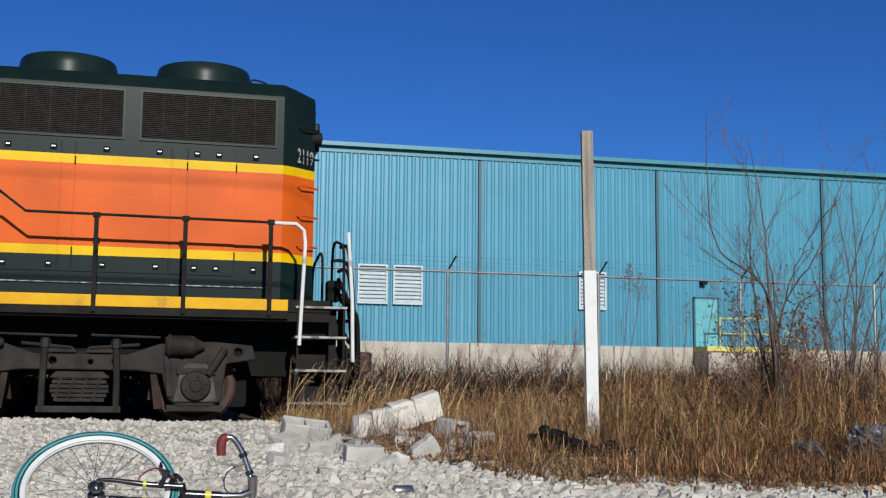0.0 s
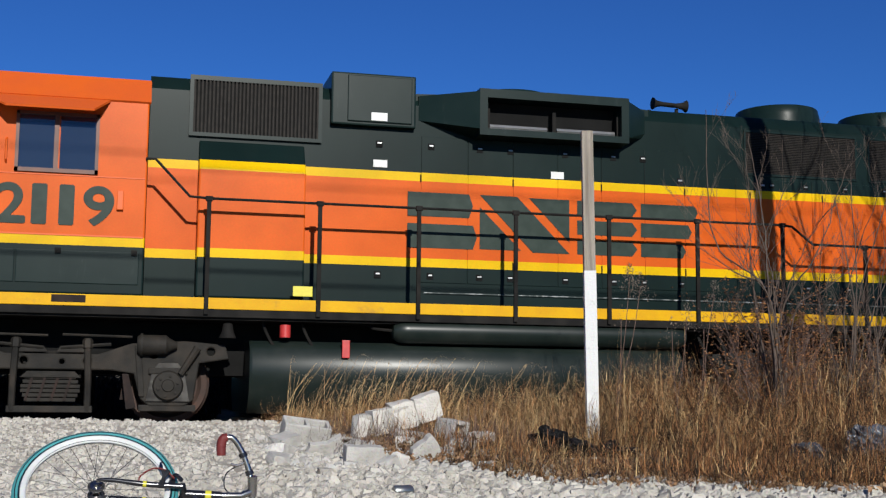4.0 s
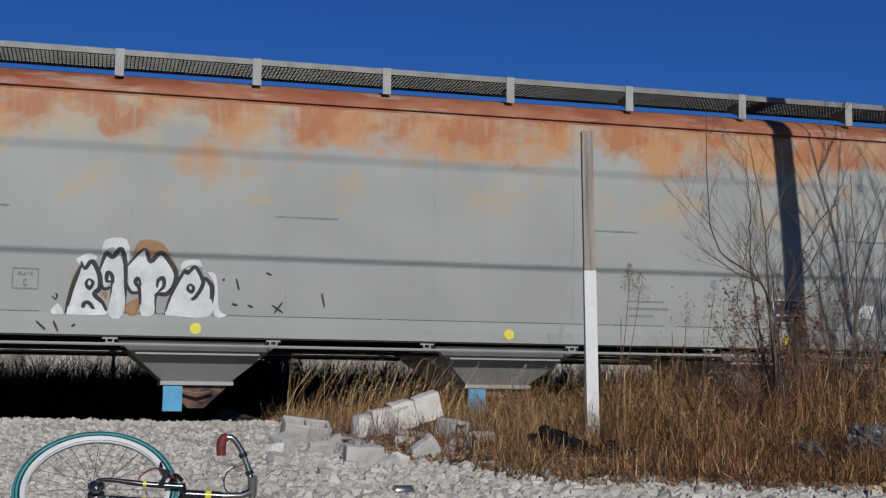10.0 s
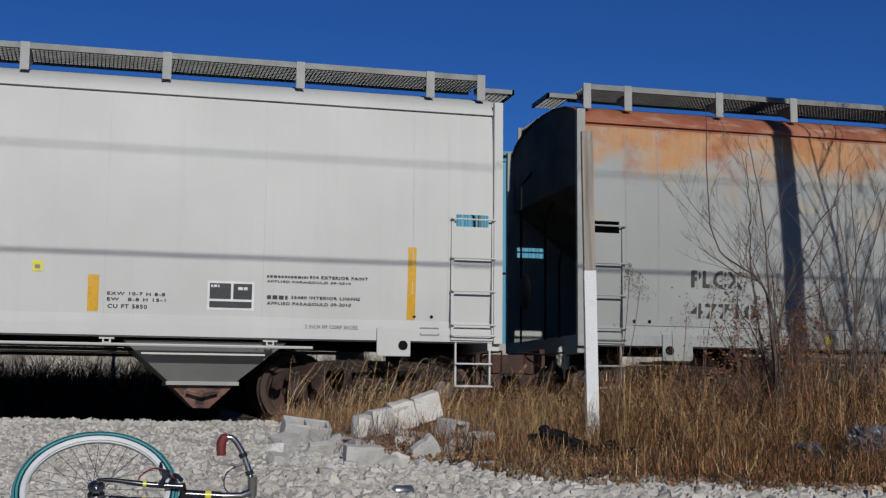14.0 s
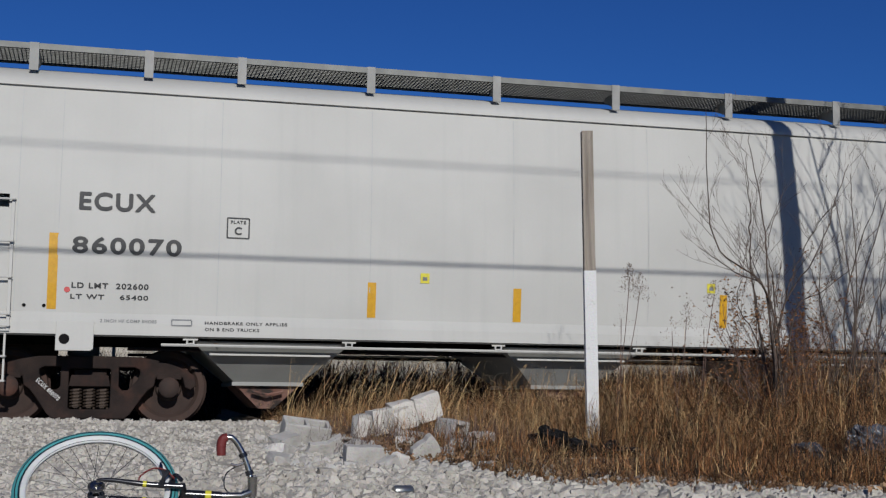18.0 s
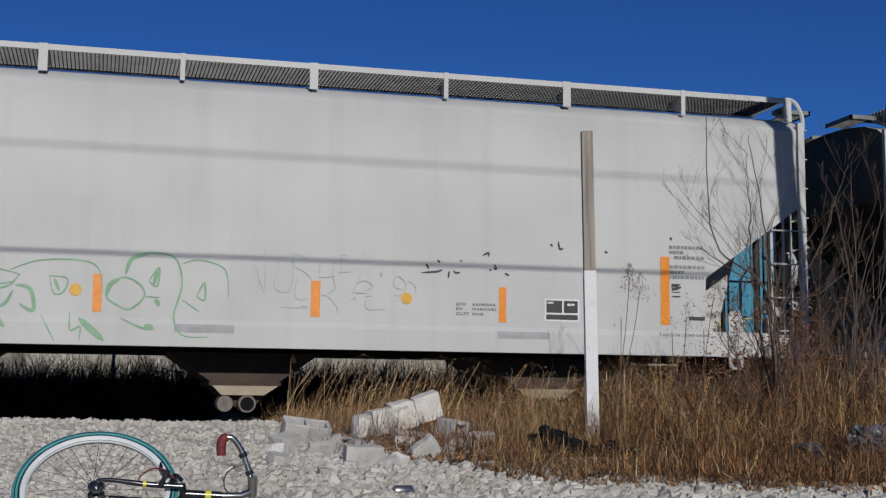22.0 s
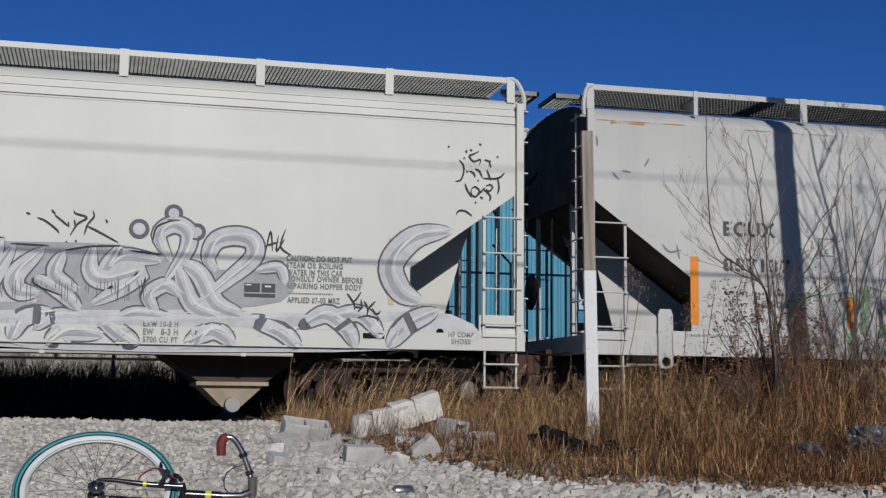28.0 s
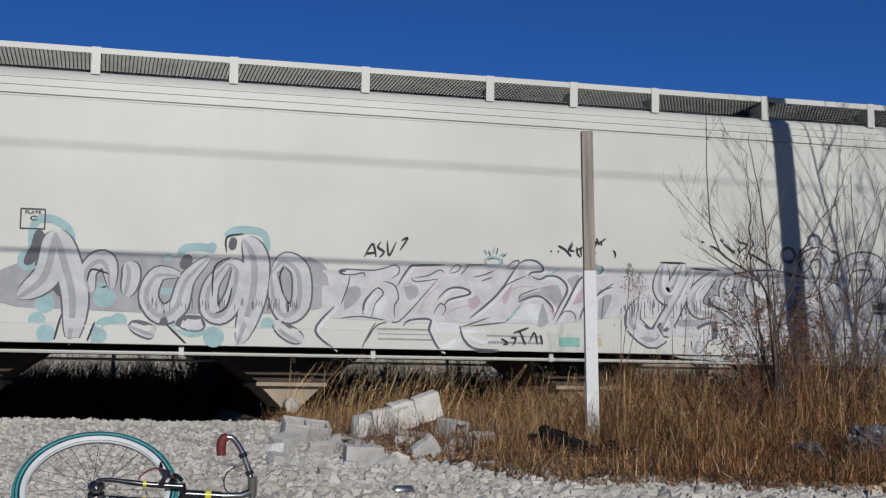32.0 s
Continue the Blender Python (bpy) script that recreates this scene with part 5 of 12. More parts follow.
# air horns
hn = part("air_horn", Geo().tube([(-3.15, -0.1, 4.52), (-3.15, -0.1, 4.70)], 0.05, 8).tube([(-2.6, 0.1, 4.52), (-2.6, 0.1, 4.80)], 0.03, 8), M["lblack"], loco, "cluster of black air horns")
for x0, x1, y, z in ((-2.75, -3.10, -0.15, 4.80), (-2.9, -2.46, 0.05, 4.84), (-2.75, -3.25, 0.2, 4.72)):
    part("trumpet", Geo().tube([(x0, y, z), (x0 + (x1 - x0) * 0.6, y, z), (x0 + (x1 - x0) * 0.85, y, z), (x1, y, z)], [0.025, 0.035, 0.055, 0.095], 14), M["lblack"], hn)
# rear end: number board, head lamp, grab irons, class lights
re = part("rear_lamp_housing", Geo().box(2.28, 2.44, -0.26, 0.26, 3.75, 4.15), M["green"], loco, bevel=0.03)
for s in (-1, 1):
    part("lamp_lens", Geo().lathe([(0.09, 0.0), (0.09, 0.02), (0, 0.03)], (2.44, s * 0.12, 3.95), "x", 18), M["glass"], re)
part("marker_light", Geo().lathe([(0.07, -0.10), (0.09, -0.08), (0.09, 0.06), (0.0, 0.08)], (2.36, -0.55, 3.86), "x", 16), M["lblack"], loco)
part("roof_grab_iron", Geo().tube(curve_pts([(1.45, -0.55, 4.5), (1.45, -0.55, 4.62), (1.62, -0.55, 4.60), (1.78, -0.55, 4.5)], 4), 0.014, 5), M["lblack"], loco)
for k in range(5):
    z = 2.35 + 0.4 * k
    part("grab_iron", Geo().tube([(2.32, -0.60, z), (2.38, -0.64, z), (2.14, -0.88, z), (2.08, -0.83, z)], 0.012, 5), M["orange"] if z < 3.3 else M["lblack"], loco)


def letters_on(parent, text, o, right, upv, w, hgt, material, name="lettering", bold=0.04):
    g = text_geo(text, 0, w, 0, hgt, lambda z: 0.006, bold)
    o, right, upv = Vector(o), Vector(right).normalized(), Vector(upv).normalized()
    g.v = [tuple(o + right * v[0] + upv * v[2]) for v in g.v]
    return part(name, g, material, parent, smooth=0, fix=False)


d = Vector((0.30, 0.2945, 0)).normalized()
nrm = Vector((0.2945, -0.30, 0)).normalized()
letters_on(hood, "2119", Vector((2.03, -0.8835, 3.46)) + nrm * 0.012 + d * 0.03, d, (0, 0, 1), 0.34, 0.20, M["white"], "rear_number", 0.012)

M["winframe"] = mat("dark_red_window_frame", (0.16, 0.045, 0.02), (0.10, 0.03, 0.016), 6, 0.5)
# cab
CW = 1.50
cw = part("cab", Geo().loft([[(x, -CW, 1.575), (x, -CW, 4.02), (x, -1.12, 4.36), (x, 0, 4.42), (x, 1.12, 4.36), (x, CW, 4.02), (x, CW, 1.575)] for x in (-12.62, -10.48)]), M["cab"], loco, "orange cab with a sliding side window", bevel=0.02, smooth=30)
part("roof_overhang", Geo().prism([(-1.53, 4.0), (-1.13, 4.375), (0, 4.435), (1.13, 4.375), (1.53, 4.0), (1.50, 3.98), (1.10, 4.34), (0, 4.40), (-1.10, 4.34), (-1.50, 3.98)], -12.66, -10.46, "x"), M["orange"], cw, smooth=0)
for s in (-1, 1):
    yw = s * CW
    wf = part("side_window", Geo().box(-12.05, -11.07, min(yw, yw + s * 0.03), max(yw, yw + s * 0.03), 3.05, 3.10).box(-12.05, -11.07, min(yw, yw + s * 0.03), max(yw, yw + s * 0.03), 3.76, 3.80).box(-12.05, -12.01, min(yw, yw + s * 0.03), max(yw, yw + s * 0.03), 3.05, 3.80).box(-11.11, -11.07, min(yw, yw + s * 0.03), max(yw, yw + s * 0.03), 3.05, 3.80), M["winframe"], cw)
    for a, b in ((-12.01, -11.60), (-11.53, -11.11)):
        part("pane", Geo().box(a, b, min(yw + s * 0.004, yw + s * 0.012), max(yw + s * 0.004, yw + s * 0.012), 3.10, 3.76), M["glass"], wf)
    part("divider", Geo().box(-11.60, -11.545, min(yw, yw + s * 0.028), max(yw, yw + s * 0.028), 3.10, 3.76), M["winframe"], wf)
    part("sunshade", Geo().add([(-12.5, s * 1.51, 4.0), (-10.95, s * 1.51, 4.0), (-11.13, s * 1.86, 3.80), (-12.15, s * 1.86, 3.80), (-12.5, s * 1.51, 3.975), (-10.95, s * 1.51, 3.975), (-11.13, s * 1.85, 3.775), (-12.15, s * 1.85, 3.775)], [(0, 1, 2, 3), (7, 6, 5, 4), (0, 4, 5, 1), (1, 5, 6, 2), (2, 6, 7, 3), (3, 7, 4, 0)]), M["orange"], cw, "sloping sunshade over the window", smooth=0)
    part("cab_grab_iron", Geo().tube([(-12.15, yw, 3.15), (-12.15, yw + s * 0.06, 3.18), (-12.15, yw + s * 0.06, 3.42), (-12.15, yw, 3.45)], 0.015, 5), M["orange"], cw)
    part("mirror_bracket", Geo().box(-10.83, -10.75, min(yw, yw + s * 0.05), max(yw, yw + s * 0.05), 2.62, 2.86), M["orange"], cw, bevel=0.01)
for _c, _a, _b in (("2", 0.0, 0.255), ("1", 0.30, 0.43), ("1", 0.53, 0.66), ("9", 0.735, 1.0)):
    letters(cw, _c, -12.25 + 1.39 * _a, -12.25 + 1.39 * _b, 2.41, 2.91, lambda z: -CW - 0.004, M["letter"], "cab_number_digit", "large dark-green digit", 0.024)
part("seam", Geo().box(-12.6, -10.5, -CW - 0.008, -CW, 2.28, 2.30).box(-12.6, -10.5, -CW - 0.008, -CW, 3.02, 3.032), M["orange"], cw)
part("roof_vent", Geo().lathe([(0.16, 0), (0.16, 0.05), (0.05, 0.09), (0, 0.09)], (-11.1, -0.6, 4.38), "z", 16), M["silver"], cw)
# number-board and head-lamp housing over the nose
nb = part("number_board_housing", Geo().prism([(-12.6, -1.14), (-12.95, -0.72), (-13.0, -0.3), (-13.0, 0.3), (-12.95, 0.72), (-12.6, 1.14)], 3.86, 4.40, "z"), M["orange"], loco, "angled number-board housing above the windshield", bevel=0.03)
part("head_lamp", Geo().lathe([(0.1, -0.02), (0.1, 0.0), (0, 0.01)], (-13.01, 0, 4.1), "x", 18), M["glass"], nb)
d2 = Vector((0.35, -0.42, 0)).normalized()
n2 = Vector((-0.42, -0.35, 0)).normalized()
o2 = Vector((-12.945, -0.726, 3.93)) + n2 * 0.006
q2 = [o2, o2 + d2 * 0.50, o2 + d2 * 0.50 + Vector((0, 0, 0.36)), o2 + Vector((0, 0, 0.36))]
part("number_panel", Geo().loft([q2, [p + n2 * 0.012 for p in q2]]), M["lblack"], nb, bevel=0.006)
letters_on(nb, "2119", o2 + n2 * 0.02 + d2 * 0.05 + Vector((0, 0, 0.08)), d2, (0, 0, 1), 0.40, 0.20, M["white"], "board_number")
part("windshield", Geo().box(-12.66, -12.61, -1.25, 1.25, 3.36, 3.84), M["glass"], cw)
for y0, y1 in ((-1.4, -1.25), (-0.05, 0.05), (1.25, 1.4)):
    part("windshield_post", Geo().box(-12.68, -12.60, y0, y1, 3.36, 3.84), M["lblack"], cw)
part("roof_beacon", Geo().lathe([(0.14, 0), (0.14, 0.1), (0.05, 0.12), (0, 0.12)], (-12.78, -0.5, 4.39), "z", 16), M["lblack"], nb)
# short hood (nose)
rings = []
for x, k, zt in ((-12.6, 1.0, 3.36), (-14.05, 1.0, 3.33), (-14.36, 1.0, 3.30)):
    rings.append([(x, -HW * k, 1.575), (x, -HW * k, zt - 0.09), (x, -HW * k + 0.08, zt), (x, HW * k - 0.08, zt), (x, HW * k, zt - 0.09), (x, HW * k, 1.575)])
ns = part("short_hood", Geo().loft(rings), M["nose"], loco, "rounded orange nose with a yellow top edge", smooth=35)
NOSE = [(-0.948, -14.36), (-0.40, -14.68), (-0.12, -14.74), (0.12, -14.74), (0.40, -14.68), (0.948, -14.36)]


def nose_x(y):
    """Where the bowed nose front stands, by its distance from the middle."""
    for (ya, xa), (yb, xb) in zip(NOSE, NOSE[1:]):
        if y <= yb:
            return xa + (xb - xa) * (y - ya) / (yb - ya)
    return NOSE[-1][1]


def on_nose(cols, lift):
    """A thin painted skin on the bowed nose front, from columns of (y, z)."""
    return Geo().sheet([[(nose_x(y) - lift, y - lift * (1 if y < -0.12 else 0), z) for y, z in col] for col in cols])


nose_top = lambda y: 3.30 + 0.30 * (nose_x(y) + 14.36)
fr = part("nose_front", Geo().loft([[(-14.34, y, 1.575), (nose_x(y), y, 1.575), (nose_x(y), y, nose_top(y) - 0.05), (nose_x(y) + 0.05, y, nose_top(y)), (-14.34, y, 3.30)] for y, _ in NOSE]), M["orange"], ns, "bowed orange nose front", smooth=0)
SWEEP = [-0.945, -0.80, -0.65, -0.50, -0.40, -0.25, -0.12, 0.12, 0.25, 0.40, 0.65, 0.945]
swoosh = lambda y: 2.19 - 0.40 * (1 - min(abs(y) / 0.95, 1)) ** 1.1
part("nose_stripe", on_nose([[(y, swoosh(y) - 0.06), (y, swoosh(y) + 0.06)] for y in SWEEP], 0.006), M["yellow"], fr, "yellow stripe sweeping down the nose", smooth=0, fix=False)
part("nose_skirt", on_nose([[(y, 1.58), (y, swoosh(y) - 0.058)] for y in SWEEP], 0.005), M["green"], fr, "dark-green lower nose", smooth=0, fix=False)
part("nose_top_stripe", on_nose([[(y, nose_top(y) - 0.11), (y, nose_top(y) - 0.045)] for y in SWEEP], 0.006), M["yellow"], fr, smooth=0, fix=False)
part("cabinet_under_cab", Geo().box(-13.93, -10.5, -1.495, -0.9, 1.58, 2.12), M["green"], loco, "dark-green battery boxes along the walkway", bevel=0.015)
part("box_top_stripe", Geo().box(-13.90, -12.63, -1.499, -0.9, 2.12, 2.245), M["yellow"], loco, bevel=0.006)
for a, b in ((-13.90, -12.95), (-12.93, -12.0), (-11.98, -10.54)):
    part("box_door", Geo().box(a, b, -1.512, -1.49, 1.70, 2.10), M["green"], loco, bevel=0.008)
for x in (-13.43, -12.66, -12.44, -11.5, -10.6):
    part("latch", Geo().box(x - 0.035, x + 0.035, -1.54, -1.505, 2.06, 2.13), M["lblack"], loco, bevel=0.008)
# Dark panel set on the nose side, colouring in a recess's shade.
part("nose_recess_shade", Geo().box(-13.95, -13.68, -HW - 0.006, -HW + 0.02, 2.42, 2.72), M["dark"], ns)
part("hand_lamp_box", Geo().box(-13.9, -13.74, -HW - 0.05, -HW, 2.30, 2.52), M["lblack"], ns, bevel=0.01)
part("yellow_plate", Geo().box(-8.63, -8.38, -1.50, -1.485, 1.62, 1.75), M["decal_yellow"], loco, bevel=0.005)

# road name along the hood as plain slab shapes
def painted_shape(*outline):
    y = -HW - 0.014
    part("painted_emblem", Geo().prism([(-7.04 + (x + 7.04) * 0.955, z) for x, z in outline], y - 0.004, y), M["letter"], hood, "plain dark-green shapes painted along the hood", smooth=0)


for x0, x1, z0, z1, cut in ((-7.04, -6.08, 2.37, 2.70, 0.06), (-7.04, -6.14, 2.80, 3.13, 0.06), (-4.50, -3.64, 2.36, 2.56, 0.08), (-4.50, -3.64, 2.64, 2.84, 0.08), (-4.50, -3.64, 2.92, 3.12, 0.08), (-3.50, -2.64, 2.92, 3.12, 0.06), (-3.50, -2.74, 2.64, 2.84, 0.06), (-3.50, -2.84, 2.36, 2.56, 0.06)):
    painted_shape((x0, z0), (x1, z0), (x1 + cut, (z0 + z1) / 2), (x1, z1), (x0, z1))
painted_shape((-5.98, 3.13), (-5.42, 3.13), (-4.62, 2.36), (-5.18, 2.36))
painted_shape((-5.98, 2.38), (-5.36, 2.38), (-5.98, 2.96))
painted_shape((-5.24, 3.12), (-4.62, 3.12), (-4.62, 2.52))


M["treadgrey"] = over(mat("worn_step_paint", (0.42, 0.41, 0.37), (0.30, 0.29, 0.26), 9, 0.7), (0.08, 0.07, 0.06), 9, 0.5, 0.62)
# steps and grab pipes at each end
def end_steps(x0, x1, name):
    st = part(name, Geo().box(x0 + 0.02, x0 + 0.05, -1.5, -1.05, 0.25, 1.5).box(x1 - 0.05, x1 - 0.02, -1.5, -1.05, 0.25, 1.5), M["lblack"], loco)
    for z in (0.29, 0.70, 1.12, 1.50):
        part("tread", Geo().box(x0, x1, -1.53, -1.15, z - 0.03, z), M["treadgrey"], st, "worn bare-edged step tread", bevel=0.006)
        if z < 1.4:
            part("riser", Geo().box(x0 + 0.05, x1 - 0.05, -1.14, -1.12, z, z + 0.20), M["lblack"], st)


end_steps(-15.05, -14.40, "front_steps")
end_steps(2.0, 2.66, "rear_steps")
slab("pilot_plate", -15.1, -15.0, -1.35, 1.35, 0.28, 1.5, M["lblack"])
slab("pilot_plate", 2.45, 2.55, -1.35, 1.35, 0.28, 1.5, M["lblack"])
slab("plow", -15.25, -15.1, -1.25, 1.25, 0.12, 0.62, M["truckrust"], bevel=0.03)
slab("plow", 2.55, 2.68, -1.25, 1.25, 0.12, 0.5, M["truckrust"], bevel=0.03)
for pts in ([(-15.08, -1.52, 0.33), (-15.07, -1.52, 1.4), (-15.08, -1.5, 2.46)], [(-14.42, -1.54, 1.0), (-14.43, -1.54, 2.70), (-14.40, -1.54, 2.80), (-14.32, -1.54, 2.84), (-14.0, -1.54, 2.83)], [(2.05, -1.54, 1.0), (2.10, -1.54, 2.30), (2.08, -1.54, 2.46), (1.98, -1.54, 2.54), (1.66, -1.54, 2.54)], [(2.74, -1.52, 0.80), (2.72, -1.52, 1.6), (2.66, -1.5, 2.46)]):
    part("grab_pipe", Geo().tube(pts, 0.024, 8), M["white"], loco, "white-painted grab pipe")
for x in (-15.05, 2.62):
    for s in (-1, 1):
        part("end_rail", Geo().tube(curve_pts([(x, s * 1.45, 1.5), (x, s * 1.40, 2.2), (x, s * 1.1, 2.36), (x, s * 0.5, 2.36), (x, s * 0.45, 1.5)], 4), 0.02, 6), M["lblack"], loco)
# handrails on the walkways
HX = [(-9.71, 2.81), (-8.31, 2.81), (-7.01, 2.81), (-5.69, 2.81), (-4.37, 2.81), (-3.07, 2.81), (-1.77, 2.81), (-0.47, 2.545), (0.60, 2.545), (1.66, 2.545)]
for s in (-1, 1):
    y = s * 1.545
    for x, z in HX + [(-14.0, 2.83)]:
        p = part("stanchion", Geo().box(x - 0.027, x + 0.027, y - 0.018, y + 0.018, 1.36 if x > -13 else 2.12, z), M["lblack"], loco, bevel=0.006)
        part("rail_clamp", Geo().box(x - 0.045, x + 0.045, y - 0.028, y + 0.028, z - 0.03, z + 0.035), M["lblack"], p, bevel=0.01)
    part("handrail", Geo().tube([(-10.5, y * 0.99, 3.28), (-10.38, y, 3.28), (-9.95, y, 2.83), (-9.71, y, 2.815), (-1.77, y, 2.815), (-1.62, y, 2.80), (-1.30, y, 2.56), (1.66, y, 2.545)], 0.019, 6), M["lblack"], loco)
    part("nose_rail", Geo().tube([(-14.0, y, 2.83), (-13.83, y, 2.87), (-13.47, s * 1.2, 3.27), (-12.5, s * 1.2, 3.28)], 0.019, 6), M["lblack"], loco)

# fuel tank and air reservoirs
prof = [(-1.15, 0.14), (-1.38, 0.36), (-1.44, 0.66), (-1.40, 0.95), (-1.25, 1.06), (1.25, 1.06), (1.40, 0.95), (1.44, 0.66), (1.38, 0.36), (1.15, 0.14)]
ft = part("fuel_tank", Geo().loft([[(x, y * k, z) for y, z in prof] for x, k in ((-9.14, 0.985), (-9.10, 1.0), (-3.29, 1.0), (-3.25, 0.985))]), M["tank"], loco, "dark-green fuel tank under the frame", smooth=50)
part("fuel_gauge", Geo().box(-7.98, -7.88, -1.47, -1.42, 0.85, 1.08), M["red"], ft, bevel=0.01)
part("filler_cap", Geo().lathe([(0.07, -0.1), (0.07, 0.06), (0.0, 0.07)], (-8.7, -1.36, 1.20), "z", 14), M["red"], ft)
for s in (-1, 1):
    ar = part("air_reservoir", Geo().lathe([(0.0, -7.32), (0.10, -7.30), (0.155, -7.22), (0.165, -7.1), (0.165, -3.4), (0.155, -3.28), (0.10, -3.2), (0.0, -3.18)], (0, s * 1.34, 1.22), "x", 20), M["tank"], loco, "long cylindrical air reservoir")
    part("tank_pipe", Geo().tube([(-7.3, s * 1.34, 1.22), (-7.55, s * 1.34, 1.24), (-7.7, s * 1.2, 1.34)], 0.02, 6), M["lblack"], ar)
part("bell", Geo().lathe([(0.02, 0.20), (0.06, 0.18), (0.075, 0.08), (0.11, 0.0), (0.0, 0.0)], (-9.42, -1.35, 1.08), "z", 16), M["lblack"], loco)
for x in (-9.0, -8.5, -3.0, -2.7):
    part("air_pipe", Geo().tube(curve_pts([(x, -1.25, 1.35), (x + 0.1, -1.3, 1.1), (x + 0.25, -1.3, 0.9), (x + 0.5, -1.2, 0.8)], 4), 0.02, 6), M["lblack"], loco)


M["truckpale"] = over(mat("dusty_bearing_housing", (0.10, 0.095, 0.085), (0.055, 0.05, 0.045), 6.0, 0.85, 0, 0.3), (0.02, 0.018, 0.016), 4.0, 0.5, 0.65)


def loco_truck(xc):
    """Two-axle locomotive truck: cast frame with pedestals, elliptic springs, swing links, brake cylinders."""
    wb, r = 1.40, 0.508
    for s in (-1, 1):
        a, b = sorted((s * 1.02, s * 1.20))
        top = [(-2.15, 0.82), (-2.1, 1.0), (-1.6, 1.04), (-0.95, 1.0), (-0.55, 0.86), (0.55, 0.86), (0.95, 1.0), (1.6, 1.04), (2.1, 1.0), (2.15, 0.82), (1.78, 0.76), (1.72, 0.30), (1.60, 0.22), (1.18, 0.22), (1.06, 0.32), (0.98, 0.62), (0.70, 0.66), (-0.70, 0.66), (-0.98, 0.62), (-1.06, 0.32), (-1.18, 0.22), (-1.60, 0.22), (-1.72, 0.30), (-1.78, 0.76)]
        fr = part("truck_frame", plate("truck_frame", [(xc + x, z) for x, z in top], [disc_loop(xc - 0.33, 0.77, 0.045), disc_loop(xc + 0.12, 0.76, 0.03), disc_loop(xc + 0.42, 0.77, 0.045), disc_loop(xc - 1.22, 0.86, 0.075), disc_loop(xc + 1.22, 0.86, 0.075), disc_loop(xc - 1.92, 0.91, 0.05), disc_loop(xc + 1.92, 0.91, 0.05)], a, b, 0.02), M["truckgrey"], loco, "grimy cast truck frame", smooth=30, fix=False)
        for q in (-1, 1):
            part("journal_box", Geo().lathe([(0.0, s * 1.32), (0.07, s * 1.32), (0.08, s * 1.30), (0.17, s * 1.285), (0.19, s * 1.26), (0.19, s * 1.05)], (xc + q * wb, 0, r - 0.03), "y", 20), M["truckgrey"], fr, "round journal bearing cover")
            part("journal_housing", Geo().prism([(xc + q * wb - 0.27, 0.28), (xc + q * wb - 0.20, 0.66), (xc + q * wb - 0.12, 0.76), (xc + q * wb + 0.12, 0.76), (xc + q * wb + 0.20, 0.66), (xc + q * wb + 0.27, 0.28)], s * 1.05, s * 1.235), M["truckpale"], fr, "pale dusty journal housing", bevel=0.015)
            for k in range(6):
                ang = k * math.pi / 3 + 0.3
                part("bolt", Geo().lathe([(0.0, s * 1.315), (0.018, s * 1.315), (0.018, s * 1.28)], (xc + q * wb + 0.125 * math.cos(ang), 0, r - 0.03 + 0.125 * math.sin(ang)), "y", 6), M["truckgrey"], fr)
            part("pedestal_tie", Geo().box(xc + q * wb - 0.35, xc + q * wb + 0.35, s * 1.11 - 0.08, s * 1.11 + 0.08, 0.16, 0.24), M["truckgrey"], fr, bevel=0.01)
            part("brake_cylinder", Geo().lathe([(0.0, -0.19), (0.10, -0.19), (0.125, -0.16), (0.125, 0.16), (0.09, 0.2), (0.04, 0.3), (0.0, 0.3)], (xc + q * 1.20, s * 1.26, 0.98), "x", 16), M["truckgrey"], fr)
            part("cylinder_flange", Geo().lathe([(0.0, -0.03), (0.145, -0.03), (0.145, 0.0), (0.0, 0.0)], (xc + q * 1.20 - 0.12, s * 1.26, 0.98), "x", 16), M["truckgrey"], fr)
            part("slack_adjuster", Geo().tube([(xc + q * 0.1, s * 1.24, 0.93), (xc + q * 0.7, s * 1.25, 0.98)], 0.022, 6), M["truckgrey"], fr)
            part("frame_rib", Geo().prism([(xc + q * 0.98, 0.98), (xc + q * 1.06, 0.98), (xc + q * 1.12, 0.34), (xc + q * 1.05, 0.34)], s * 1.195, s * 1.235), M["truckgrey"], fr, bevel=0.012)
            part("pedestal_shoe", Geo().box(xc + q * wb - 0.24, xc + q * wb + 0.24, s * 1.22 - 0.03, s * 1.22 + 0.03, 0.62, 0.70), M["truckgrey"], fr, bevel=0.015)
            part("damper", Geo().tube([(xc + q * 1.75, s * 1.28, 0.95), (xc + q * 1.55, s * 1.28, 0.62)], [0.05, 0.04], 8), M["truckgrey"], fr)
            part("swing_link", Geo().tube([(xc + q * 0.42, s * 1.24, 1.0), (xc + q * 0.44, s * 1.26, 0.5), (xc + q * 0.44, s * 1.26, 0.16)], 0.042, 8), M["truckgrey"], fr, "round swing-hanger link")
            part("link_nut", Geo().lathe([(0.0, -0.05), (0.065, -0.05), (0.065, 0.04), (0.04, 0.07), (0.0, 0.07)], (xc + q * 0.42, s * 1.24, 0.98), "z", 6), M["truckgrey"], fr)
            part("brake_hanger", Geo().prism([(xc + q * 0.84, 0.62), (xc + q * 0.92, 0.62), (xc + q * 1.02, 0.20), (xc + q * 0.90, 0.18)], s * 1.08, s * 1.18), M["truckrust"], fr, bevel=0.01)
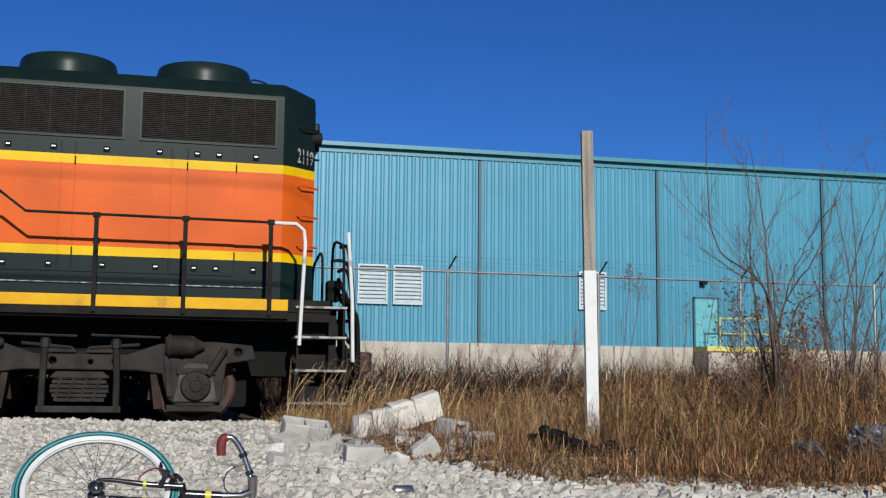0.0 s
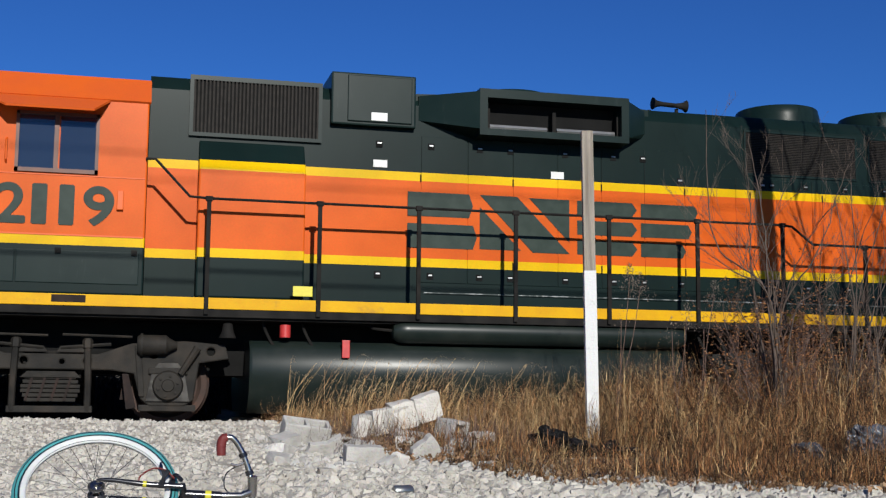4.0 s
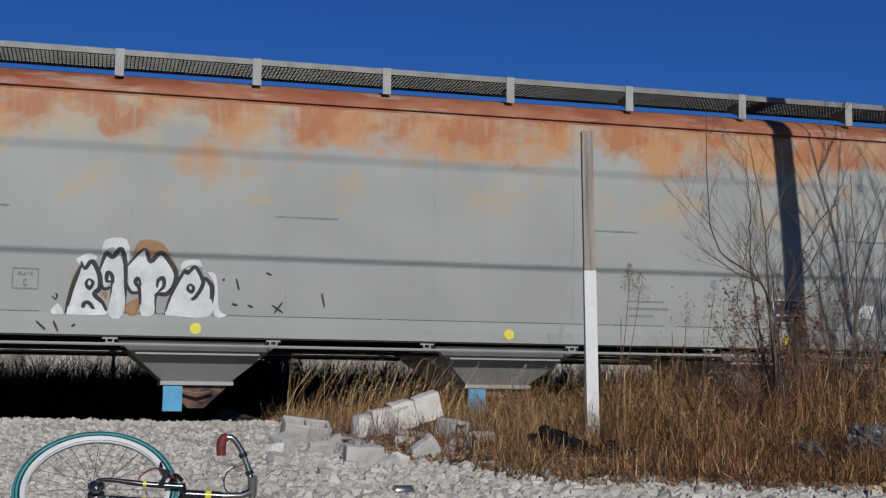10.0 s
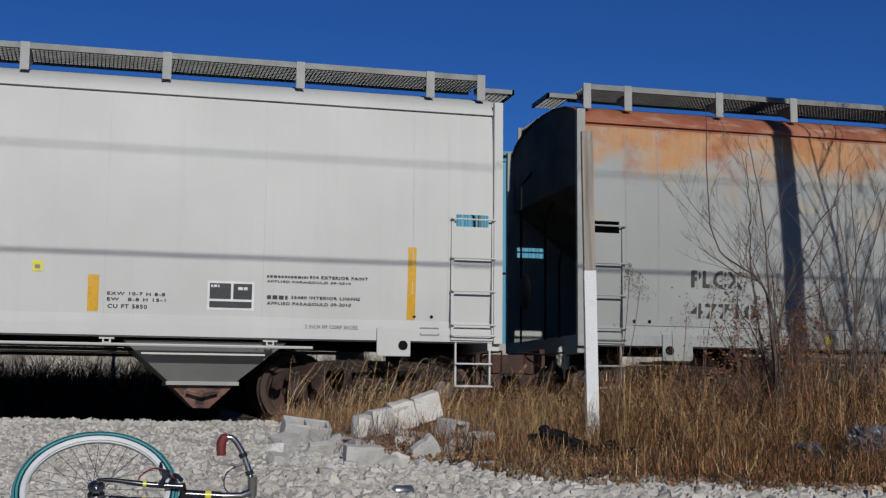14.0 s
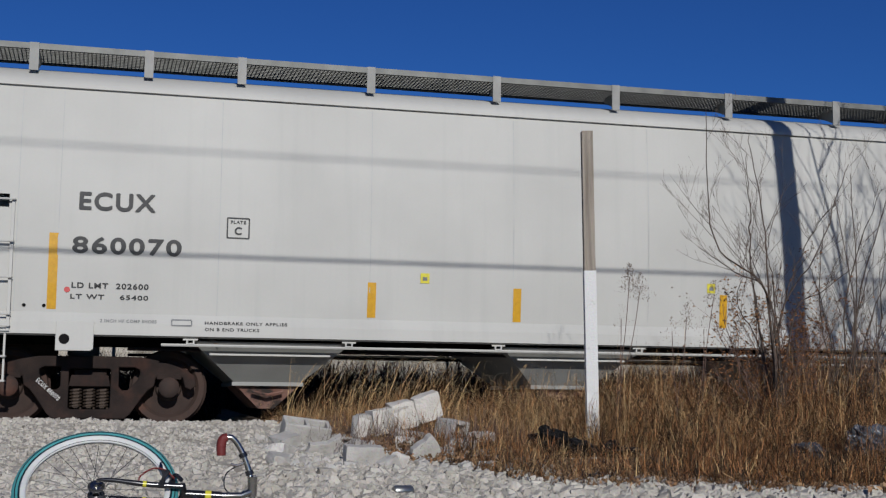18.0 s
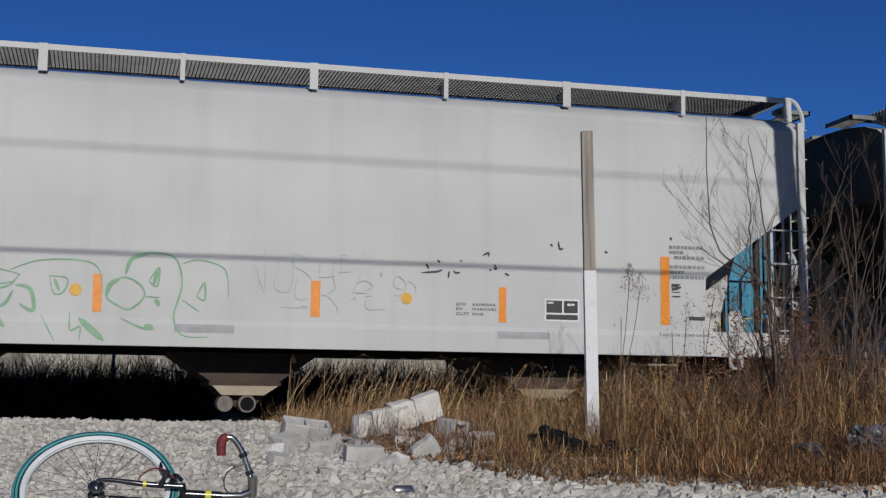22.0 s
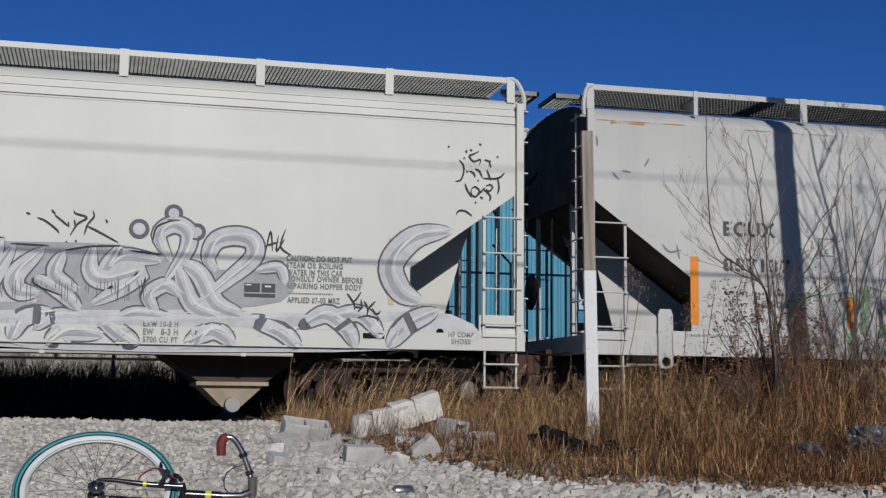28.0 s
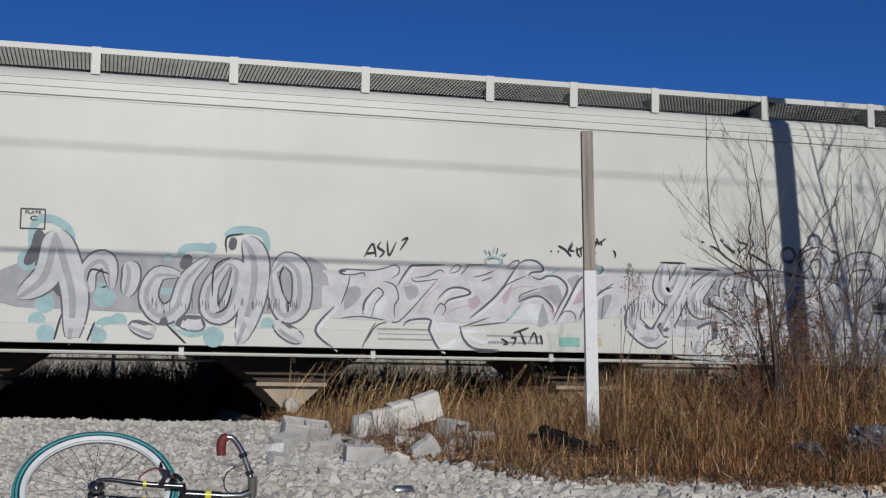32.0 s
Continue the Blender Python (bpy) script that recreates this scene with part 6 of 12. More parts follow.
            part("brake_shoe", Geo().prism([(xc + q * 0.82, 0.30), (xc + q * 0.90, 0.30), (xc + q * 0.94, 0.58), (xc + q * 0.86, 0.60)], s * 0.7, s * 0.85), M["truckrust"], fr)
        for x0, x1 in ((-0.98, -0.05), (0.12, 0.95)):
            part("brake_rod", Geo().tube([(xc + x0, s * 1.27, 1.09), (xc + x1, s * 1.27, 1.075)], 0.016, 6), M["truckgrey"], fr)
        part("spring_seat", Geo().prism([(xc - 0.42, 0.87), (xc - 0.36, 0.95), (xc - 0.10, 0.95), (xc - 0.04, 0.87)], s * 1.17, s * 1.24), M["truckgrey"], fr, bevel=0.012)
        part("spring_seat", Geo().prism([(xc + 0.04, 0.87), (xc + 0.10, 0.95), (xc + 0.36, 0.95), (xc + 0.42, 0.87)], s * 1.17, s * 1.24), M["truckgrey"], fr, bevel=0.012)
        part("spring_plank", Geo().box(xc - 0.50, xc + 0.50, s * 1.20 - 0.09, s * 1.20 + 0.09, 0.14, 0.22), M["truckgrey"], fr, bevel=0.01)
        part("spring_cap", Geo().prism([(xc - 0.36, 0.56), (xc - 0.28, 0.64), (xc + 0.28, 0.64), (xc + 0.36, 0.56)], s * 1.08, s * 1.27), M["truckgrey"], fr, bevel=0.01)
        for x0 in (-0.30, -0.15, 0.0, 0.15):
            part("spring_clip", Geo().prism([(xc + x0, 0.28), (xc + x0 + 0.03, 0.28), (xc + x0 + 0.10, 0.56), (xc + x0 + 0.07, 0.56)], s * 1.253, s * 1.266), M["truckrust"], fr)
        for k in range(6):
            w = 0.36 - 0.012 * abs(k - 2.5) * 2
            part("spring_leaf", Geo().box(xc - w, xc + w, s * 1.18 - 0.07, s * 1.18 + 0.07, 0.27 + k * 0.055, 0.315 + k * 0.055), M["truckgrey"], fr, bevel=0.008)
        part("sand_hose", Geo().tube(curve_pts([(xc - 2.2, s * 1.1, 1.2), (xc - 2.2, s * 1.15, 0.8), (xc - 2.05, s * 1.1, 0.4), (xc - 1.95, s * 0.9, 0.15)], 4), 0.02, 5), M["lblack"], fr)
    part("transom", Geo().box(xc - 0.35, xc + 0.35, -1.05, 1.05, 0.5, 0.9), M["lblack"], loco, bevel=0.02)
    for q in (-1, 1):
        loco_axles.append((wheelset(loco, xc + q * wb, r), xc + q * wb, r))


loco_truck(-0.60)
loco_truck(-11.53)
coupler(loco, 1, 2.55, 0.62)
coupler(loco, -1, -15.1, 0.60)
for x, q in ((2.6, 1), (-15.12, -1)):
    for k in range(3):
        part("air_hose", Geo().tube(curve_pts([(x, -0.9 + 0.18 * k, 1.0), (x + q * 0.15, -0.9 + 0.18 * k, 0.95), (x + q * 0.22, -0.85 + 0.18 * k, 0.65), (x + q * 0.12, -0.8 + 0.18 * k, 0.45)], 4), 0.022, 6), M["lblack"], loco)
    part("cable_loop", Geo().tube(curve_pts([(x, -0.3, 1.9), (x + q * 0.2, -0.5, 1.6), (x + q * 0.2, -0.9, 1.55), (x, -1.1, 1.9)], 5), 0.03, 6), M["lblack"], loco)
slab("mu_box", 2.5, 2.68, -0.85, -0.62, 1.62, 1.90, M["dark"], bevel=0.03)
slab("mu_box", -15.24, -15.06, -0.85, -0.62, 1.62, 1.90, M["dark"], bevel=0.03)
for k, (ya, za, yb, zb) in enumerate(((-1.2, 2.3, -0.9, 1.05), (-1.05, 2.0, -0.7, 0.75), (-0.75, 1.7, -0.35, 0.6), (-1.3, 1.5, -1.1, 0.7), (-0.5, 2.2, -0.9, 1.2), (-1.0, 1.35, -0.6, 0.5))):
    for xe, q in ((-15.08, -1), (2.6, 1)):
        part("jumper_cable", Geo().tube(curve_pts([(xe, ya, za), (xe + q * (0.14 + 0.03 * k), ya + 0.05, za - 0.1), (xe + q * (0.24 + 0.03 * (k % 3)), (ya + yb) / 2, zb - 0.08), (xe + q * 0.12, yb, zb)], 5), 0.026, 6), M["dark"] if k % 2 else M["lblack"], loco)
part("drop_step", Geo().box(-15.42, -15.12, -0.45, 0.45, 1.50, 1.545), M["truckrust"], loco, bevel=0.008)
# round herald on the nose front: black disc, yellow broken ring and bars
hd = part("nose_herald", on_nose([[(0.41 * math.sin(t), 2.47 + 0.41 * math.cos(t) * k / 6) for k in range(-6, 7)] for t in [radians(-90 + 7.5 * i) for i in range(25)]], 0.008), M["paintblack"], loco, "round black and yellow herald", smooth=0, fix=False)
for k in range(9):
    a0, a1 = radians(200 + k * 16), radians(210 + k * 16)
    for up in (0, math.pi):
        part("yellow_mark", on_nose([[(r * math.cos(t + up), 2.47 + r * math.sin(t + up)) for r in (0.27, 0.36)] for t in (a0, (a0 + a1) / 2, a1)], 0.011), M["decal_yellow"], hd, smooth=0, fix=False)
part("yellow_mark", on_nose([[(y, 2.24 + abs(y) * 0.45), (y, 2.55)] for y in (-0.22, -0.12, 0.0, 0.12, 0.22)], 0.011), M["decal_yellow"], hd, smooth=0, fix=False)
part("yellow_mark", on_nose([[(y, 2.59), (y, 2.65)] for y in (-0.20, -0.12, 0.0, 0.12, 0.20)], 0.011), M["decal_yellow"], hd, smooth=0, fix=False)
for x in (-13.28, -12.98):
    part("vent_slot", Geo().box(x, x + 0.22, -1.5175, -1.512, 2.165, 2.205), M["sillrust"], loco, bevel=0.002)
TRAIN.append((loco, 0.0, loco_axles))


# ---------- rubble, litter, plants ----------
rv = random.Random(5)
M["block"] = over(mat("broken_concrete", (0.60, 0.575, 0.53), (0.47, 0.45, 0.41), 6, 0.95, 0, 0.5, 50), (0.30, 0.28, 0.25), 3, 0.55, 0.7, (1, 1, 1), None, 0.6)
M["whiteblock"] = over(mat("pale_mortar", (0.80, 0.765, 0.70), (0.68, 0.645, 0.585), 5, 0.95, 0, 0.5, 50), (0.5, 0.46, 0.40), 4, 0.55, 0.7, (1, 1, 1), None, 0.5)


def chunk(w, d, h, seed, cut=0.25):
    """A broken, uneven block of concrete: a subdivided box with knocked-off corners."""
    r = random.Random(seed)
    bm = bmesh.new()
    bmesh.ops.create_cube(bm, size=1.0)
    bmesh.ops.subdivide_edges(bm, edges=bm.edges[:], cuts=4, use_grid_fill=True)
    planes = [(Vector((r.uniform(-1, 1), r.uniform(-1, 1), r.uniform(-1, 1))).normalized(), r.uniform(0.42, 0.6)) for _ in range(4)]
    for v in bm.verts:
        for nn, dd in planes:
            k = v.co.dot(nn) - dd
            if k > 0:
                v.co -= nn * k * (1 - cut)
        q = noise.noise_vector(v.co * 3.1 + Vector((seed, 0, 0)))
        v.co += q * 0.035 + noise.noise_vector(v.co * 9.0) * 0.018
        v.co = Vector((v.co.x * w, v.co.y * d, v.co.z * h))
    return bm


def hollow_block(w, d, h):
    """A hollow concrete block with two cells, open upwards."""
    t = 0.032
    g = Geo().box(-w / 2, w / 2, -d / 2, -d / 2 + t, -h / 2, h / 2).box(-w / 2, w / 2, d / 2 - t, d / 2, -h / 2, h / 2)
    for x in (-w / 2, -t / 2, w / 2 - t) if w > 0.25 else (-w / 2, w / 2 - t):
        g.box(x, x + t, -d / 2 + t, d / 2 - t, -h / 2, h / 2)
    return g


def broken_plate(outline, thick, seed):
    """A piece of block wall with a broken outline (x, z), its edges crumbled."""
    r = random.Random(seed)
    out = []
    for i, (x, z) in enumerate(outline):
        x2, z2 = outline[(i + 1) % len(outline)]
        for k in range(3):
            t = k / 3
            e = 0.007 if k else 0.003
            out.append((x + (x2 - x) * t + r.uniform(-e, e), z + (z2 - z) * t + r.uniform(-e, e)))
    return Geo().prism(out, -thick / 2, thick / 2)


RUB = "broken blocks in the rubble heap"
HOLLOW, CHUNK = "hollow grey concrete block tipped among rubble", "broken pale concrete chunk in a rubble heap"
for x, y, z, w, d, h, rx, ry, rz, m in (
        (1.22, 10.05, -0.02, 0.20, 0.17, 0.14, 10, -12, 30, "block"), (1.08, 9.3, -0.06, 0.21, 0.17, 0.13, 4, 10, 60, "whiteblock"), (1.02, 8.7, -0.09, 0.16, 0.14, 0.10, 12, 8, 20, "block"),
        (1.99, 11.0, 0.08, 0.12, 0.13, 0.19, 4, 14, 20, "whiteblock"), (1.84, 8.62, -0.09, 0.09, 0.10, 0.12, 10, 20, 40, "whiteblock"), (1.76, 8.55, -0.11, 0.13, 0.10, 0.10, 10, -30, 15, "block"),
        (1.78, 9.9, -0.03, 0.14, 0.12, 0.10, 14, 8, 20, "block"), (2.42, 10.9, 0.0, 0.30, 0.2, 0.13, 4, 8, 10, "block"), (2.35, 9.3, -0.07, 0.13, 0.12, 0.08, 12, -20, 20, "block"),
        (2.25, 10.2, -0.02, 0.17, 0.15, 0.09, 0, 9, 60, "whiteblock"), (1.6, 11.1, 0.0, 0.17, 0.14, 0.13, 20, 9, 60, "block"), (2.85, 10.7, 0.01, 0.20, 0.16, 0.12, 6, 10, 30, "block")):
    b = part("concrete_chunk", chunk(w, d, h, int(x * 100)), M[m], smooth=0)
    b.matrix_world = pose(x, y, z, rx, ry, rz)
    tagged(b, CHUNK, "rubble", RUB)
for x, y, z, w, d, h, rx, ry, rz in ((1.42, 10.35, 0.055, 0.39, 0.19, 0.20, 22, 7, 5), (2.71, 10.5, 0.075, 0.20, 0.19, 0.22, 98, 4, 34)):
    b = part("hollow_concrete_block", hollow_block(w, d, h), M["block"], smooth=0, bevel=0.008)
    b.matrix_world = pose(x, y, z, rx, ry, rz)
    tagged(b, HOLLOW, "concrete block", RUB)
for outline, thick, x, y, z, rx, ry, rz, m in (
        ([(-0.13, -0.07), (0.09, -0.085), (0.12, 0.10), (0.02, 0.03), (-0.12, 0.02)], 0.06, 1.45, 9.5, -0.015, 24, 2, 8, "block"),
        ([(-0.15, -0.085), (0.10, -0.08), (0.14, 0.0), (0.13, 0.075), (-0.14, 0.075)], 0.12, 1.63, 8.8, -0.06, 8, 2, 4, "block"),
        ([(-0.125, -0.10), (0.06, -0.11), (0.10, 0.0), (0.02, 0.115), (-0.06, 0.05), (-0.12, 0.0)], 0.08, 2.16, 9.1, -0.02, 14, 0, 6, "block"),
        ([(-0.14, -0.05), (0.10, -0.05), (0.12, 0.045), (-0.11, 0.055)], 0.16, 2.62, 9.75, -0.03, 6, 6, -14, "block"),
        ([(-0.10, -0.035), (0.10, -0.035), (0.10, 0.035), (-0.09, 0.03)], 0.14, 2.86, 10.1, 0.04, 8, -3, 20, "whiteblock")):
    b = part("concrete_chunk", broken_plate(outline, thick, int(x * 100)), M[m], smooth=0, bevel=0.006)
    b.matrix_world = pose(x, y, z, rx, ry, rz)
    tagged(b, CHUNK, "rubble", RUB)
frag = tagged(empty("masonry_fragment", "tilted row of pale blocks still joined by mortar", "rubble", RUB, m=pose(2.44, 11.4, 0.195, 6, -13, 4)))
for k, (x, z, w, d, h, tilt) in enumerate(((0.26, 0.012, 0.255, 0.20, 0.25, -4), (0.03, -0.005, 0.225, 0.19, 0.25, 0), (-0.18, -0.018, 0.21, 0.19, 0.23, 3), (-0.345, -0.03, 0.17, 0.18, 0.22, 8))):
    b = part("block", chunk(w, d, h, 31 + k, 0.55), M["whiteblock"] if k < 3 else M["block"], frag, smooth=0)
    b.matrix_local = pose(x, 0.01 * k, z, 0, tilt, 3 * k)
part("mortar", Geo().box(-0.27, 0.19, -0.075, 0.08, -0.09, 0.085), M["block"], frag, bevel=0.01)
g = Geo()
for i in range(420):
    x, y = rv.uniform(1.05, 3.1), rv.uniform(8.2, 11.2)
    stone(g, (x, y, ground_z(x, y) + 0.01), rv.uniform(0.02, 0.07), rv)
tagged(part("rubble_bits", g, M["block"], smooth=0, fix=False), "small broken concrete bits between the blocks", "rubble", kind="stuff")

def crumple(w, d, h, seed):
    """A crumpled sack: a ball of film pushed in by sharp folds."""
    bm = bmesh.new()
    bmesh.ops.create_icosphere(bm, subdivisions=4, radius=0.5)
    for v in bm.verts:
        p = v.co.copy()
        o = Vector((seed * 3.7, 0, 0))
        v.co *= 1 + 0.55 * noise.noise(p * 2.6 + o) - 0.55 * abs(noise.noise(p * 5.0 + o)) - 0.30 * abs(noise.noise(p * 11.0 + o))
        v.co = Vector((v.co.x * w, v.co.y * d, v.co.z * h))
    return bm


M["bag"] = mat("black_plastic", (0.005, 0.005, 0.005), (0.009, 0.009, 0.009), 8, 0.5, 0, 0.8, 30, 0.12)
for x, y, z, w, h, sd, tilt in ((3.22, 9.3, 0.01, 0.38, 0.24, 3, 36), (3.42, 9.2, -0.06, 0.42, 0.20, 5, 10), (3.68, 9.2, -0.08, 0.50, 0.20, 8, -4)):
    b = part("black_plastic_bag", crumple(w, 0.30, h, sd), M["bag"], smooth=0)
    b.matrix_world = pose(x, y, z, 0, tilt, 10)
    tagged(b, "crumpled black plastic bag in dry grass", "litter", "plastic litter")
M["film"] = mat("clear_dirty_plastic", (0.15, 0.165, 0.19), (0.08, 0.09, 0.105), 12, 0.13, 0, 0.6, 30, 0.8)
for x, y, z, w, h, sd in ((5.42, 8.4, 0.05, 0.50, 0.30, 21), (4.86, 8.3, -0.02, 0.26, 0.20, 33), (2.98, 7.75, -0.15, 0.08, 0.06, 40)):
    b = part("crumpled_plastic", crumple(w, 0.3, h, sd), M["film"], smooth=0)
    b.matrix_world = pose(x, y, z, 0, 10, 25)
    tagged(b, "crumpled clear plastic sheet caught in the weeds", "litter", "plastic litter")
can = part("drink_can", Geo().lathe([(0.0, -0.06), (0.026, -0.06), (0.033, -0.05), (0.033, 0.045), (0.026, 0.058), (0.0, 0.056)], (0, 0, 0), "x", 18), M["silver"])
can.matrix_world = pose(1.52, 6.98, -0.17, 0, 0, 15)
tagged(can, "crushed silver drink can on gravel", "can")

# dry grass
M["grass"] = mat("dry_grass", (0.78, 0.555, 0.275), (0.31, 0.16, 0.066), 5.0, 0.8, 0, 0, 9, 0.2, lo=0.3, hi=0.7, island=0.8)
M["grassred"] = mat("russet_weeds", (0.20, 0.080, 0.030), (0.46, 0.225, 0.092), 4.5, 0.85, 0, 0, 9, 0.2, island=0.8)
# Dead stems, kept near-black to imitate shaded gaps between the blades.
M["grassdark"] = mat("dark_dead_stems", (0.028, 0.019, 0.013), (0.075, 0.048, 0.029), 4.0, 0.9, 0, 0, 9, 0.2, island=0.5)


def blade(g, x, y, z, h, lean, az, w, segs=3, droop=0.5, turn=0.0, kink=0.0):
    """One tapering blade that leaves the ground at a lean and curls over as it grows; kink: the chance that it is snapped and hangs over."""
    th, step = lean, h / segs
    px, py, pz = x, y, z
    vs = []
    for i in range(segs):
        k = w * (1 - 0.6 * i / segs)
        sx, sy = -math.sin(az) * k, math.cos(az) * k
        vs += [(px - sx, py - sy, pz), (px + sx, py + sy, pz)]
        px += math.sin(th) * math.cos(az) * step
        py += math.sin(th) * math.sin(az) * step
        pz += math.cos(th) * step
        th += droop
        az += turn
        if kink and i and rv.random() < kink:
            th += (1.1 + 1.0 * rv.random()) * (1 if th > 0 else -1)
            kink = 0.0
    vs.append((px, py, pz))
    g.add(vs, [(2 * i, 2 * i + 1, 2 * i + 3, 2 * i + 2) for i in range(segs - 1)] + [(2 * segs - 2, 2 * segs - 1, 2 * segs)])


def sideways():
    """Most blades are lodged along the track by the wind of passing trains."""
    return rv.choice((0.0, 0.0, 3.14)) + rv.gauss(0, 0.65)


def front_edge(x):
    """Near limit of the weeds, by x."""
    if x < 1.45:
        return 99.0
    if x < 1.9:
        return 13.2 - (x - 1.45) * 4.4
    if x < 2.45:
        return 11.2 - (x - 1.9) * 6.0
    return max(6.85, 7.75 - (x - 2.45) * 0.5)


def weed_height(x, y):
    e = front_edge(x)
    k = min(max((y - e) / 3.0, 0), 1)
    h = 0.12 + (0.50 + 0.1 * min(max(x - 3.4, 0), 1)) * k ** 0.8
    if x > 4.4:
        h *= 1.0 + 0.30 * min((x - 4.4) / 2.0, 1) * k
    if x > 6.4:
        h *= 1.0 + 0.25 * min((x - 6.4) / 1.2, 1)
    if x < 3.3 and y < 11.6:
        h *= 0.5
    elif x < 3.0:
        h *= 0.72
    if 0.26 < x / y < 0.365:
        h *= 0.74
    if 0.485 < x / y < 0.555:
        h *= 0.76
    if 0.34 < x / y < 0.46 and y < 9.5:      # trampled round the black bag
        h *= 0.42
    return 0.80 * h * (0.92 + 0.55 * noise.noise((x * 1.6, y * 1.6, 3)) + 0.45 * noise.noise((x * 4.5, y * 4.5, 8)))


def weedy(x, y):
    if y < front_edge(x) + rv.uniform(-0.3, 0.5):
        return False
    if x / y < 0.292 and y < 11.0 and rv.random() < 0.9:      # the rubble heap
        return False
    return not (3.2 < x < 4.1 and 8.5 < y < 9.5 and rv.random() < 0.55)


# More dark stems and less tan among the shrubs, imitating dimmer light there.
SHARE = {"grass": (1.0, 0.45), "grassred": (0.65, 0.95), "grassdark": (0.35, 1.2)}      # on the bare side by the rubble; among the shrubs


def wanted(m, x, y):
    a, b = SHARE[m]
    patchy = 0.5 + 1.1 * noise.noise((x * 5.5, y * 2.2, {"grass": 11.0, "grassred": 23.0, "grassdark": 37.0}[m]))
    if y < 8.6 and m == "grass":
        b *= 0.45
    return rv.random() < (a + (b - a) * smooth01(0.32, 0.46, x / y)) * min(max(patchy * 1.7, 0.12), 1.25)


def lie(x, y):
    """Which way, and how far, the grass is laid over here."""
    return 2.8 * noise.noise((x * 1.3, y * 0.9, 40)) + 1.7 * noise.noise((x * 3.6, y * 2.5, 60)) + 0.12


def tussocks(count):
    """Where the clumps of grass stand, and which way each of them is lodged."""
    out = []
    while len(out) < count:
        y = rv.uniform(6.9, 14.0)
        x = rv.uniform(1.4, 0.72 * y + 0.8)
        if weedy(x, y):
            out.append((x, y, lie(x, y) + rv.gauss(0, 0.25), rv.uniform(0.55, 1.35)))
    return out


for name, m, clumps, each, loose, tag, wmax in (("dry_grass", "grass", 1150, 56, 62000, "tall tangled tan dry grass beside the track", 0.0027), ("russet_weeds", "grassred", 900, 44, 52000, "russet dead weeds among the dry grass", 0.0027), ("dark_dead_stems", "grassdark", 700, 40, 30000, "dark dead stems standing in for shaded gaps in the dry grass", 0.0036)):
    g = Geo()
    for cx, cy, lodge, tall in tussocks(clumps):
        if not wanted(m, cx, cy):
            continue
        h0 = max(weed_height(cx, cy), 0.08) * tall
        cw = rv.uniform(0.04, 0.11)
        for k in range(each):
            x, y = cx + rv.gauss(0, cw), cy + rv.gauss(0, cw)
            th = lodge * rv.uniform(0.5, 1.15) + rv.gauss(0, 0.62)
            az = rv.gauss(0, 0.7)
            blade(g, x, y, ground_z(x, y) - 0.02, h0 * rv.uniform(0.45, 1.25), th, az, rv.uniform(0.0008, wmax), 4, rv.choice((0.3, 0.7, 1.1)) * rv.uniform(0.5, 1.2) * (1 if th > 0 else -1), rv.uniform(-0.7, 0.7), 0.34)
    n = 0
    while n < loose:
        y = rv.uniform(6.8, 14.2)
        x = rv.uniform(1.4, 0.72 * y + 0.8)
        if not weedy(x, y):
            continue
        n += 1
        if not wanted(m, x, y):
            continue
        h = max(weed_height(x, y), 0.05)
        z = ground_z(x, y) - 0.02
        if rv.random() < 0.33:
            blade(g, x, y, z, h * rv.uniform(0.7, 1.5), lie(x, y) + rv.gauss(0, 0.7), rv.gauss(0, 0.6), rv.uniform(0.0009, wmax * 0.9), 4, rv.gauss(0, 0.6), rv.uniform(-0.6, 0.6), 0.35)
        else:                   # broken leaves caught in the tangle
            blade(g, x, y, z + h * rv.uniform(0.1, 0.95), rv.uniform(0.07, 0.28), rv.uniform(0.7, 2.3), rv.choice((0.0, 3.14)) + rv.gauss(0, 0.5), rv.uniform(0.0010, wmax * 0.95), 3, rv.gauss(0, 0.5), rv.uniform(-0.6, 0.6))
    n = 0
    while n < {"grassdark": 700, "grassred": 1100, "grass": 2000}[m]:      # long single stems leaning across one another
        y = rv.uniform(7.4, 13.6)
        x = rv.uniform(1.6, 0.72 * y + 0.8)
        if not weedy(x, y) or not wanted(m, x, y):
            continue
        n += 1
        h = max(weed_height(x, y), 0.16)
        blade(g, x, y, ground_z(x, y), h * rv.uniform(0.9, 1.7), lie(x, y) * 0.7 + rv.gauss(0.0, 0.8), rv.gauss(0, 0.5), rv.uniform(0.0014, 0.0026), 5, rv.gauss(0.0, 0.30), rv.uniform(-0.3, 0.3), 0.15)
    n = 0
    while n < {"grassdark": 8500, "grassred": 7500, "grass": 2500}[m]:      # matted dead stems low at the foot of the weeds; mostly dark, imitating shade
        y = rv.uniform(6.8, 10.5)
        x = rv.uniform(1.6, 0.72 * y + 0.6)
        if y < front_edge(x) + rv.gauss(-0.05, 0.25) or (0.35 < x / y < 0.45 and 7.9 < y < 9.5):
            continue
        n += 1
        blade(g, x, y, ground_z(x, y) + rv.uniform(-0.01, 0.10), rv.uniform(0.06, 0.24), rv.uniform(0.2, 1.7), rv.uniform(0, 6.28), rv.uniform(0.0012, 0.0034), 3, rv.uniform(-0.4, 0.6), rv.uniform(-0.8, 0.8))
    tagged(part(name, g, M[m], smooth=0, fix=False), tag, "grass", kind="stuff")

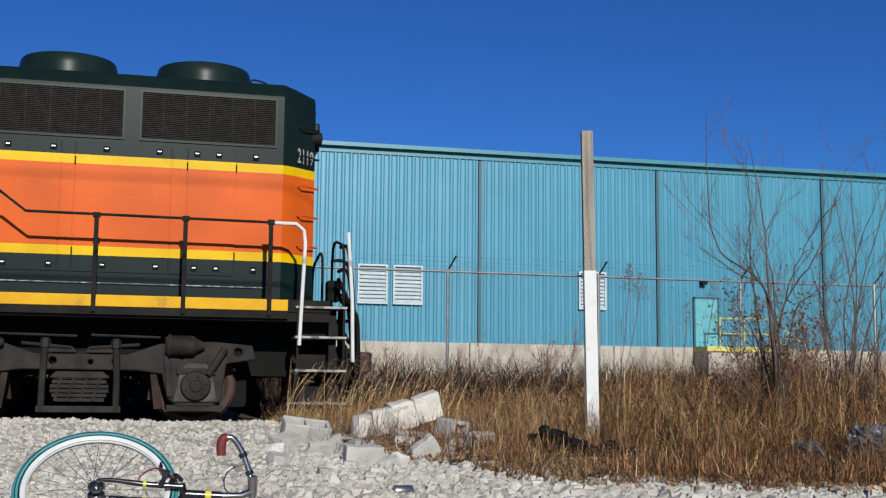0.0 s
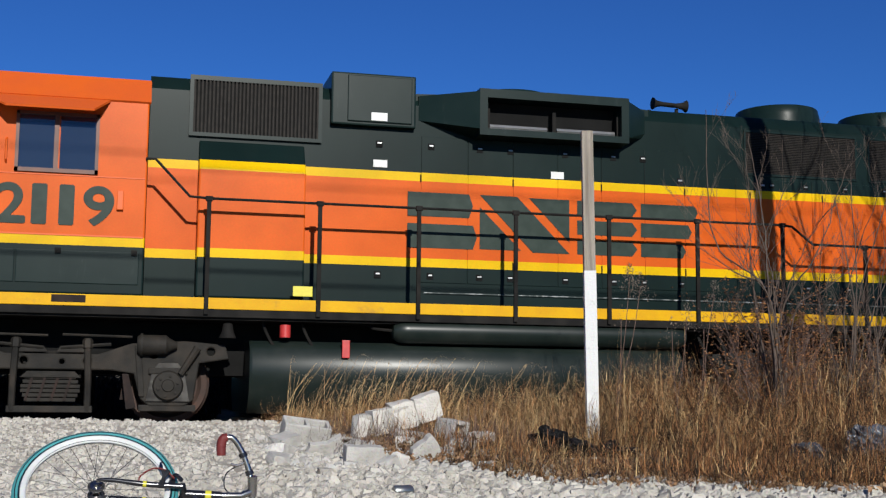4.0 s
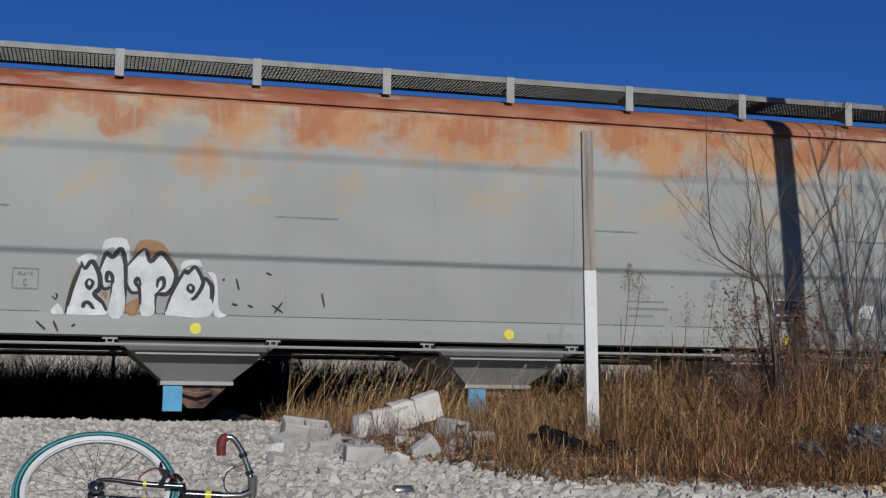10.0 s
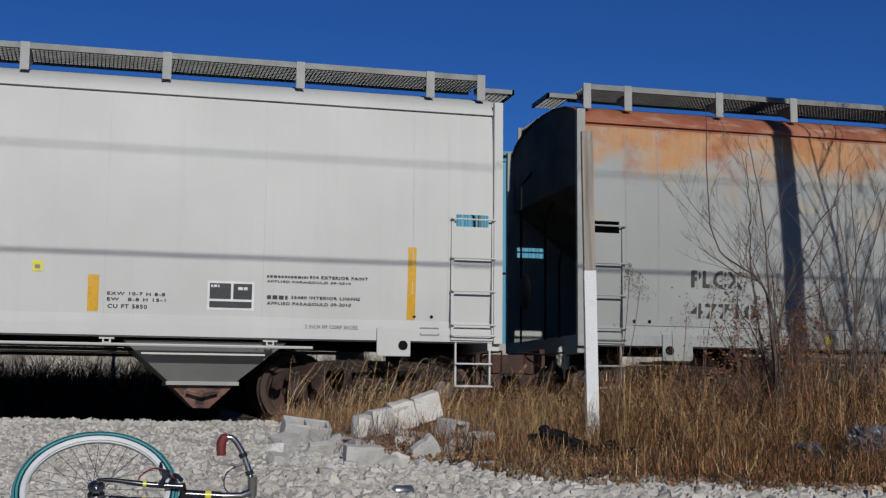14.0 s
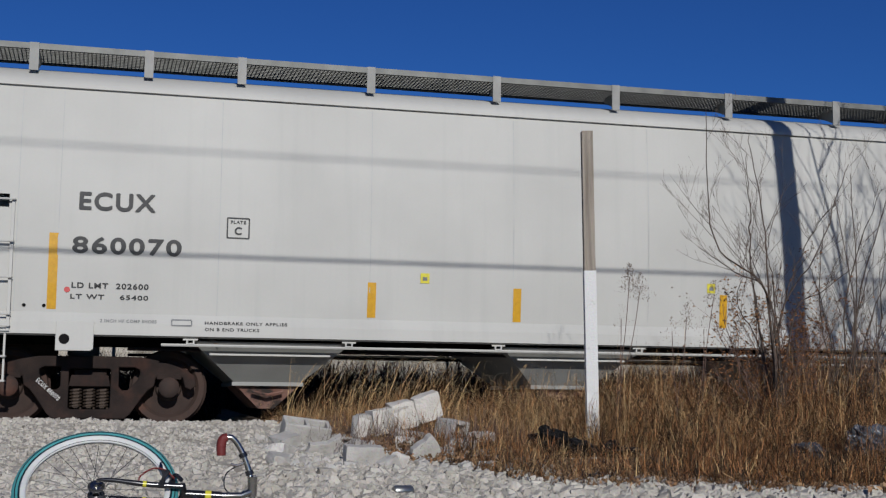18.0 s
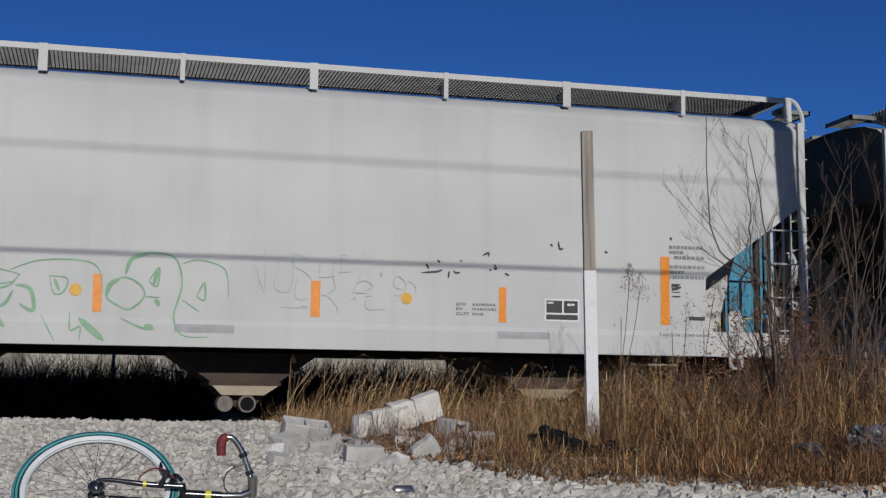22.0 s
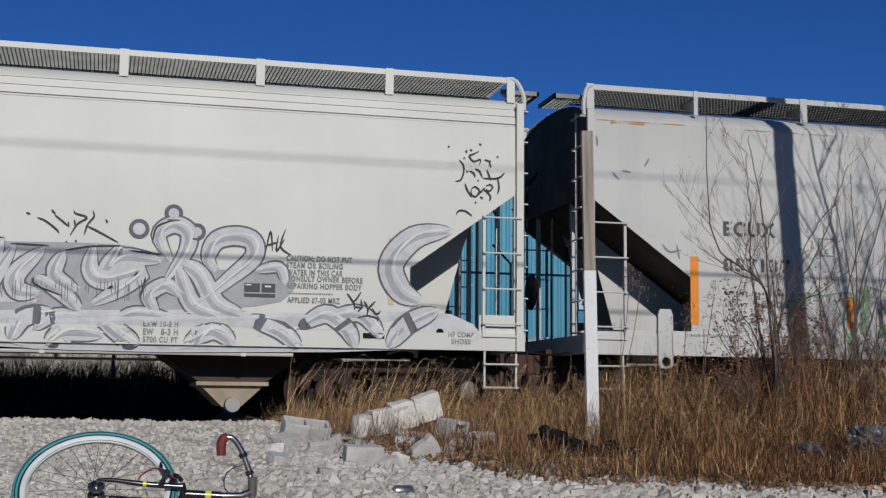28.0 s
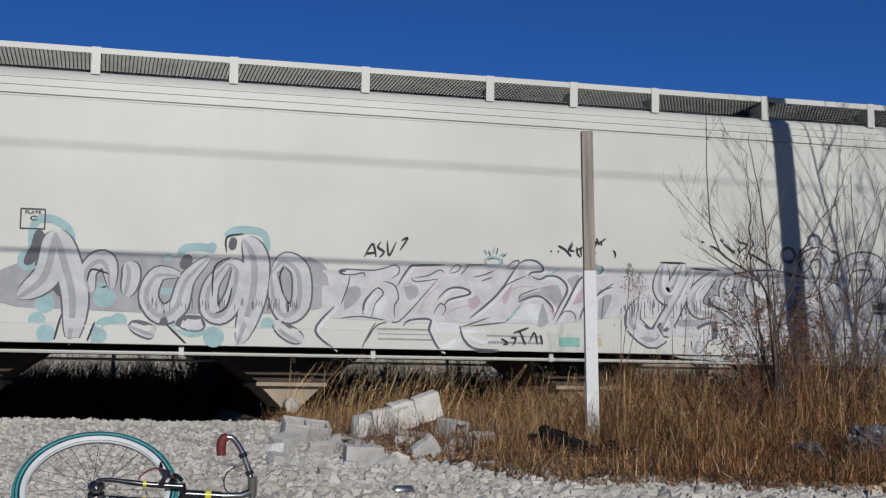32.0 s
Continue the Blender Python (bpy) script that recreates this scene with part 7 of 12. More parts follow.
# litter of fallen leaves and matted stems at the weeds' foot
M["leaf"] = mat("fallen_leaves", (0.26, 0.145, 0.075), (0.36, 0.235, 0.135), 5, 0.8, 0, 0, 9, 0.2, island=0.5)
g = Geo()
for i in range(9000):
    x = rv.uniform(1.1, 6.5)
    y = front_edge(x) + rv.gauss(0.15, 0.45) if rv.random() < 0.5 else rv.uniform(6.8, 13.5)
    if i % 5 == 0:              # drifted between the blocks
        y = rv.uniform(8.75, 11.0)
        x = y * rv.uniform(0.195, 0.295)
    if (y < front_edge(x) - 0.3 and i % 5) or y > 14:
        continue
    z = ground_z(x, y) + rv.uniform(0.0, 0.04)
    a, s, t = rv.uniform(0, 6.28), rv.uniform(0.008, 0.024), rv.uniform(-0.03, 0.03)
    c, sn = math.cos(a) * s, math.sin(a) * s
    g.add([(x - c, y - sn, z), (x - sn * 0.5, y + c * 0.5, z + t + 0.01), (x + c, y + sn, z + abs(t)), (x + sn * 0.5, y - c * 0.5, z - t * 0.3 + 0.012)], [(0, 1, 2, 3)])
tagged(part("fallen_leaves", g, M["leaf"], smooth=0, fix=False), "brown fallen leaves matted on the gravel edge", "leaves", kind="stuff")

# plumed reeds at the edge of the weeds
M["plume"] = mat("pale_seed_plume", (0.55, 0.45, 0.30), (0.42, 0.33, 0.21), 9, 0.9, 0, 0, 30, 0.2, island=0.3)
reeds = empty("plumed_reeds", "pale plumed reed stems at the edge of the weeds", "reeds")
gs, gp = Geo(), Geo()
for i in range(230):
    x = rv.uniform(1.45, 2.9) if i < 90 else rv.uniform(2.6, 8.6)
    y = rv.uniform(11.2, 13.4) if i < 140 else rv.uniform(9.0, 13.2)
    z = ground_z(x, y)
    h = rv.uniform(0.35, 0.72)
    a = rv.uniform(-0.3, 0.9)
    tip = (x + 0.45 * h * (0.3 + a), y + rv.uniform(-0.1, 0.1), z + h)
    q = curve_pts([(x, y, z), (x + 0.12 * h * (0.3 + a), y, z + h * 0.5), tip], 4)
    gs.tube(q, 0.0013, 3, False)
    for k in range(26):          # the plume nods over to the side
        t = k / 26
        bx, by, bz = tip[0] + 0.20 * t * (0.35 + a), tip[1], tip[2] + 0.07 * t - 0.13 * t * t
        blade(gp, bx + rv.gauss(0, 0.007), by + rv.gauss(0, 0.008), bz, rv.uniform(0.02, 0.055), rv.uniform(0.6, 2.3), rv.uniform(-0.8, 0.8), 0.0019, 2, 0.6)
part("stem_mass", gs, M["grass"], reeds, smooth=0, fix=False)["kind"] = "stuff"
part("plume_mass", gp, M["plume"], reeds, smooth=0, fix=False)["kind"] = "stuff"


# bare shrubs
def shrub(name, label, base, stems, twig_levels, seed, m, r0=0.016, spread=0.6, twigs=7, category="shrub", buds=0, wig=0.13):
    r = random.Random(seed)
    th = empty(name, label, category)
    small = Geo()
    bud = Geo()

    def grow(g, p, d, length, rad, level):
        pts, rr = [p], [rad]
        q = Vector(p)
        dd = Vector(d)
        nseg = 7 if level == 0 else 5
        for i in range(nseg):
            dd = (dd + Vector((r.uniform(-1, 1), r.uniform(-1, 1), r.uniform(-0.4, 0.8))) * wig).normalized()
            q = q + dd * (length / nseg)
            pts.append(q.copy())
            rr.append(rad * (1 - 0.75 * (i + 1) / nseg))
        g.tube(pts, rr, 5 if level == 0 else 3, False)
        if buds and level >= 1:
            for i in range(buds):
                c = pts[r.randint(2, nseg)] + Vector((r.gauss(0, 0.02), r.gauss(0, 0.02), r.gauss(0, 0.02)))
                s = r.uniform(0.008, 0.018)
                bud.add([c + Vector((s, 0, 0)), c + Vector((-s * 0.6, s, 0)), c + Vector((-s * 0.6, -s, 0.3 * s)), c + Vector((0, 0, s))], [(0, 1, 3), (1, 2, 3), (2, 0, 3)])
        if level < twig_levels:
            for i in range(twigs if level == 0 else max(2, twigs // 2)):
                k = r.randint(1, nseg - 1)
                sd = (Vector(dd) * 0.7 + Vector((r.uniform(-1, 1), r.uniform(-1, 1), r.uniform(0.1, 0.9))) * spread).normalized()
                grow(small, pts[k], sd, length * r.uniform(0.22, 0.48), rr[k] * 0.62, level + 1)

    for tip, rad in stems:
        g = Geo()
        d = Vector(tip) - Vector(base)
        b = Vector(base) + Vector((r.uniform(-0.12, 0.12), r.uniform(-0.12, 0.12), 0))
        grow(g, b, d.normalized(), d.length * 1.02, rad, 0)
        part("stem", g, M[m], th, smooth=60, fix=False)
    part("twig_mass", small, M[m], th, smooth=0, fix=False)["kind"] = "stuff"
    if buds:
        part("seed_head_mass", bud, M["grassred"], th, smooth=0, fix=False)["kind"] = "stuff"
    return th


M["bark"] = mat("grey_brown_bark", (0.130, 0.096, 0.076), (0.080, 0.058, 0.046), 14, 0.9, 0, 0.3)
M["barkred"] = mat("reddish_twig_bark", (0.20, 0.125, 0.095), (0.13, 0.08, 0.062), 14, 0.9)


def branching_shrub(name, label, base, limbs, seed, m, forks=7):
    """A leafless shrub: limbs that bend through given heights, with forked side twigs that follow their limb upwards."""
    r = random.Random(seed)
    th = empty(name, label, "shrub")
    small = Geo()

    def twig(p, d, length, rad, level):
        pts, rr, q, dd = [p], [rad], Vector(p), Vector(d)
        for i in range(4):
            dd = (dd + Vector((r.uniform(-1, 1), r.uniform(-1, 1), r.uniform(-0.5, 0.9))) * 0.17).normalized()
            q = q + dd * (length / 4)
            pts.append(q.copy())
            rr.append(max(rad * (1 - 0.72 * (i + 1) / 4), 0.0011))
        small.tube(pts, rr, 3, False)
        if level:
            for k in range(r.choice((2, 3, 4))):
                i = r.randint(1, 3)
                side = Vector((r.uniform(-1, 1), r.uniform(-0.6, 0.6), r.uniform(-0.1, 0.9)))
                twig(pts[i], (dd + side * 0.75).normalized(), length * r.uniform(0.3, 0.6), rr[i] * 0.7, level - 1)

    for rad, *via in limbs:
        b = Vector(base) + Vector((r.uniform(-0.10, 0.10), r.uniform(-0.10, 0.10), 0))
        q = [Vector(p) for p in curve_pts([tuple(b)] + [(x, base[1] + r.uniform(-0.25, 0.25), z) for x, z in via], 7)]
        q = [p + Vector((r.uniform(-1, 1), r.uniform(-1, 1), 0)) * 0.012 for p in q]
        n = len(q)
        rr = [max(rad * (1 - 0.80 * i / n), 0.0018) for i in range(n)]
        g = Geo().tube(q, rr, 6, False)
        part("stem", g, M[m], th, smooth=60, fix=False)
        total = sum((q[i + 1] - q[i]).length for i in range(n - 1))
        for k in range(forks):
            i = int(n * (0.28 + 0.66 * (k + r.random()) / forks))
            i = min(max(i, 1), n - 2)
            d = (q[i + 1] - q[i - 1]).normalized()
            side = Vector((r.choice((-1, 1)) * r.uniform(0.4, 1.0), r.uniform(-0.5, 0.5), r.uniform(0.0, 0.6)))
            twig(q[i], (d + side * 0.8).normalized(), total * r.uniform(0.10, 0.24), rr[i] * 0.6, 2)
    part("twig_mass", small, M[m], th, smooth=0, fix=False)["kind"] = "stuff"
    return th


branching_shrub("bare_shrub", "leafless grey-brown multi-stemmed shrub in the weeds", (6.10, 11.0, -0.02),
                [(0.014, (5.91, 1.38), (5.56, 1.93), (5.41, 3.20)), (0.012, (5.94, 1.30), (5.66, 1.60), (5.30, 1.84)), (0.012, (5.97, 1.50), (5.99, 2.28), (5.90, 3.0)), (0.010, (5.94, 1.60), (5.87, 2.20), (5.74, 2.75)), (0.009, (6.05, 1.40), (6.12, 1.90), (6.26, 2.50)),
                 (0.012, (6.22, 1.18), (6.49, 1.84), (6.85, 2.70)), (0.010, (6.25, 1.12), (6.55, 1.90), (6.70, 2.30)), (0.010, (6.31, 1.18), (6.60, 1.45), (6.98, 1.75)), (0.007, (6.02, 1.28), (5.76, 1.72), (5.46, 2.25)), (0.007, (5.96, 1.18), (5.70, 1.62), (5.34, 2.15)), (0.008, (6.0, 0.9), (5.8, 1.3), (5.72, 1.7))], 41, "bark")
branching_shrub("bare_shrub", "leafless grey-brown shrub with wide-flung thin stems", (6.98, 11.2, -0.02),
                [(0.011, (6.95, 1.2), (6.90, 2.45)), (0.011, (7.05, 1.3), (7.12, 2.70)), (0.010, (7.15, 1.4), (7.32, 2.50)), (0.011, (7.2, 1.3), (7.52, 2.75)), (0.008, (6.8, 1.0), (6.55, 1.70)), (0.010, (7.3, 1.2), (7.68, 2.10)), (0.009, (6.85, 1.2), (6.72, 2.12)), (0.009, (7.15, 1.0), (7.35, 1.85)), (0.009, (7.4, 0.9), (7.8, 1.5)), (0.007, (6.9, 0.8), (6.6, 1.25))], 57, "bark")
shrub("leafless_brush", "dense reddish leafless brush under the shrub", (6.15, 11.2, 0.02),
      [((6.15 + 0.55 * math.cos(a), 11.2 + 0.4 * math.sin(a), 1.05 + 0.35 * math.cos(3 * a)), 0.009) for a in [k * 0.2 for k in range(31)]], 2, 17, "barkred", spread=0.7, twigs=9, buds=2, wig=0.28)
shrub("leafless_brush", "dense reddish leafless brush under the shrub", (6.95, 11.3, 0.02),
      [((6.95 + 0.8 * math.cos(a), 11.3 + 0.4 * math.sin(a), 0.85 + 0.2 * math.cos(3 * a)), 0.008) for a in [k * 0.45 for k in range(14)]], 2, 18, "barkred", spread=0.9, twigs=9, buds=1, wig=0.28)
shrub("leaning_saplings", "thin pale saplings leaning at the edge of the weeds", (6.75, 10.6, 0.0),
      [((7.35, 10.4, 1.9), 0.010), ((7.15, 10.7, 1.5), 0.009), ((7.6, 10.6, 1.3), 0.009), ((6.9, 10.5, 1.2), 0.008)], 2, 77, "bark", spread=0.7, twigs=6, category="sapling", wig=0.2)


def dry_weed(base, tips, seed):
    """Thin dead stalks, each with a compact feathery seed head."""
    r = random.Random(seed)
    th = empty("dry_weed", "dry weed stalks with compact brown seed heads", "weed")
    head = Geo()
    for tip, top in tips:
        q = curve_pts([base, ((base[0] * 2 + tip[0]) / 3 + r.uniform(-0.05, 0.05), base[1], (base[2] * 2 + tip[2]) / 3), ((base[0] + tip[0] * 2) / 3, base[1], (base[2] + tip[2] * 2) / 3), tip], 4)
        part("stalk", Geo().tube(q, 0.0032, 4, False), M["barkred"], th, smooth=0, fix=False)
        for k in range(top):
            t = r.random()
            w = 0.085 * (1.15 - t)
            c = (tip[0] + r.gauss(0, w * 0.7), tip[1] + r.gauss(0, w * 0.7), tip[2] - 0.12 + 0.24 * t)
            blade(head, *c, r.uniform(0.012, 0.03), r.uniform(0.2, 1.6), r.uniform(0, 6.28), r.uniform(0.002, 0.004), 2, 0.4)
    part("seed_head_mass", head, M["plumegrey"], th, smooth=0, fix=False)["kind"] = "stuff"


M["plumegrey"] = mat("dusty_brown_plume", (0.30, 0.235, 0.19), (0.21, 0.155, 0.12), 9, 0.9, 0, 0, 30, 0.2, island=0.4)
dry_weed((4.02, 10.0, ground_z(4.02, 10.0) - 0.02), [((4.16, 10.0, 1.40), 420), ((4.26, 10.0, 1.33), 300), ((4.10, 10.05, 1.05), 60)], 3)
dry_weed((4.58, 10.0, ground_z(4.58, 10.0) - 0.02), [((4.69, 10.0, 1.08), 200), ((4.55, 10.0, 0.95), 70)], 4)
dry_weed((4.72, 10.0, ground_z(4.72, 10.0) - 0.02), [((4.955, 10.0, 1.28), 260), ((4.9, 10.1, 0.98), 60)], 6)
g = Geo()
for i in range(620):           # thin dead vines over the rubble
    x, y = rv.uniform(1.5, 3.1), rv.uniform(9.0, 10.9)
    z = ground_z(x, y) + rv.uniform(0.0, 0.12)
    blade(g, x, y, z, rv.uniform(0.12, 0.38), rv.uniform(0.2, 1.3), sideways(), rv.uniform(0.0015, 0.003), 5, rv.uniform(-0.3, 0.5), rv.uniform(-0.6, 0.6))
tagged(part("dead_vines", g, M["barkred"], smooth=0, fix=False), "thin dead vines and twigs over the rubble", "vines", kind="stuff")
# dense dead bush before the fence
bush = empty("dense_bush", "dense dark-brown bush grown against the fence", "bush")
gb, gl = Geo(), Geo()
for i in range(80):
    x, y = 2.0 + rv.gauss(0, 0.25), 23.7 + rv.gauss(0, 0.15)
    tx = rv.uniform(-1.1, 1.1)
    tz = 3.2 * (1 - 0.36 * abs(tx)) * rv.uniform(0.4, 1.0)
    q = curve_pts([(x, y, ground_z(x, y)), (x + tx * 0.45, y, tz * 0.5), (2.0 + tx, y + rv.gauss(0, 0.25), tz + 0.1)], 4)
    gb.tube(q, 0.010, 3, False)
    for p in q[2:]:
        for j in range(60):
            blade(gl, p[0] + rv.gauss(0, 0.11), p[1] + rv.gauss(0, 0.12), p[2] + rv.gauss(0, 0.12), rv.uniform(0.05, 0.15), rv.uniform(0.2, 1.8), rv.uniform(0, 6.28), rv.uniform(0.009, 0.020), 2, 0.5)
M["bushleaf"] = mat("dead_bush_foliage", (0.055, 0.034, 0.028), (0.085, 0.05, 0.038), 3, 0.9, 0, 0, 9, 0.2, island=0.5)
part("stem_mass", gb, M["barkred"], bush, smooth=0, fix=False)["kind"] = "stuff"
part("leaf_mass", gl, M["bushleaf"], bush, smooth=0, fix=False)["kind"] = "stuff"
# brush along the fence behind the track
for i in range(15):
    x = -3.4 + i * 1.55 + rv.uniform(-0.4, 0.4)
    if 1.0 < x < 3.4:
        hh = 1.9
    else:
        hh = rv.uniform(0.9, 1.5) + (0.5 if 6.5 < x < 8.6 else 0)
    y = 22.2 + rv.uniform(-0.4, 0.5)
    z = ground_z(x, y) - 0.05
    shrub("fence_brush", "dark leafless brush grown along the fence" if hh < 2 else "tall dark leafless bush at the fence", (x, y, z), [((x + rv.uniform(-0.7, 0.7), y + rv.uniform(-0.4, 0.4), z + hh * rv.uniform(0.6, 1.05)), 0.016) for k in range(8 if hh < 2 else 13)], 2, 100 + i, "barkred", spread=0.8, twigs=9 if hh < 2 else 11, buds=2)
g = Geo()
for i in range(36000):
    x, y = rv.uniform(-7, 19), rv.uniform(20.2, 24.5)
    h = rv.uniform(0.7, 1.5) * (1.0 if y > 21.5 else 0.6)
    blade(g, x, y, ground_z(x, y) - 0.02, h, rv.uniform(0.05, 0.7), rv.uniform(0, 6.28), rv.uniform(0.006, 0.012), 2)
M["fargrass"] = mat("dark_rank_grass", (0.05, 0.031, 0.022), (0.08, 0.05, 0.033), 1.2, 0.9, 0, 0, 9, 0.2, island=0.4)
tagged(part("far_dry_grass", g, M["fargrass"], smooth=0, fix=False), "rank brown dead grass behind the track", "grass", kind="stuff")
# bare tree beside the lane, out of sight, whose shadow falls on the cars
shrub("bare_tree", "leafless young tree beside the lane", (10.8, 10.0, -0.2), [((10.2, 10.0, 6.5), 0.045), ((11.0, 10.3, 7.1), 0.05), ((11.8, 9.8, 6.3), 0.045), ((9.8, 9.8, 5.1), 0.04), ((10.6, 10.2, 5.9), 0.04), ((12.4, 10.1, 5.2), 0.035), ((10.05, 10.2, 4.3), 0.03), ((11.2, 10.0, 4.9), 0.035), ((10.4, 9.7, 5.2), 0.03)], 2, 9, "bark", spread=0.8, twigs=13, category="tree", wig=0.17)
shrub("bare_tree", "leafless young tree beside the lane", (11.2, 9.2, -0.2), [((10.4, 9.2, 7.1), 0.05), ((11.2, 9.1, 7.5), 0.055), ((10.0, 9.3, 5.9), 0.04), ((10.7, 9.0, 6.4), 0.04), ((11.8, 9.2, 6.5), 0.04), ((10.2, 9.4, 4.9), 0.035)], 2, 23, "bark", spread=0.9, twigs=14, category="tree", wig=0.2)


# ---------- bicycle lying on its side ----------
M["teal"] = mat("teal_tyre_rubber", (0.07, 0.34, 0.36), (0.06, 0.28, 0.30), 12, 0.7)
M["tyrewhite"] = mat("white_sidewall_rubber", (0.75, 0.77, 0.76), (0.66, 0.68, 0.67), 10, 0.6)
M["rimdark"] = mat("dark_blue_rim", (0.015, 0.03, 0.04), (0.02, 0.04, 0.05), 10, 0.35, 0.3)
M["chrome"] = mat("polished_alloy", (0.66, 0.63, 0.59), (0.5, 0.48, 0.45), 10, 0.27, 1.0)
M["spoke"] = mat("dark_steel_spoke", (0.10, 0.10, 0.10), (0.06, 0.06, 0.06), 10, 0.4, 0.5)
M["frameblack"] = mat("black_frame_enamel", (0.012, 0.012, 0.016), (0.02, 0.02, 0.024), 6, 0.2, 0, 0, 60, 0.7)
M["frameyellow"] = mat("yellow_frame_band", (0.75, 0.68, 0.06), (0.65, 0.58, 0.05), 10, 0.35)
M["oxblood"] = mat("oxblood_grip", (0.13, 0.014, 0.014), (0.18, 0.022, 0.02), 14, 0.65, 0, 0.3)
bike = empty("bicycle", "black road bicycle with teal and white tyres lying on gravel", "bicycle", m=pose(-0.12, 5.5, -0.048, -46, 0, 0))


M["chromedark"] = mat("smoked_alloy", (0.16, 0.155, 0.15), (0.07, 0.07, 0.07), 20, 0.4, 0.8)


def torus(g, R, r, a0=0.0, a1=6.2832, n=56, k=10, squash=1.0):
    rings = []
    for j in range(n + 1):
        a = 2 * math.pi * j / n
        rings.append([((R + r * math.cos(a0 + (a1 - a0) * i / (k - 1))) * math.cos(a), squash * r * math.sin(a0 + (a1 - a0) * i / (k - 1)), (R + r * math.cos(a0 + (a1 - a0) * i / (k - 1))) * math.sin(a)) for i in range(k)])
    g.sheet(rings)
    return g


def bike_wheel(parent, c, name):
    """Wheel in the x-z plane about c, axle along y."""
    w = part(name, torus(Geo(), 0.322, 0.0175), M["teal"], parent, "teal tyre tread", fix=False)
    w.matrix_local = Matrix.Translation(c)
    for s in (-1, 1):
        part("sidewall", Geo().sheet([[(R * math.cos(a * 0.1122), s * yy, R * math.sin(a * 0.1122)) for R, yy in ((0.305, 0.0165), (0.301, 0.0190), (0.292, 0.0175), (0.284, 0.012))] for a in range(57)]), M["tyrewhite"], w, "white sidewall", fix=False)
    part("tyre_bead", torus(Geo(), 0.309, 0.0125, k=8, squash=1.4), M["rimdark"], w, fix=False)
    part("rim", torus(Geo(), 0.286, 0.005, k=8, squash=1.3), M["tyrewhite"], w, fix=False)
    for s in (-1, 1):
        ring = part("tread_line", torus(Geo(), 0.3245, 0.0024, n=48, k=6), M["rimdark"], w, "dark line along the tread", fix=False)
        ring.matrix_local = pose(0, s * 0.0165, 0)
    part("hub_flange", Geo().lathe([(0.0, -0.030), (0.033, -0.030), (0.036, -0.027), (0.033, -0.024), (0.018, -0.015), (0.018, 0.015), (0.033, 0.024), (0.036, 0.027), (0.033, 0.030), (0.0, 0.030)], (0, 0, 0), "y", 20), M["chromedark"], w, "drilled dark hub flange")
    hub = part("hub", Geo().lathe([(0.0, -0.05), (0.012, -0.05), (0.012, -0.036), (0.026, -0.034), (0.026, -0.028), (0.013, -0.022), (0.013, 0.022), (0.026, 0.028), (0.026, 0.034), (0.012, 0.036), (0.012, 0.05), (0.0, 0.05)], (0, 0, 0), "y", 16), M["chrome"], w, "polished hub")
    for k in range(28):
        a = 2 * math.pi * k / 28
        s = 1 if k % 2 else -1
        b = a + (0.9 if (k // 2) % 2 else -0.9)
        part("spoke", Geo().tube([(0.024 * math.cos(b), s * 0.031, 0.024 * math.sin(b)), (0.275 * math.cos(a), 0, 0.275 * math.sin(a))], 0.0014, 4), M["spoke"], w)
    return w


fw = bike_wheel(bike, (0, 0, 0), "front_wheel")
for k in range(3):             # caliper arms, bolt and adjuster beside the fork
    part("caliper_arm", Geo().tube(curve_pts([(0.262 + 0.012 * k, -0.055, 0.075 - 0.02 * k), (0.272 + 0.012 * k, -0.062, 0.05), (0.276, -0.06, 0.02), (0.270 - 0.008 * k, -0.052, -0.03)], 4), 0.0075, 8), M["chromedark"], bike)
part("barrel_adjuster", Geo().lathe([(0.0, -0.02), (0.009, -0.018), (0.009, 0.0), (0.006, 0.004), (0.006, 0.016), (0.0, 0.018)], (0.262, -0.06, 0.085), "z", 12), M["chrome"], bike)
part("stem_bolt", Geo().lathe([(0.0, -0.012), (0.012, -0.01), (0.012, 0.01), (0.0, 0.012)], (0.655, -0.03, 0.04), "x", 6), M["chrome"], bike)
for s in (-1, 1):
    fk = part("fork_leg", Geo().tube(curve_pts([(0, s * 0.05, 0.012), (0.06, s * 0.055, 0.01), (0.20, s * 0.05, -0.01), (0.355, s * 0.045, -0.02)], 4), [0.008, 0.008, 0.009, 0.009, 0.010, 0.010, 0.011, 0.012, 0.012, 0.012, 0.013, 0.013, 0.013], 10), M["frameblack"], bike)
    part("fork_band", Geo().tube([(0.19, s * 0.0503, -0.0085), (0.205, s * 0.05, -0.0105)], 0.0135, 10), M["frameyellow"], fk)
part("fork_crown", Geo().tube([(0.35, -0.05, -0.02), (0.36, 0, -0.021), (0.35, 0.05, -0.02)], 0.017, 10), M["frameblack"], bike)
part("head_tube", Geo().tube([(0.36, 0, -0.021), (0.52, 0, -0.035)], 0.019, 12), M["frameblack"], bike)
part("head_badge_band", Geo().tube([(0.45, 0, -0.0289), (0.475, 0, -0.031)], 0.0205, 12), M["frameyellow"], bike)
cal = part("brake_caliper", Geo().tube(curve_pts([(0.35, -0.06, 0.0), (0.325, -0.06, 0.03), (0.31, -0.03, 0.04), (0.31, 0.02, 0.03), (0.325, 0.05, 0.0)], 4), 0.009, 8), M["frameblack"], bike)
part("brake_pad", Geo().box(0.295, 0.325, -0.04, -0.025, -0.02, 0.02), M["frameblack"], cal, bevel=0.004)
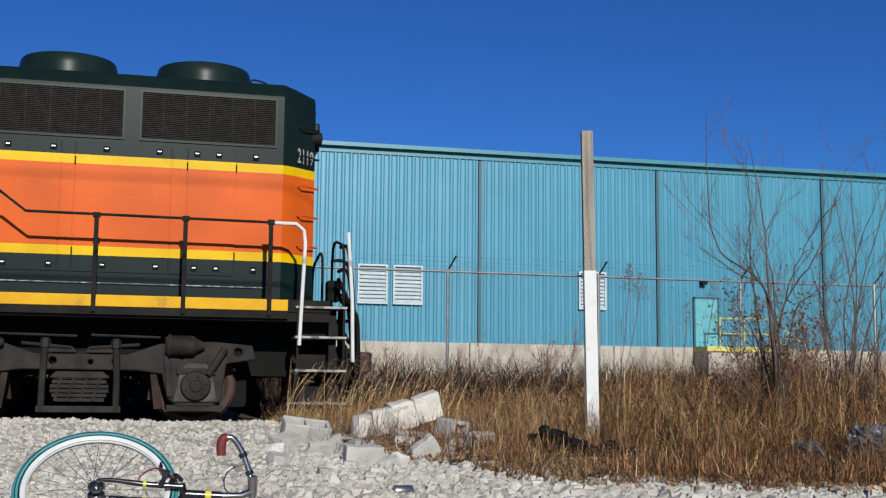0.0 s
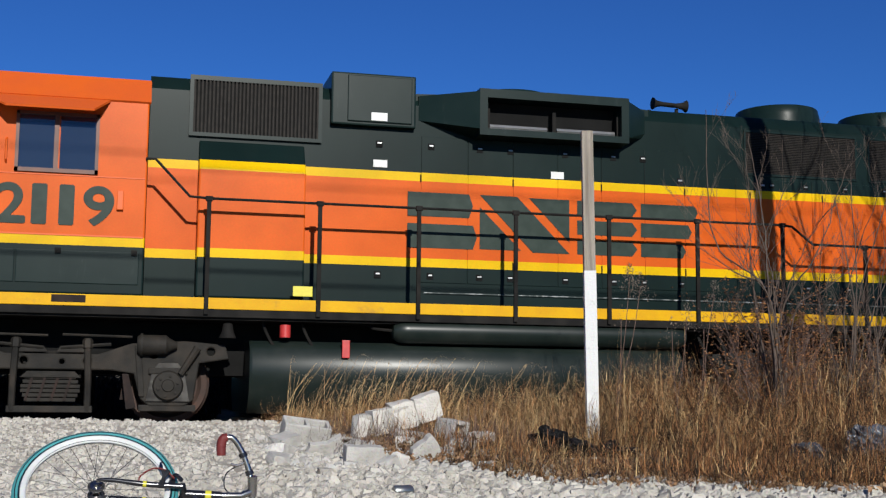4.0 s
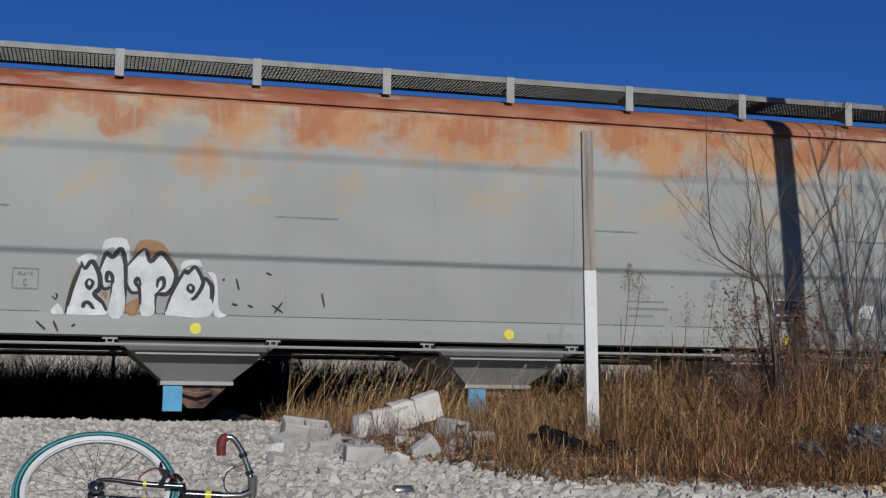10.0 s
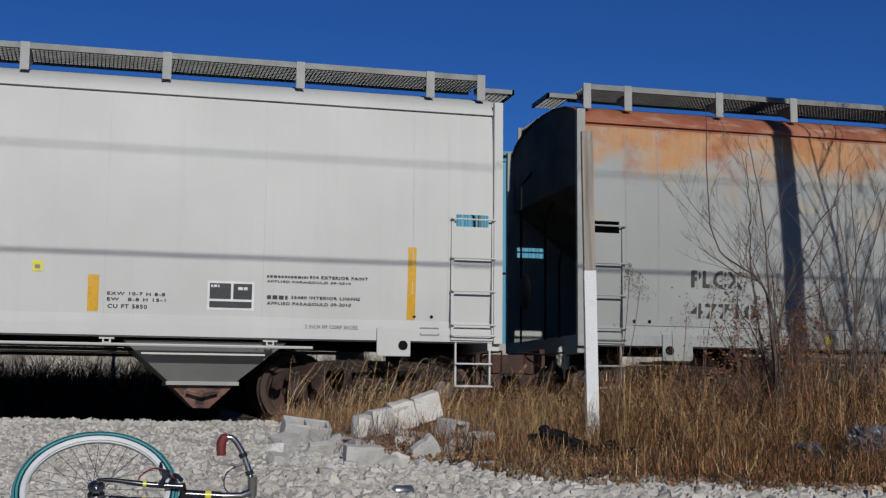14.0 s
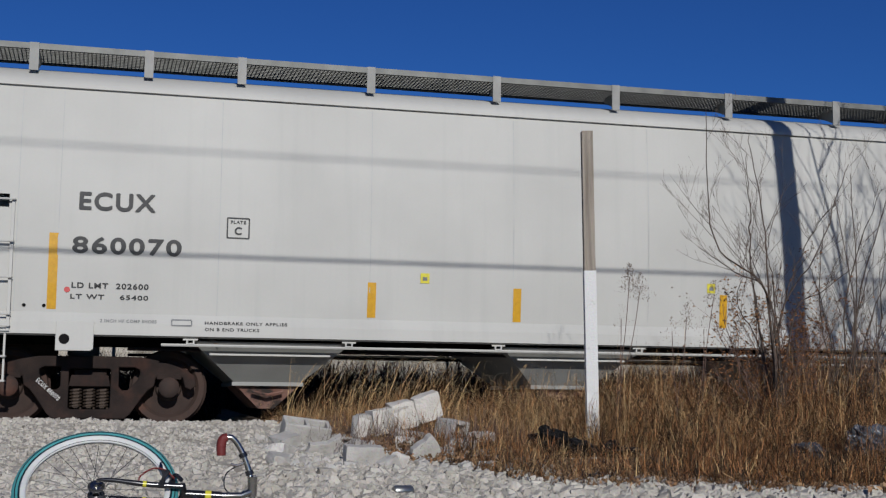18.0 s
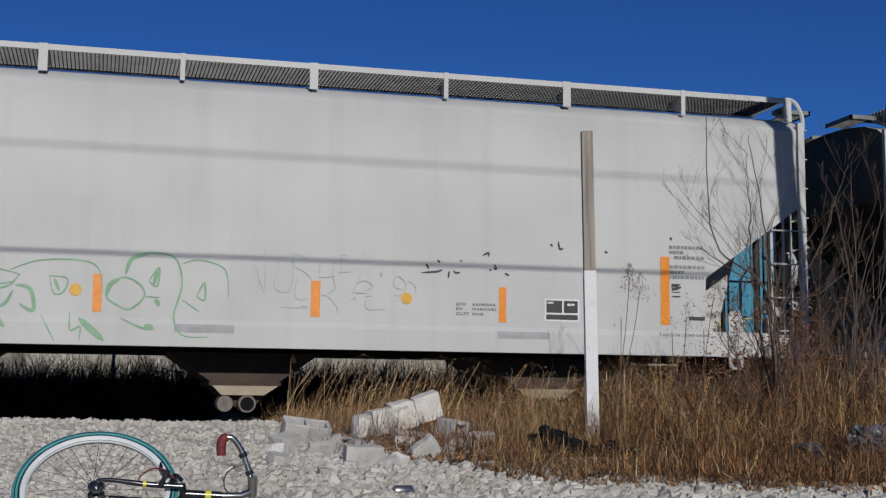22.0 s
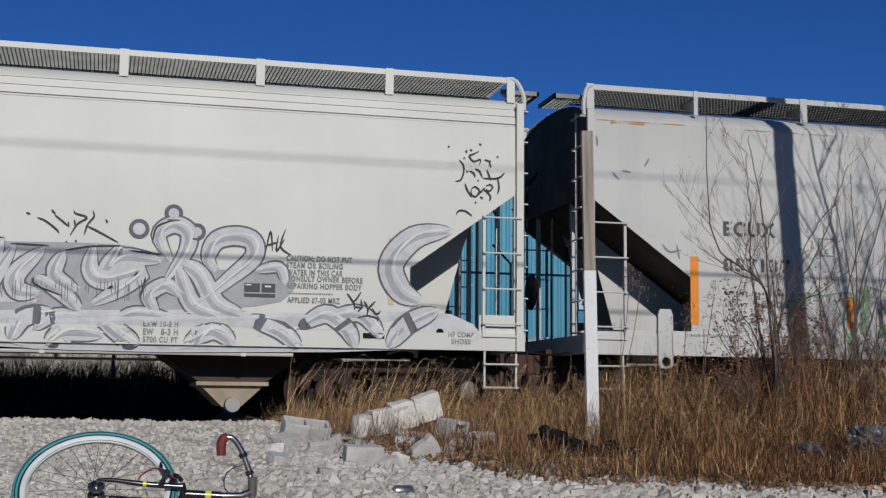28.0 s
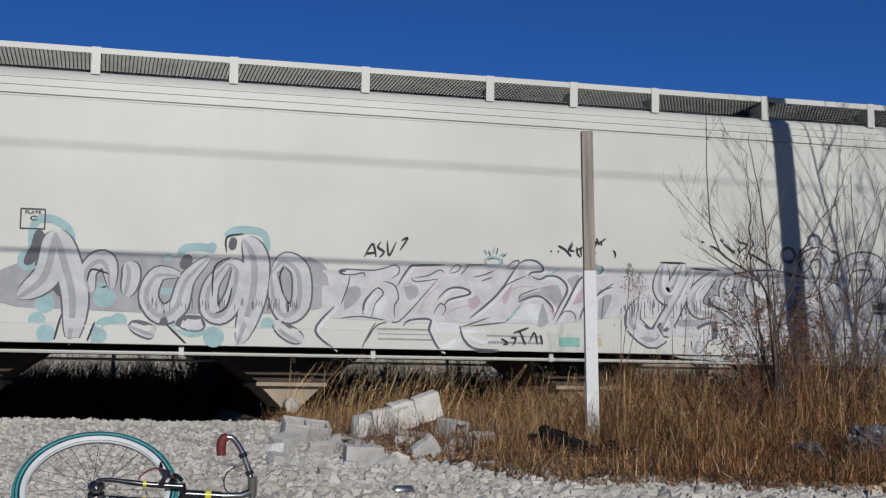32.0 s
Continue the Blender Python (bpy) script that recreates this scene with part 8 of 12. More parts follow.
part("stem", Geo().tube([(0.52, 0, -0.035), (0.60, 0, -0.035), (0.65, 0.0, -0.01)], 0.015, 10), M["chrome"], bike)
part("stem_clamp", Geo().tube([(0.65, -0.05, 0.03), (0.65, 0.02, -0.02)], 0.021, 12), M["chrome"], bike)
part("handlebar", Geo().tube(curve_pts([(0.66, 0.12, -0.12), (0.65, 0.0, -0.01), (0.637, -0.05, 0.05), (0.62, -0.085, 0.085), (0.595, -0.125, 0.125), (0.56, -0.158, 0.153), (0.53, -0.16, 0.155)], 5), 0.0125, 10), M["chrome"], bike, "curved chrome handlebar")
part("grip", Geo().tube(curve_pts([(0.538, -0.16, 0.155), (0.52, -0.156, 0.15), (0.513, -0.135, 0.13), (0.515, -0.105, 0.10)], 4), [0.018, 0.019, 0.019, 0.02, 0.02, 0.021, 0.021, 0.021, 0.021, 0.021, 0.02, 0.02, 0.018], 12), M["oxblood"], bike, "dark red handlebar grip")
part("bar_clamp", Geo().tube([(0.612, -0.098, 0.098), (0.604, -0.110, 0.110)], 0.019, 10), M["frameblack"], bike)
part("bar_clamp", Geo().tube([(0.640, -0.045, 0.044), (0.634, -0.058, 0.057)], 0.018, 10), M["frameblack"], bike)
part("brake_lever", Geo().tube(curve_pts([(0.625, -0.085, 0.085), (0.585, -0.075, 0.07), (0.555, -0.08, 0.075)], 4), 0.006, 8), M["chrome"], bike)
part("brake_cable", Geo().tube(curve_pts([(0.60, -0.08, 0.075), (0.54, -0.05, 0.05), (0.53, -0.02, 0.0), (0.56, 0.0, -0.03)], 5), 0.0028, 5), M["frameblack"], bike)
part("brake_cable", Geo().tube(curve_pts([(0.17, -0.05, 0.0), (0.18, -0.06, 0.03), (0.23, -0.07, 0.06), (0.28, -0.065, 0.055), (0.32, -0.05, 0.02)], 5), 0.004, 5), M["oxblood"], bike)
part("top_tube", Geo().tube([(0.50, 0, -0.034), (0.66, 0.06, -0.20), (0.9, 0.1, -0.36)], 0.014, 10), M["frameblack"], bike)
part("down_tube", Geo().tube([(0.40, 0, -0.025), (0.55, 0.06, -0.22), (0.75, 0.1, -0.38)], 0.016, 10), M["frameblack"], bike)


# ---------- lettering, decals and graffiti on the cars ----------
SA, SC, SD = surf_of("round"), surf_of("slab"), surf_of("cream")


def patch(car, name, x0, x1, z0, z1, surf, m, label="", lift=0.004):
    """A flat decal or painted rectangle on the side."""
    g = Geo().sheet([[(x, surf(z) - lift, z) for x in (x0, x1)] for z in [z0 + (z1 - z0) * k / 3 for k in range(4)]])
    return part(name, g, M[m], car, label, smooth=0, fix=False)


def disc(car, name, x, z, r, surf, m, label="", lift=0.005):
    n = 16
    g = Geo().add([(x + r * math.cos(6.2832 * k / n), surf(z) - lift, z + r * math.sin(6.2832 * k / n)) for k in range(n)], [tuple(range(n))])
    return part(name, g, M[m], car, label, smooth=0, fix=False)


def bars(car, x0, x1, z0, z1, surf, m, n=4, seed=0):
    """Unreadable small print as plain bars."""
    r = random.Random(seed)
    g = Geo()
    x = x0
    while x < x1 - 0.01:
        w = min(r.uniform(0.5, 1.6) * (z1 - z0), x1 - x)
        g.sheet([[(x, surf(z0) - 0.005, z0), (x + w, surf(z0) - 0.005, z0)], [(x, surf(z1) - 0.005, z1), (x + w, surf(z1) - 0.005, z1)]])
        x += w + 0.35 * (z1 - z0)
    return part("small_print", g, M[m], car, smooth=0, fix=False)


class Paint:
    """Sprayed lines and fills of one colour on one car, kept as one painted part."""

    def __init__(self, surf, lift):
        self.g, self.surf, self.lift = Geo(), surf, lift

    def line(self, w, *pts):
        ribbon(self.g, pts, w, self.surf, self.lift, True)
        self.lift += 0.00003

    def fill(self, *pts):
        q = curve_pts(list(pts) + [pts[0]], 3)[:-1]
        self.g.add([(x, self.surf(z) - self.lift, z) for x, z in q], [tuple(range(len(q)))])
        self.lift += 0.00003

    def done(self, car, name, m, label=""):
        if name in ("graffiti_fill", "graffiti_shade", "graffiti_base") and len(self.g.f) < 40:
            for f in self.g.f:
                ob = part(name, Geo().add([self.g.v[i] for i in f], [tuple(range(len(f)))]), M[m], car, label, smooth=0, fix=False)
            return ob
        ob = part(name, self.g, M[m], car, label, smooth=0, fix=False)
        if name.endswith(("ing", "work", "mass", "outline", "glow", "shadow", "s")):  # many short strokes, too small to lift apart
            ob["kind"] = "stuff"
        return ob


def spray(name, c):
    M[name] = mat(name, c, tuple(v * 0.82 for v in c), 6, 0.6, 0, 0, 30, 0.3)


M["stencildark"] = mat("worn_black_stencil", (0.055, 0.058, 0.06), (0.11, 0.115, 0.12), 9, 0.7)
for _n, _c in (("spray_black", (0.03, 0.03, 0.035)), ("spray_white", (0.72, 0.73, 0.72)), ("spray_rustbrown", (0.36, 0.20, 0.09)), ("spray_green", (0.27, 0.46, 0.28)), ("spray_silver", (0.40, 0.40, 0.41)), ("spray_pale", (0.60, 0.595, 0.60)),
               ("spray_violet", (0.115, 0.112, 0.13)), ("spray_teal", (0.36, 0.53, 0.54)), ("spray_greenwash", (0.30, 0.47, 0.29)), ("spray_pinkwhite", (0.645, 0.62, 0.622)), ("spray_blush", (0.55, 0.42, 0.47)), ("spray_pink", (0.52, 0.36, 0.39)), ("patch_grey", (0.40, 0.40, 0.40)), ("decal_teal", (0.27, 0.52, 0.46)), ("decal_tan", (0.60, 0.51, 0.30)), ("decal_blue", (0.10, 0.38, 0.62))):
    spray(_n, _c)

# grey car
letters(carA, "PLCX", -8.16, -7.39, 1.89, 2.13, SA, M["paintblack"])
letters(carA, "47710", -8.16, -7.18, 1.47, 1.68, SA, M["paintblack"])
patch(carA, "stencil_bridge", -8.075, -8.053, 1.88, 2.14, SA, "carA", lift=0.0092)
patch(carA, "stencil_bridge", -7.882, -7.860, 1.88, 2.14, SA, "carA", lift=0.0092)
patch(carA, "stencil_bridge", -7.690, -7.668, 1.88, 2.14, SA, "carA", lift=0.0092)
patch(carA, "stencil_bridge", -7.497, -7.475, 1.88, 2.14, SA, "carA", lift=0.0092)
patch(carA, "stencil_bridge", -8.073, -8.051, 1.46, 1.69, SA, "carA", lift=0.0092)
patch(carA, "stencil_bridge", -7.877, -7.855, 1.46, 1.69, SA, "carA", lift=0.0092)
patch(carA, "stencil_bridge", -7.681, -7.659, 1.46, 1.69, SA, "carA", lift=0.0092)
patch(carA, "stencil_bridge", -7.289, -7.267, 1.46, 1.69, SA, "carA", lift=0.0092)
letters(carA, "LD LMT 197300 LBS", -6.65, -5.52, 1.62, 1.68, SA, M["stencilgrey"])
letters(carA, "LT  WT   65700 LBS", -6.64, -5.52, 1.45, 1.52, SA, M["stencilgrey"])
letters(carA, "NEW 1-90", -5.38, -4.95, 1.44, 1.52, SA, M["stencilgrey"])
bars(carA, -8.1, -7.39, 1.18, 1.23, SA, "stencilgrey", seed=4)
_p = Paint(SA, 0.005)
ribbon(_p.g, [(-7.26, 1.27), (-7.02, 1.27)], 0.018, SA, 0.005, False, 1)
ribbon(_p.g, [(-7.26, 1.15), (-7.02, 1.15)], 0.018, SA, 0.005, False, 1)
ribbon(_p.g, [(-7.26, 1.15), (-7.26, 1.27)], 0.018, SA, 0.005, False, 1)
ribbon(_p.g, [(-7.02, 1.15), (-7.02, 1.27)], 0.018, SA, 0.005, False, 1)
_p.done(carA, "stencil_frame", "stencilgrey")
_p = Paint(SA, 0.005)
ribbon(_p.g, [(-4.22, 1.86), (-3.93, 1.86)], 0.018, SA, 0.005, False, 1)
ribbon(_p.g, [(-4.22, 1.62), (-3.93, 1.62)], 0.018, SA, 0.005, False, 1)
ribbon(_p.g, [(-4.22, 1.62), (-4.22, 1.86)], 0.018, SA, 0.005, False, 1)
ribbon(_p.g, [(-3.93, 1.62), (-3.93, 1.86)], 0.018, SA, 0.005, False, 1)
_p.done(carA, "stencil_frame", "stencilgrey")
letters(carA, "PLATE", -4.16, -3.99, 1.78, 1.82, SA, M["stencilgrey"])
letters(carA, "C", -4.1, -4.05, 1.65, 1.74, SA, M["stencilgrey"])
disc(carA, "rivet_hole", -8.98, 1.41, 0.025, SA, "dark")
disc(carA, "rivet_hole", -8.76, 1.41, 0.025, SA, "dark")
disc(carA, "rivet_hole", 8.7, 1.42, 0.025, SA, "dark")
disc(carA, "rivet_hole", 8.92, 1.42, 0.025, SA, "dark")
disc(carA, "round_decal", -6.1, 1.2, 0.07, SA, "decal_yellow", "round yellow decal")
disc(carA, "round_decal", -2.05, 1.18, 0.07, SA, "decal_yellow")
disc(carA, "round_decal", 1.98, 1.19, 0.07, SA, "decal_yellow")
disc(carA, "round_decal", 6.0, 1.2, 0.07, SA, "decal_yellow")
patch(carA, "stencil_panel", 5.83, 6.28, 1.43, 1.77, SA, "white", "white-framed black lubrication stencil")
patch(carA, "stencil_field", 5.853, 6.055, 1.559, 1.743, SA, "paintblack", lift=0.007)
patch(carA, "stencil_field", 6.078, 6.258, 1.559, 1.743, SA, "paintblack", lift=0.007)
patch(carA, "stencil_field", 5.853, 6.258, 1.457, 1.532, SA, "paintblack", lift=0.007)
bars(carA, 5.866, 5.942, 1.695, 1.722, lambda z: SA(z) - 0.005, "white", seed=1)
bars(carA, 6.123, 6.213, 1.668, 1.702, lambda z: SA(z) - 0.005, "white", seed=2)
patch(carA, "white_placard", 7.18, 7.41, 1.53, 1.71, SA, "white")
bars(carA, 3.68, 4.2, 1.67, 1.69, SA, "stencilgrey", seed=5)
bars(carA, 3.69, 4.25, 1.57, 1.6, SA, "stencilgrey", seed=6)
bars(carA, 3.69, 4.05, 1.47, 1.5, SA, "stencilgrey", seed=7)
bars(carA, 6.72, 7.03, 1.71, 1.74, SA, "stencilgrey", seed=8)
bars(carA, 6.72, 7.03, 1.65, 1.67, SA, "stencilgrey", seed=9)
bars(carA, 6.72, 7.04, 1.58, 1.61, SA, "stencilgrey", seed=10)
bars(carA, 7.29, 7.98, 1.18, 1.22, SA, "stencilgrey", seed=9)
for _x in (-7.2, -3.2, 0.9, 4.9):
    patch(carA, "scratch", _x + 2.1, _x + 2.9, 2.605, 2.625, SA, "stencilgrey")
_w = Paint(SA, 0.0045)
_w.fill((-3.59, 1.32), (-3.51, 1.71), (-3.42, 1.95), (-3.31, 1.96), (-3.22, 1.79), (-3.21, 1.65), (-3.28, 1.57), (-3.21, 1.48), (-3.11, 1.33))
_w.fill((-3.22, 1.86), (-3.17, 1.98), (-3.07, 2.08), (-2.94, 1.94), (-2.91, 1.34), (-3.1, 1.33), (-3.06, 1.7), (-3.17, 1.65), (-3.22, 1.76))
_w.fill((-2.9, 1.92), (-2.71, 2.13), (-2.61, 2.0), (-2.52, 2.1), (-2.35, 1.91), (-2.32, 1.75), (-2.41, 1.6), (-2.55, 1.57), (-2.55, 1.35), (-2.72, 1.34), (-2.74, 1.61), (-2.84, 1.61), (-2.9, 1.73))
_w.fill((-2.43, 1.34), (-2.36, 1.58), (-2.2, 1.87), (-2.11, 1.94), (-2.01, 1.83), (-1.98, 1.73), (-2.08, 1.54), (-1.98, 1.66), (-1.91, 1.81), (-1.84, 1.69), (-1.88, 1.34))
_w.fill((-3.2, 2.07), (-3.16, 2.24), (-2.91, 2.25), (-2.88, 1.99), (-3.07, 2.15))
_w.fill((-3.5, 1.99), (-3.36, 2.07), (-3.25, 2.02), (-3.31, 1.97), (-3.43, 1.91))
_w.fill((-2.25, 1.89), (-2.23, 2.0), (-2.03, 2.03), (-1.97, 1.89), (-1.82, 1.85), (-1.77, 1.43), (-1.67, 1.36), (-1.83, 1.35), (-1.84, 1.76), (-2.08, 1.97))
_w.fill((-3.77, 1.37), (-3.69, 1.45), (-3.62, 1.33), (-3.75, 1.32))
_w.done(carA, "graffiti_fill", "spray_white", "white graffiti letter fills")
_w = Paint(SA, 0.0048)
_w.fill((-2.85, 2.01), (-2.76, 2.24), (-2.52, 2.24), (-2.4, 2.11), (-2.27, 1.87), (-2.47, 2.08), (-2.61, 2.01), (-2.71, 2.14))
_w.fill((-3.53, 1.78), (-3.43, 1.97), (-3.45, 1.83), (-3.58, 1.5), (-3.62, 1.38))
_w.fill((-2.93, 1.44), (-2.74, 1.54), (-2.76, 1.34), (-2.88, 1.34))
_w.fill((-3.19, 1.6), (-3.12, 1.6), (-3.13, 1.51))
_w.done(carA, "graffiti_shade", "spray_rustbrown")
_w = Paint(SA, 0.0055)
_w.line(0.05, (-3.6, 1.32), (-3.53, 1.64), (-3.43, 1.93))
_w.line(0.06, (-3.44, 1.97), (-3.39, 1.88), (-3.31, 1.97), (-3.22, 1.81), (-3.21, 1.65), (-3.27, 1.57), (-3.16, 1.46), (-3.11, 1.33))
_w.line(0.05, (-3.39, 1.33), (-3.39, 1.45), (-3.32, 1.46), (-3.24, 1.33))
_w.line(0.045, (-3.34, 1.76), (-3.37, 1.7), (-3.33, 1.64), (-3.29, 1.71), (-3.34, 1.76))
_w.line(0.06, (-3.22, 1.86), (-3.15, 2.07), (-3.07, 2.03), (-2.97, 2.13), (-2.91, 1.87), (-2.91, 1.34))
_w.line(0.05, (-3.09, 1.33), (-3.06, 1.75), (-3.12, 1.84), (-3.13, 1.74), (-3.06, 1.73))
_w.line(0.04, (-3.22, 1.76), (-3.16, 1.64), (-3.07, 1.67))
_w.line(0.06, (-2.9, 1.92), (-2.7, 2.14), (-2.62, 1.99), (-2.49, 2.1), (-2.32, 1.89), (-2.32, 1.72), (-2.41, 1.6), (-2.54, 1.58), (-2.54, 1.35))
_w.line(0.05, (-2.72, 1.34), (-2.74, 1.64), (-2.79, 1.73), (-2.76, 1.78), (-2.72, 1.69))
_w.line(0.04, (-2.9, 1.73), (-2.84, 1.61), (-2.73, 1.61))
_w.line(0.05, (-2.53, 1.67), (-2.52, 1.76), (-2.46, 1.79), (-2.45, 1.69), (-2.52, 1.62))
_w.line(0.05, (-2.43, 1.34), (-2.36, 1.58), (-2.21, 1.88), (-2.17, 1.86), (-2.08, 1.94), (-2.0, 1.83), (-1.98, 1.72), (-2.08, 1.55), (-2.19, 1.51), (-2.17, 1.46), (-2.11, 1.54))
_w.line(0.045, (-2.14, 1.73), (-2.16, 1.67), (-2.11, 1.63), (-2.09, 1.69), (-2.14, 1.73))
_w.line(0.06, (-1.97, 1.82), (-1.9, 1.76), (-1.86, 1.66), (-1.88, 1.35))
_w.line(0.03, (-2.95, 1.34), (-2.93, 1.56))
_w.line(0.02, (-3.76, 1.54), (-3.72, 1.5), (-3.7, 1.55), (-3.73, 1.57))
_w.done(carA, "graffiti_outline", "spray_black", "black graffiti outlines")
_w = Paint(SA, 0.005)
_w.line(0.03, (-3.93, 1.23), (-3.81, 1.12))
_w.line(0.03, (-3.73, 1.24), (-3.67, 1.1))
_w.line(0.03, (-1.73, 1.81), (-1.72, 1.78))
_w.line(0.03, (-1.62, 1.5), (-1.54, 1.48))
_w.line(0.03, (-3.52, 1.17), (-3.47, 1.2))
_w.line(0.025, (-1.57, 1.82), (-1.53, 1.67))
_w.line(0.025, (-1.12, 1.5), (-0.97, 1.4))
_w.line(0.025, (-1.09, 1.39), (-0.98, 1.54))
_w.line(0.025, (-0.49, 1.67), (-0.45, 1.48))
_w.line(0.025, (-1.42, 1.49), (-1.35, 1.46))
_w.line(0.025, (-1.2, 1.9), (-1.13, 1.87))
_w.done(carA, "graffiti_specks", "spray_black")
# light-grey car
letters(carB, "ECUX", -8.41, -7.5, 2.59, 2.82, SA, M["paintblack"])
letters(carB, "860070", -8.47, -7.17, 2.06, 2.27, SA, M["paintblack"])
letters(carB, "LD LMT  202600", -8.46, -7.55, 1.64, 1.71, SA, M["paintblack"])
letters(carB, "LT WT    65400", -8.47, -7.55, 1.51, 1.57, SA, M["paintblack"])
disc(carB, "red_dot", -8.51, 1.62, 0.035, SA, "red")
_p = Paint(SA, 0.005)
ribbon(_p.g, [(-6.62, 2.57), (-6.35, 2.57)], 0.018, SA, 0.005, False, 1)
ribbon(_p.g, [(-6.62, 2.32), (-6.35, 2.32)], 0.018, SA, 0.005, False, 1)
ribbon(_p.g, [(-6.62, 2.32), (-6.62, 2.57)], 0.018, SA, 0.005, False, 1)
ribbon(_p.g, [(-6.35, 2.32), (-6.35, 2.57)], 0.018, SA, 0.005, False, 1)
_p.done(carB, "stencil_frame", "paintblack")
letters(carB, "PLATE", -6.58, -6.39, 2.5, 2.54, SA, M["paintblack"])
letters(carB, "C", -6.53, -6.44, 2.36, 2.46, SA, M["paintblack"])
letters(carB, "HANDBRAKE ONLY APPLIES", -6.86, -5.84, 1.23, 1.27, SA, M["paintblack"])
letters(carB, "ON B END TRUCKS", -6.86, -6.19, 1.15, 1.19, SA, M["paintblack"])
letters(carB, "2 INCH HF COMP SHOES", -8.11, -7.44, 1.23, 1.27, SA, M["stencilgrey"])
_p = Paint(SA, 0.005)
ribbon(_p.g, [(-7.26, 1.28), (-7.02, 1.28)], 0.018, SA, 0.005, False, 1)
ribbon(_p.g, [(-7.26, 1.21), (-7.02, 1.21)], 0.018, SA, 0.005, False, 1)
ribbon(_p.g, [(-7.26, 1.21), (-7.26, 1.28)], 0.018, SA, 0.005, False, 1)
ribbon(_p.g, [(-7.02, 1.21), (-7.02, 1.28)], 0.018, SA, 0.005, False, 1)
_p.done(carB, "stencil_frame", "stencilgrey")
patch(carB, "reflector_strip", -8.74, -8.63, 1.38, 2.3, SA, "reflector_yellow", "yellow reflective strip")
patch(carB, "reflector_strip", -4.82, -4.71, 1.37, 1.82, SA, "reflector_yellow", "yellow reflective strip")
patch(carB, "reflector_strip", 4.61, 4.74, 1.37, 1.81, SA, "reflector_yellow", "yellow reflective strip")
patch(carB, "reflector_strip", 8.58, 8.69, 1.36, 2.29, SA, "reflector_yellow", "yellow reflective strip")
patch(carB, "reflector_strip", -2.87, -2.76, 1.36, 1.8, SA, "reflector_yellow", "yellow reflective strip")
patch(carB, "reflector_strip", 0.1, 0.21, 1.35, 1.8, SA, "reflector_yellow", "yellow reflective strip")
patch(carB, "reflector_strip", 2.7, 2.81, 1.36, 1.81, SA, "reflector_yellow", "yellow reflective strip")
patch(carB, "yellow_placard", -4.13, -4.01, 1.83, 1.96, SA, "decal_yellow", "small square yellow placard")
patch(carB, "placard_symbol", -4.100, -4.040, 1.865, 1.910, SA, "stencilgrey", lift=0.0092)
patch(carB, "yellow_placard", -0.09, 0.03, 1.82, 1.95, SA, "decal_yellow", "small square yellow placard")
patch(carB, "placard_symbol", -0.060, 0.000, 1.855, 1.900, SA, "stencilgrey", lift=0.0092)
patch(carB, "yellow_placard", 3.96, 4.08, 1.83, 1.96, SA, "decal_yellow", "small square yellow placard")
patch(carB, "placard_symbol", 3.990, 4.050, 1.865, 1.910, SA, "stencilgrey", lift=0.0092)
bars(carB, 6.77, 7.29, 1.84, 1.87, SA, "paintblack", seed=11)
letters(carB, "904 EXTERIOR PAINT", 7.31, 8.06, 1.84, 1.88, SA, M["paintblack"])
letters(carB, "APPLIED PARAGOULD 09-2010", 6.77, 7.84, 1.78, 1.81, SA, M["paintblack"])
bars(carB, 6.78, 7.06, 1.57, 1.62, SA, "paintblack", seed=12)
letters(carB, "35480 INTERIOR LINING", 7.08, 7.96, 1.58, 1.62, SA, M["paintblack"])
letters(carB, "APPLIED PARAGOULD 09-2010", 6.78, 7.85, 1.5, 1.54, SA, M["paintblack"])
patch(carB, "stencil_panel", 6.04, 6.62, 1.42, 1.78, SA, "white", "white-framed black lubrication stencil")
patch(carB, "stencil_field", 6.069, 6.330, 1.557, 1.751, SA, "paintblack", lift=0.007)
patch(carB, "stencil_field", 6.359, 6.591, 1.557, 1.751, SA, "paintblack", lift=0.007)
patch(carB, "stencil_field", 6.069, 6.591, 1.449, 1.528, SA, "paintblack", lift=0.007)
bars(carB, 6.086, 6.185, 1.701, 1.730, lambda z: SA(z) - 0.005, "white", seed=1)
bars(carB, 6.417, 6.533, 1.672, 1.708, lambda z: SA(z) - 0.005, "white", seed=2)
letters(carB, "EXW 10-7 H 8-8", 4.84, 5.53, 1.57, 1.61, SA, M["paintblack"])
letters(carB, "EW   8-8 H 15-1", 4.84, 5.54, 1.5, 1.54, SA, M["paintblack"])
letters(carB, "CU FT 5850", 4.85, 5.32, 1.41, 1.46, SA, M["paintblack"])
letters(carB, "2 INCH HF COMP SHOES", 7.26, 7.93, 1.21, 1.26, SA, M["stencilgrey"])
_p = Paint(SA, 0.005)
ribbon(_p.g, [(8.75, 1.25), (8.99, 1.25)], 0.018, SA, 0.005, False, 1)
ribbon(_p.g, [(8.75, 1.16), (8.99, 1.16)], 0.018, SA, 0.005, False, 1)
ribbon(_p.g, [(8.75, 1.16), (8.75, 1.25)], 0.018, SA, 0.005, False, 1)
ribbon(_p.g, [(8.99, 1.16), (8.99, 1.25)], 0.018, SA, 0.005, False, 1)
_p.done(carB, "stencil_frame", "stencilgrey")
disc(carB, "rivet_hole", 8.68, 1.4, 0.022, SA, "dark")
disc(carB, "rivet_hole", 8.91, 1.4, 0.022, SA, "dark")
disc(carB, "rivet_hole", -9.0, 1.42, 0.022, SA, "dark")
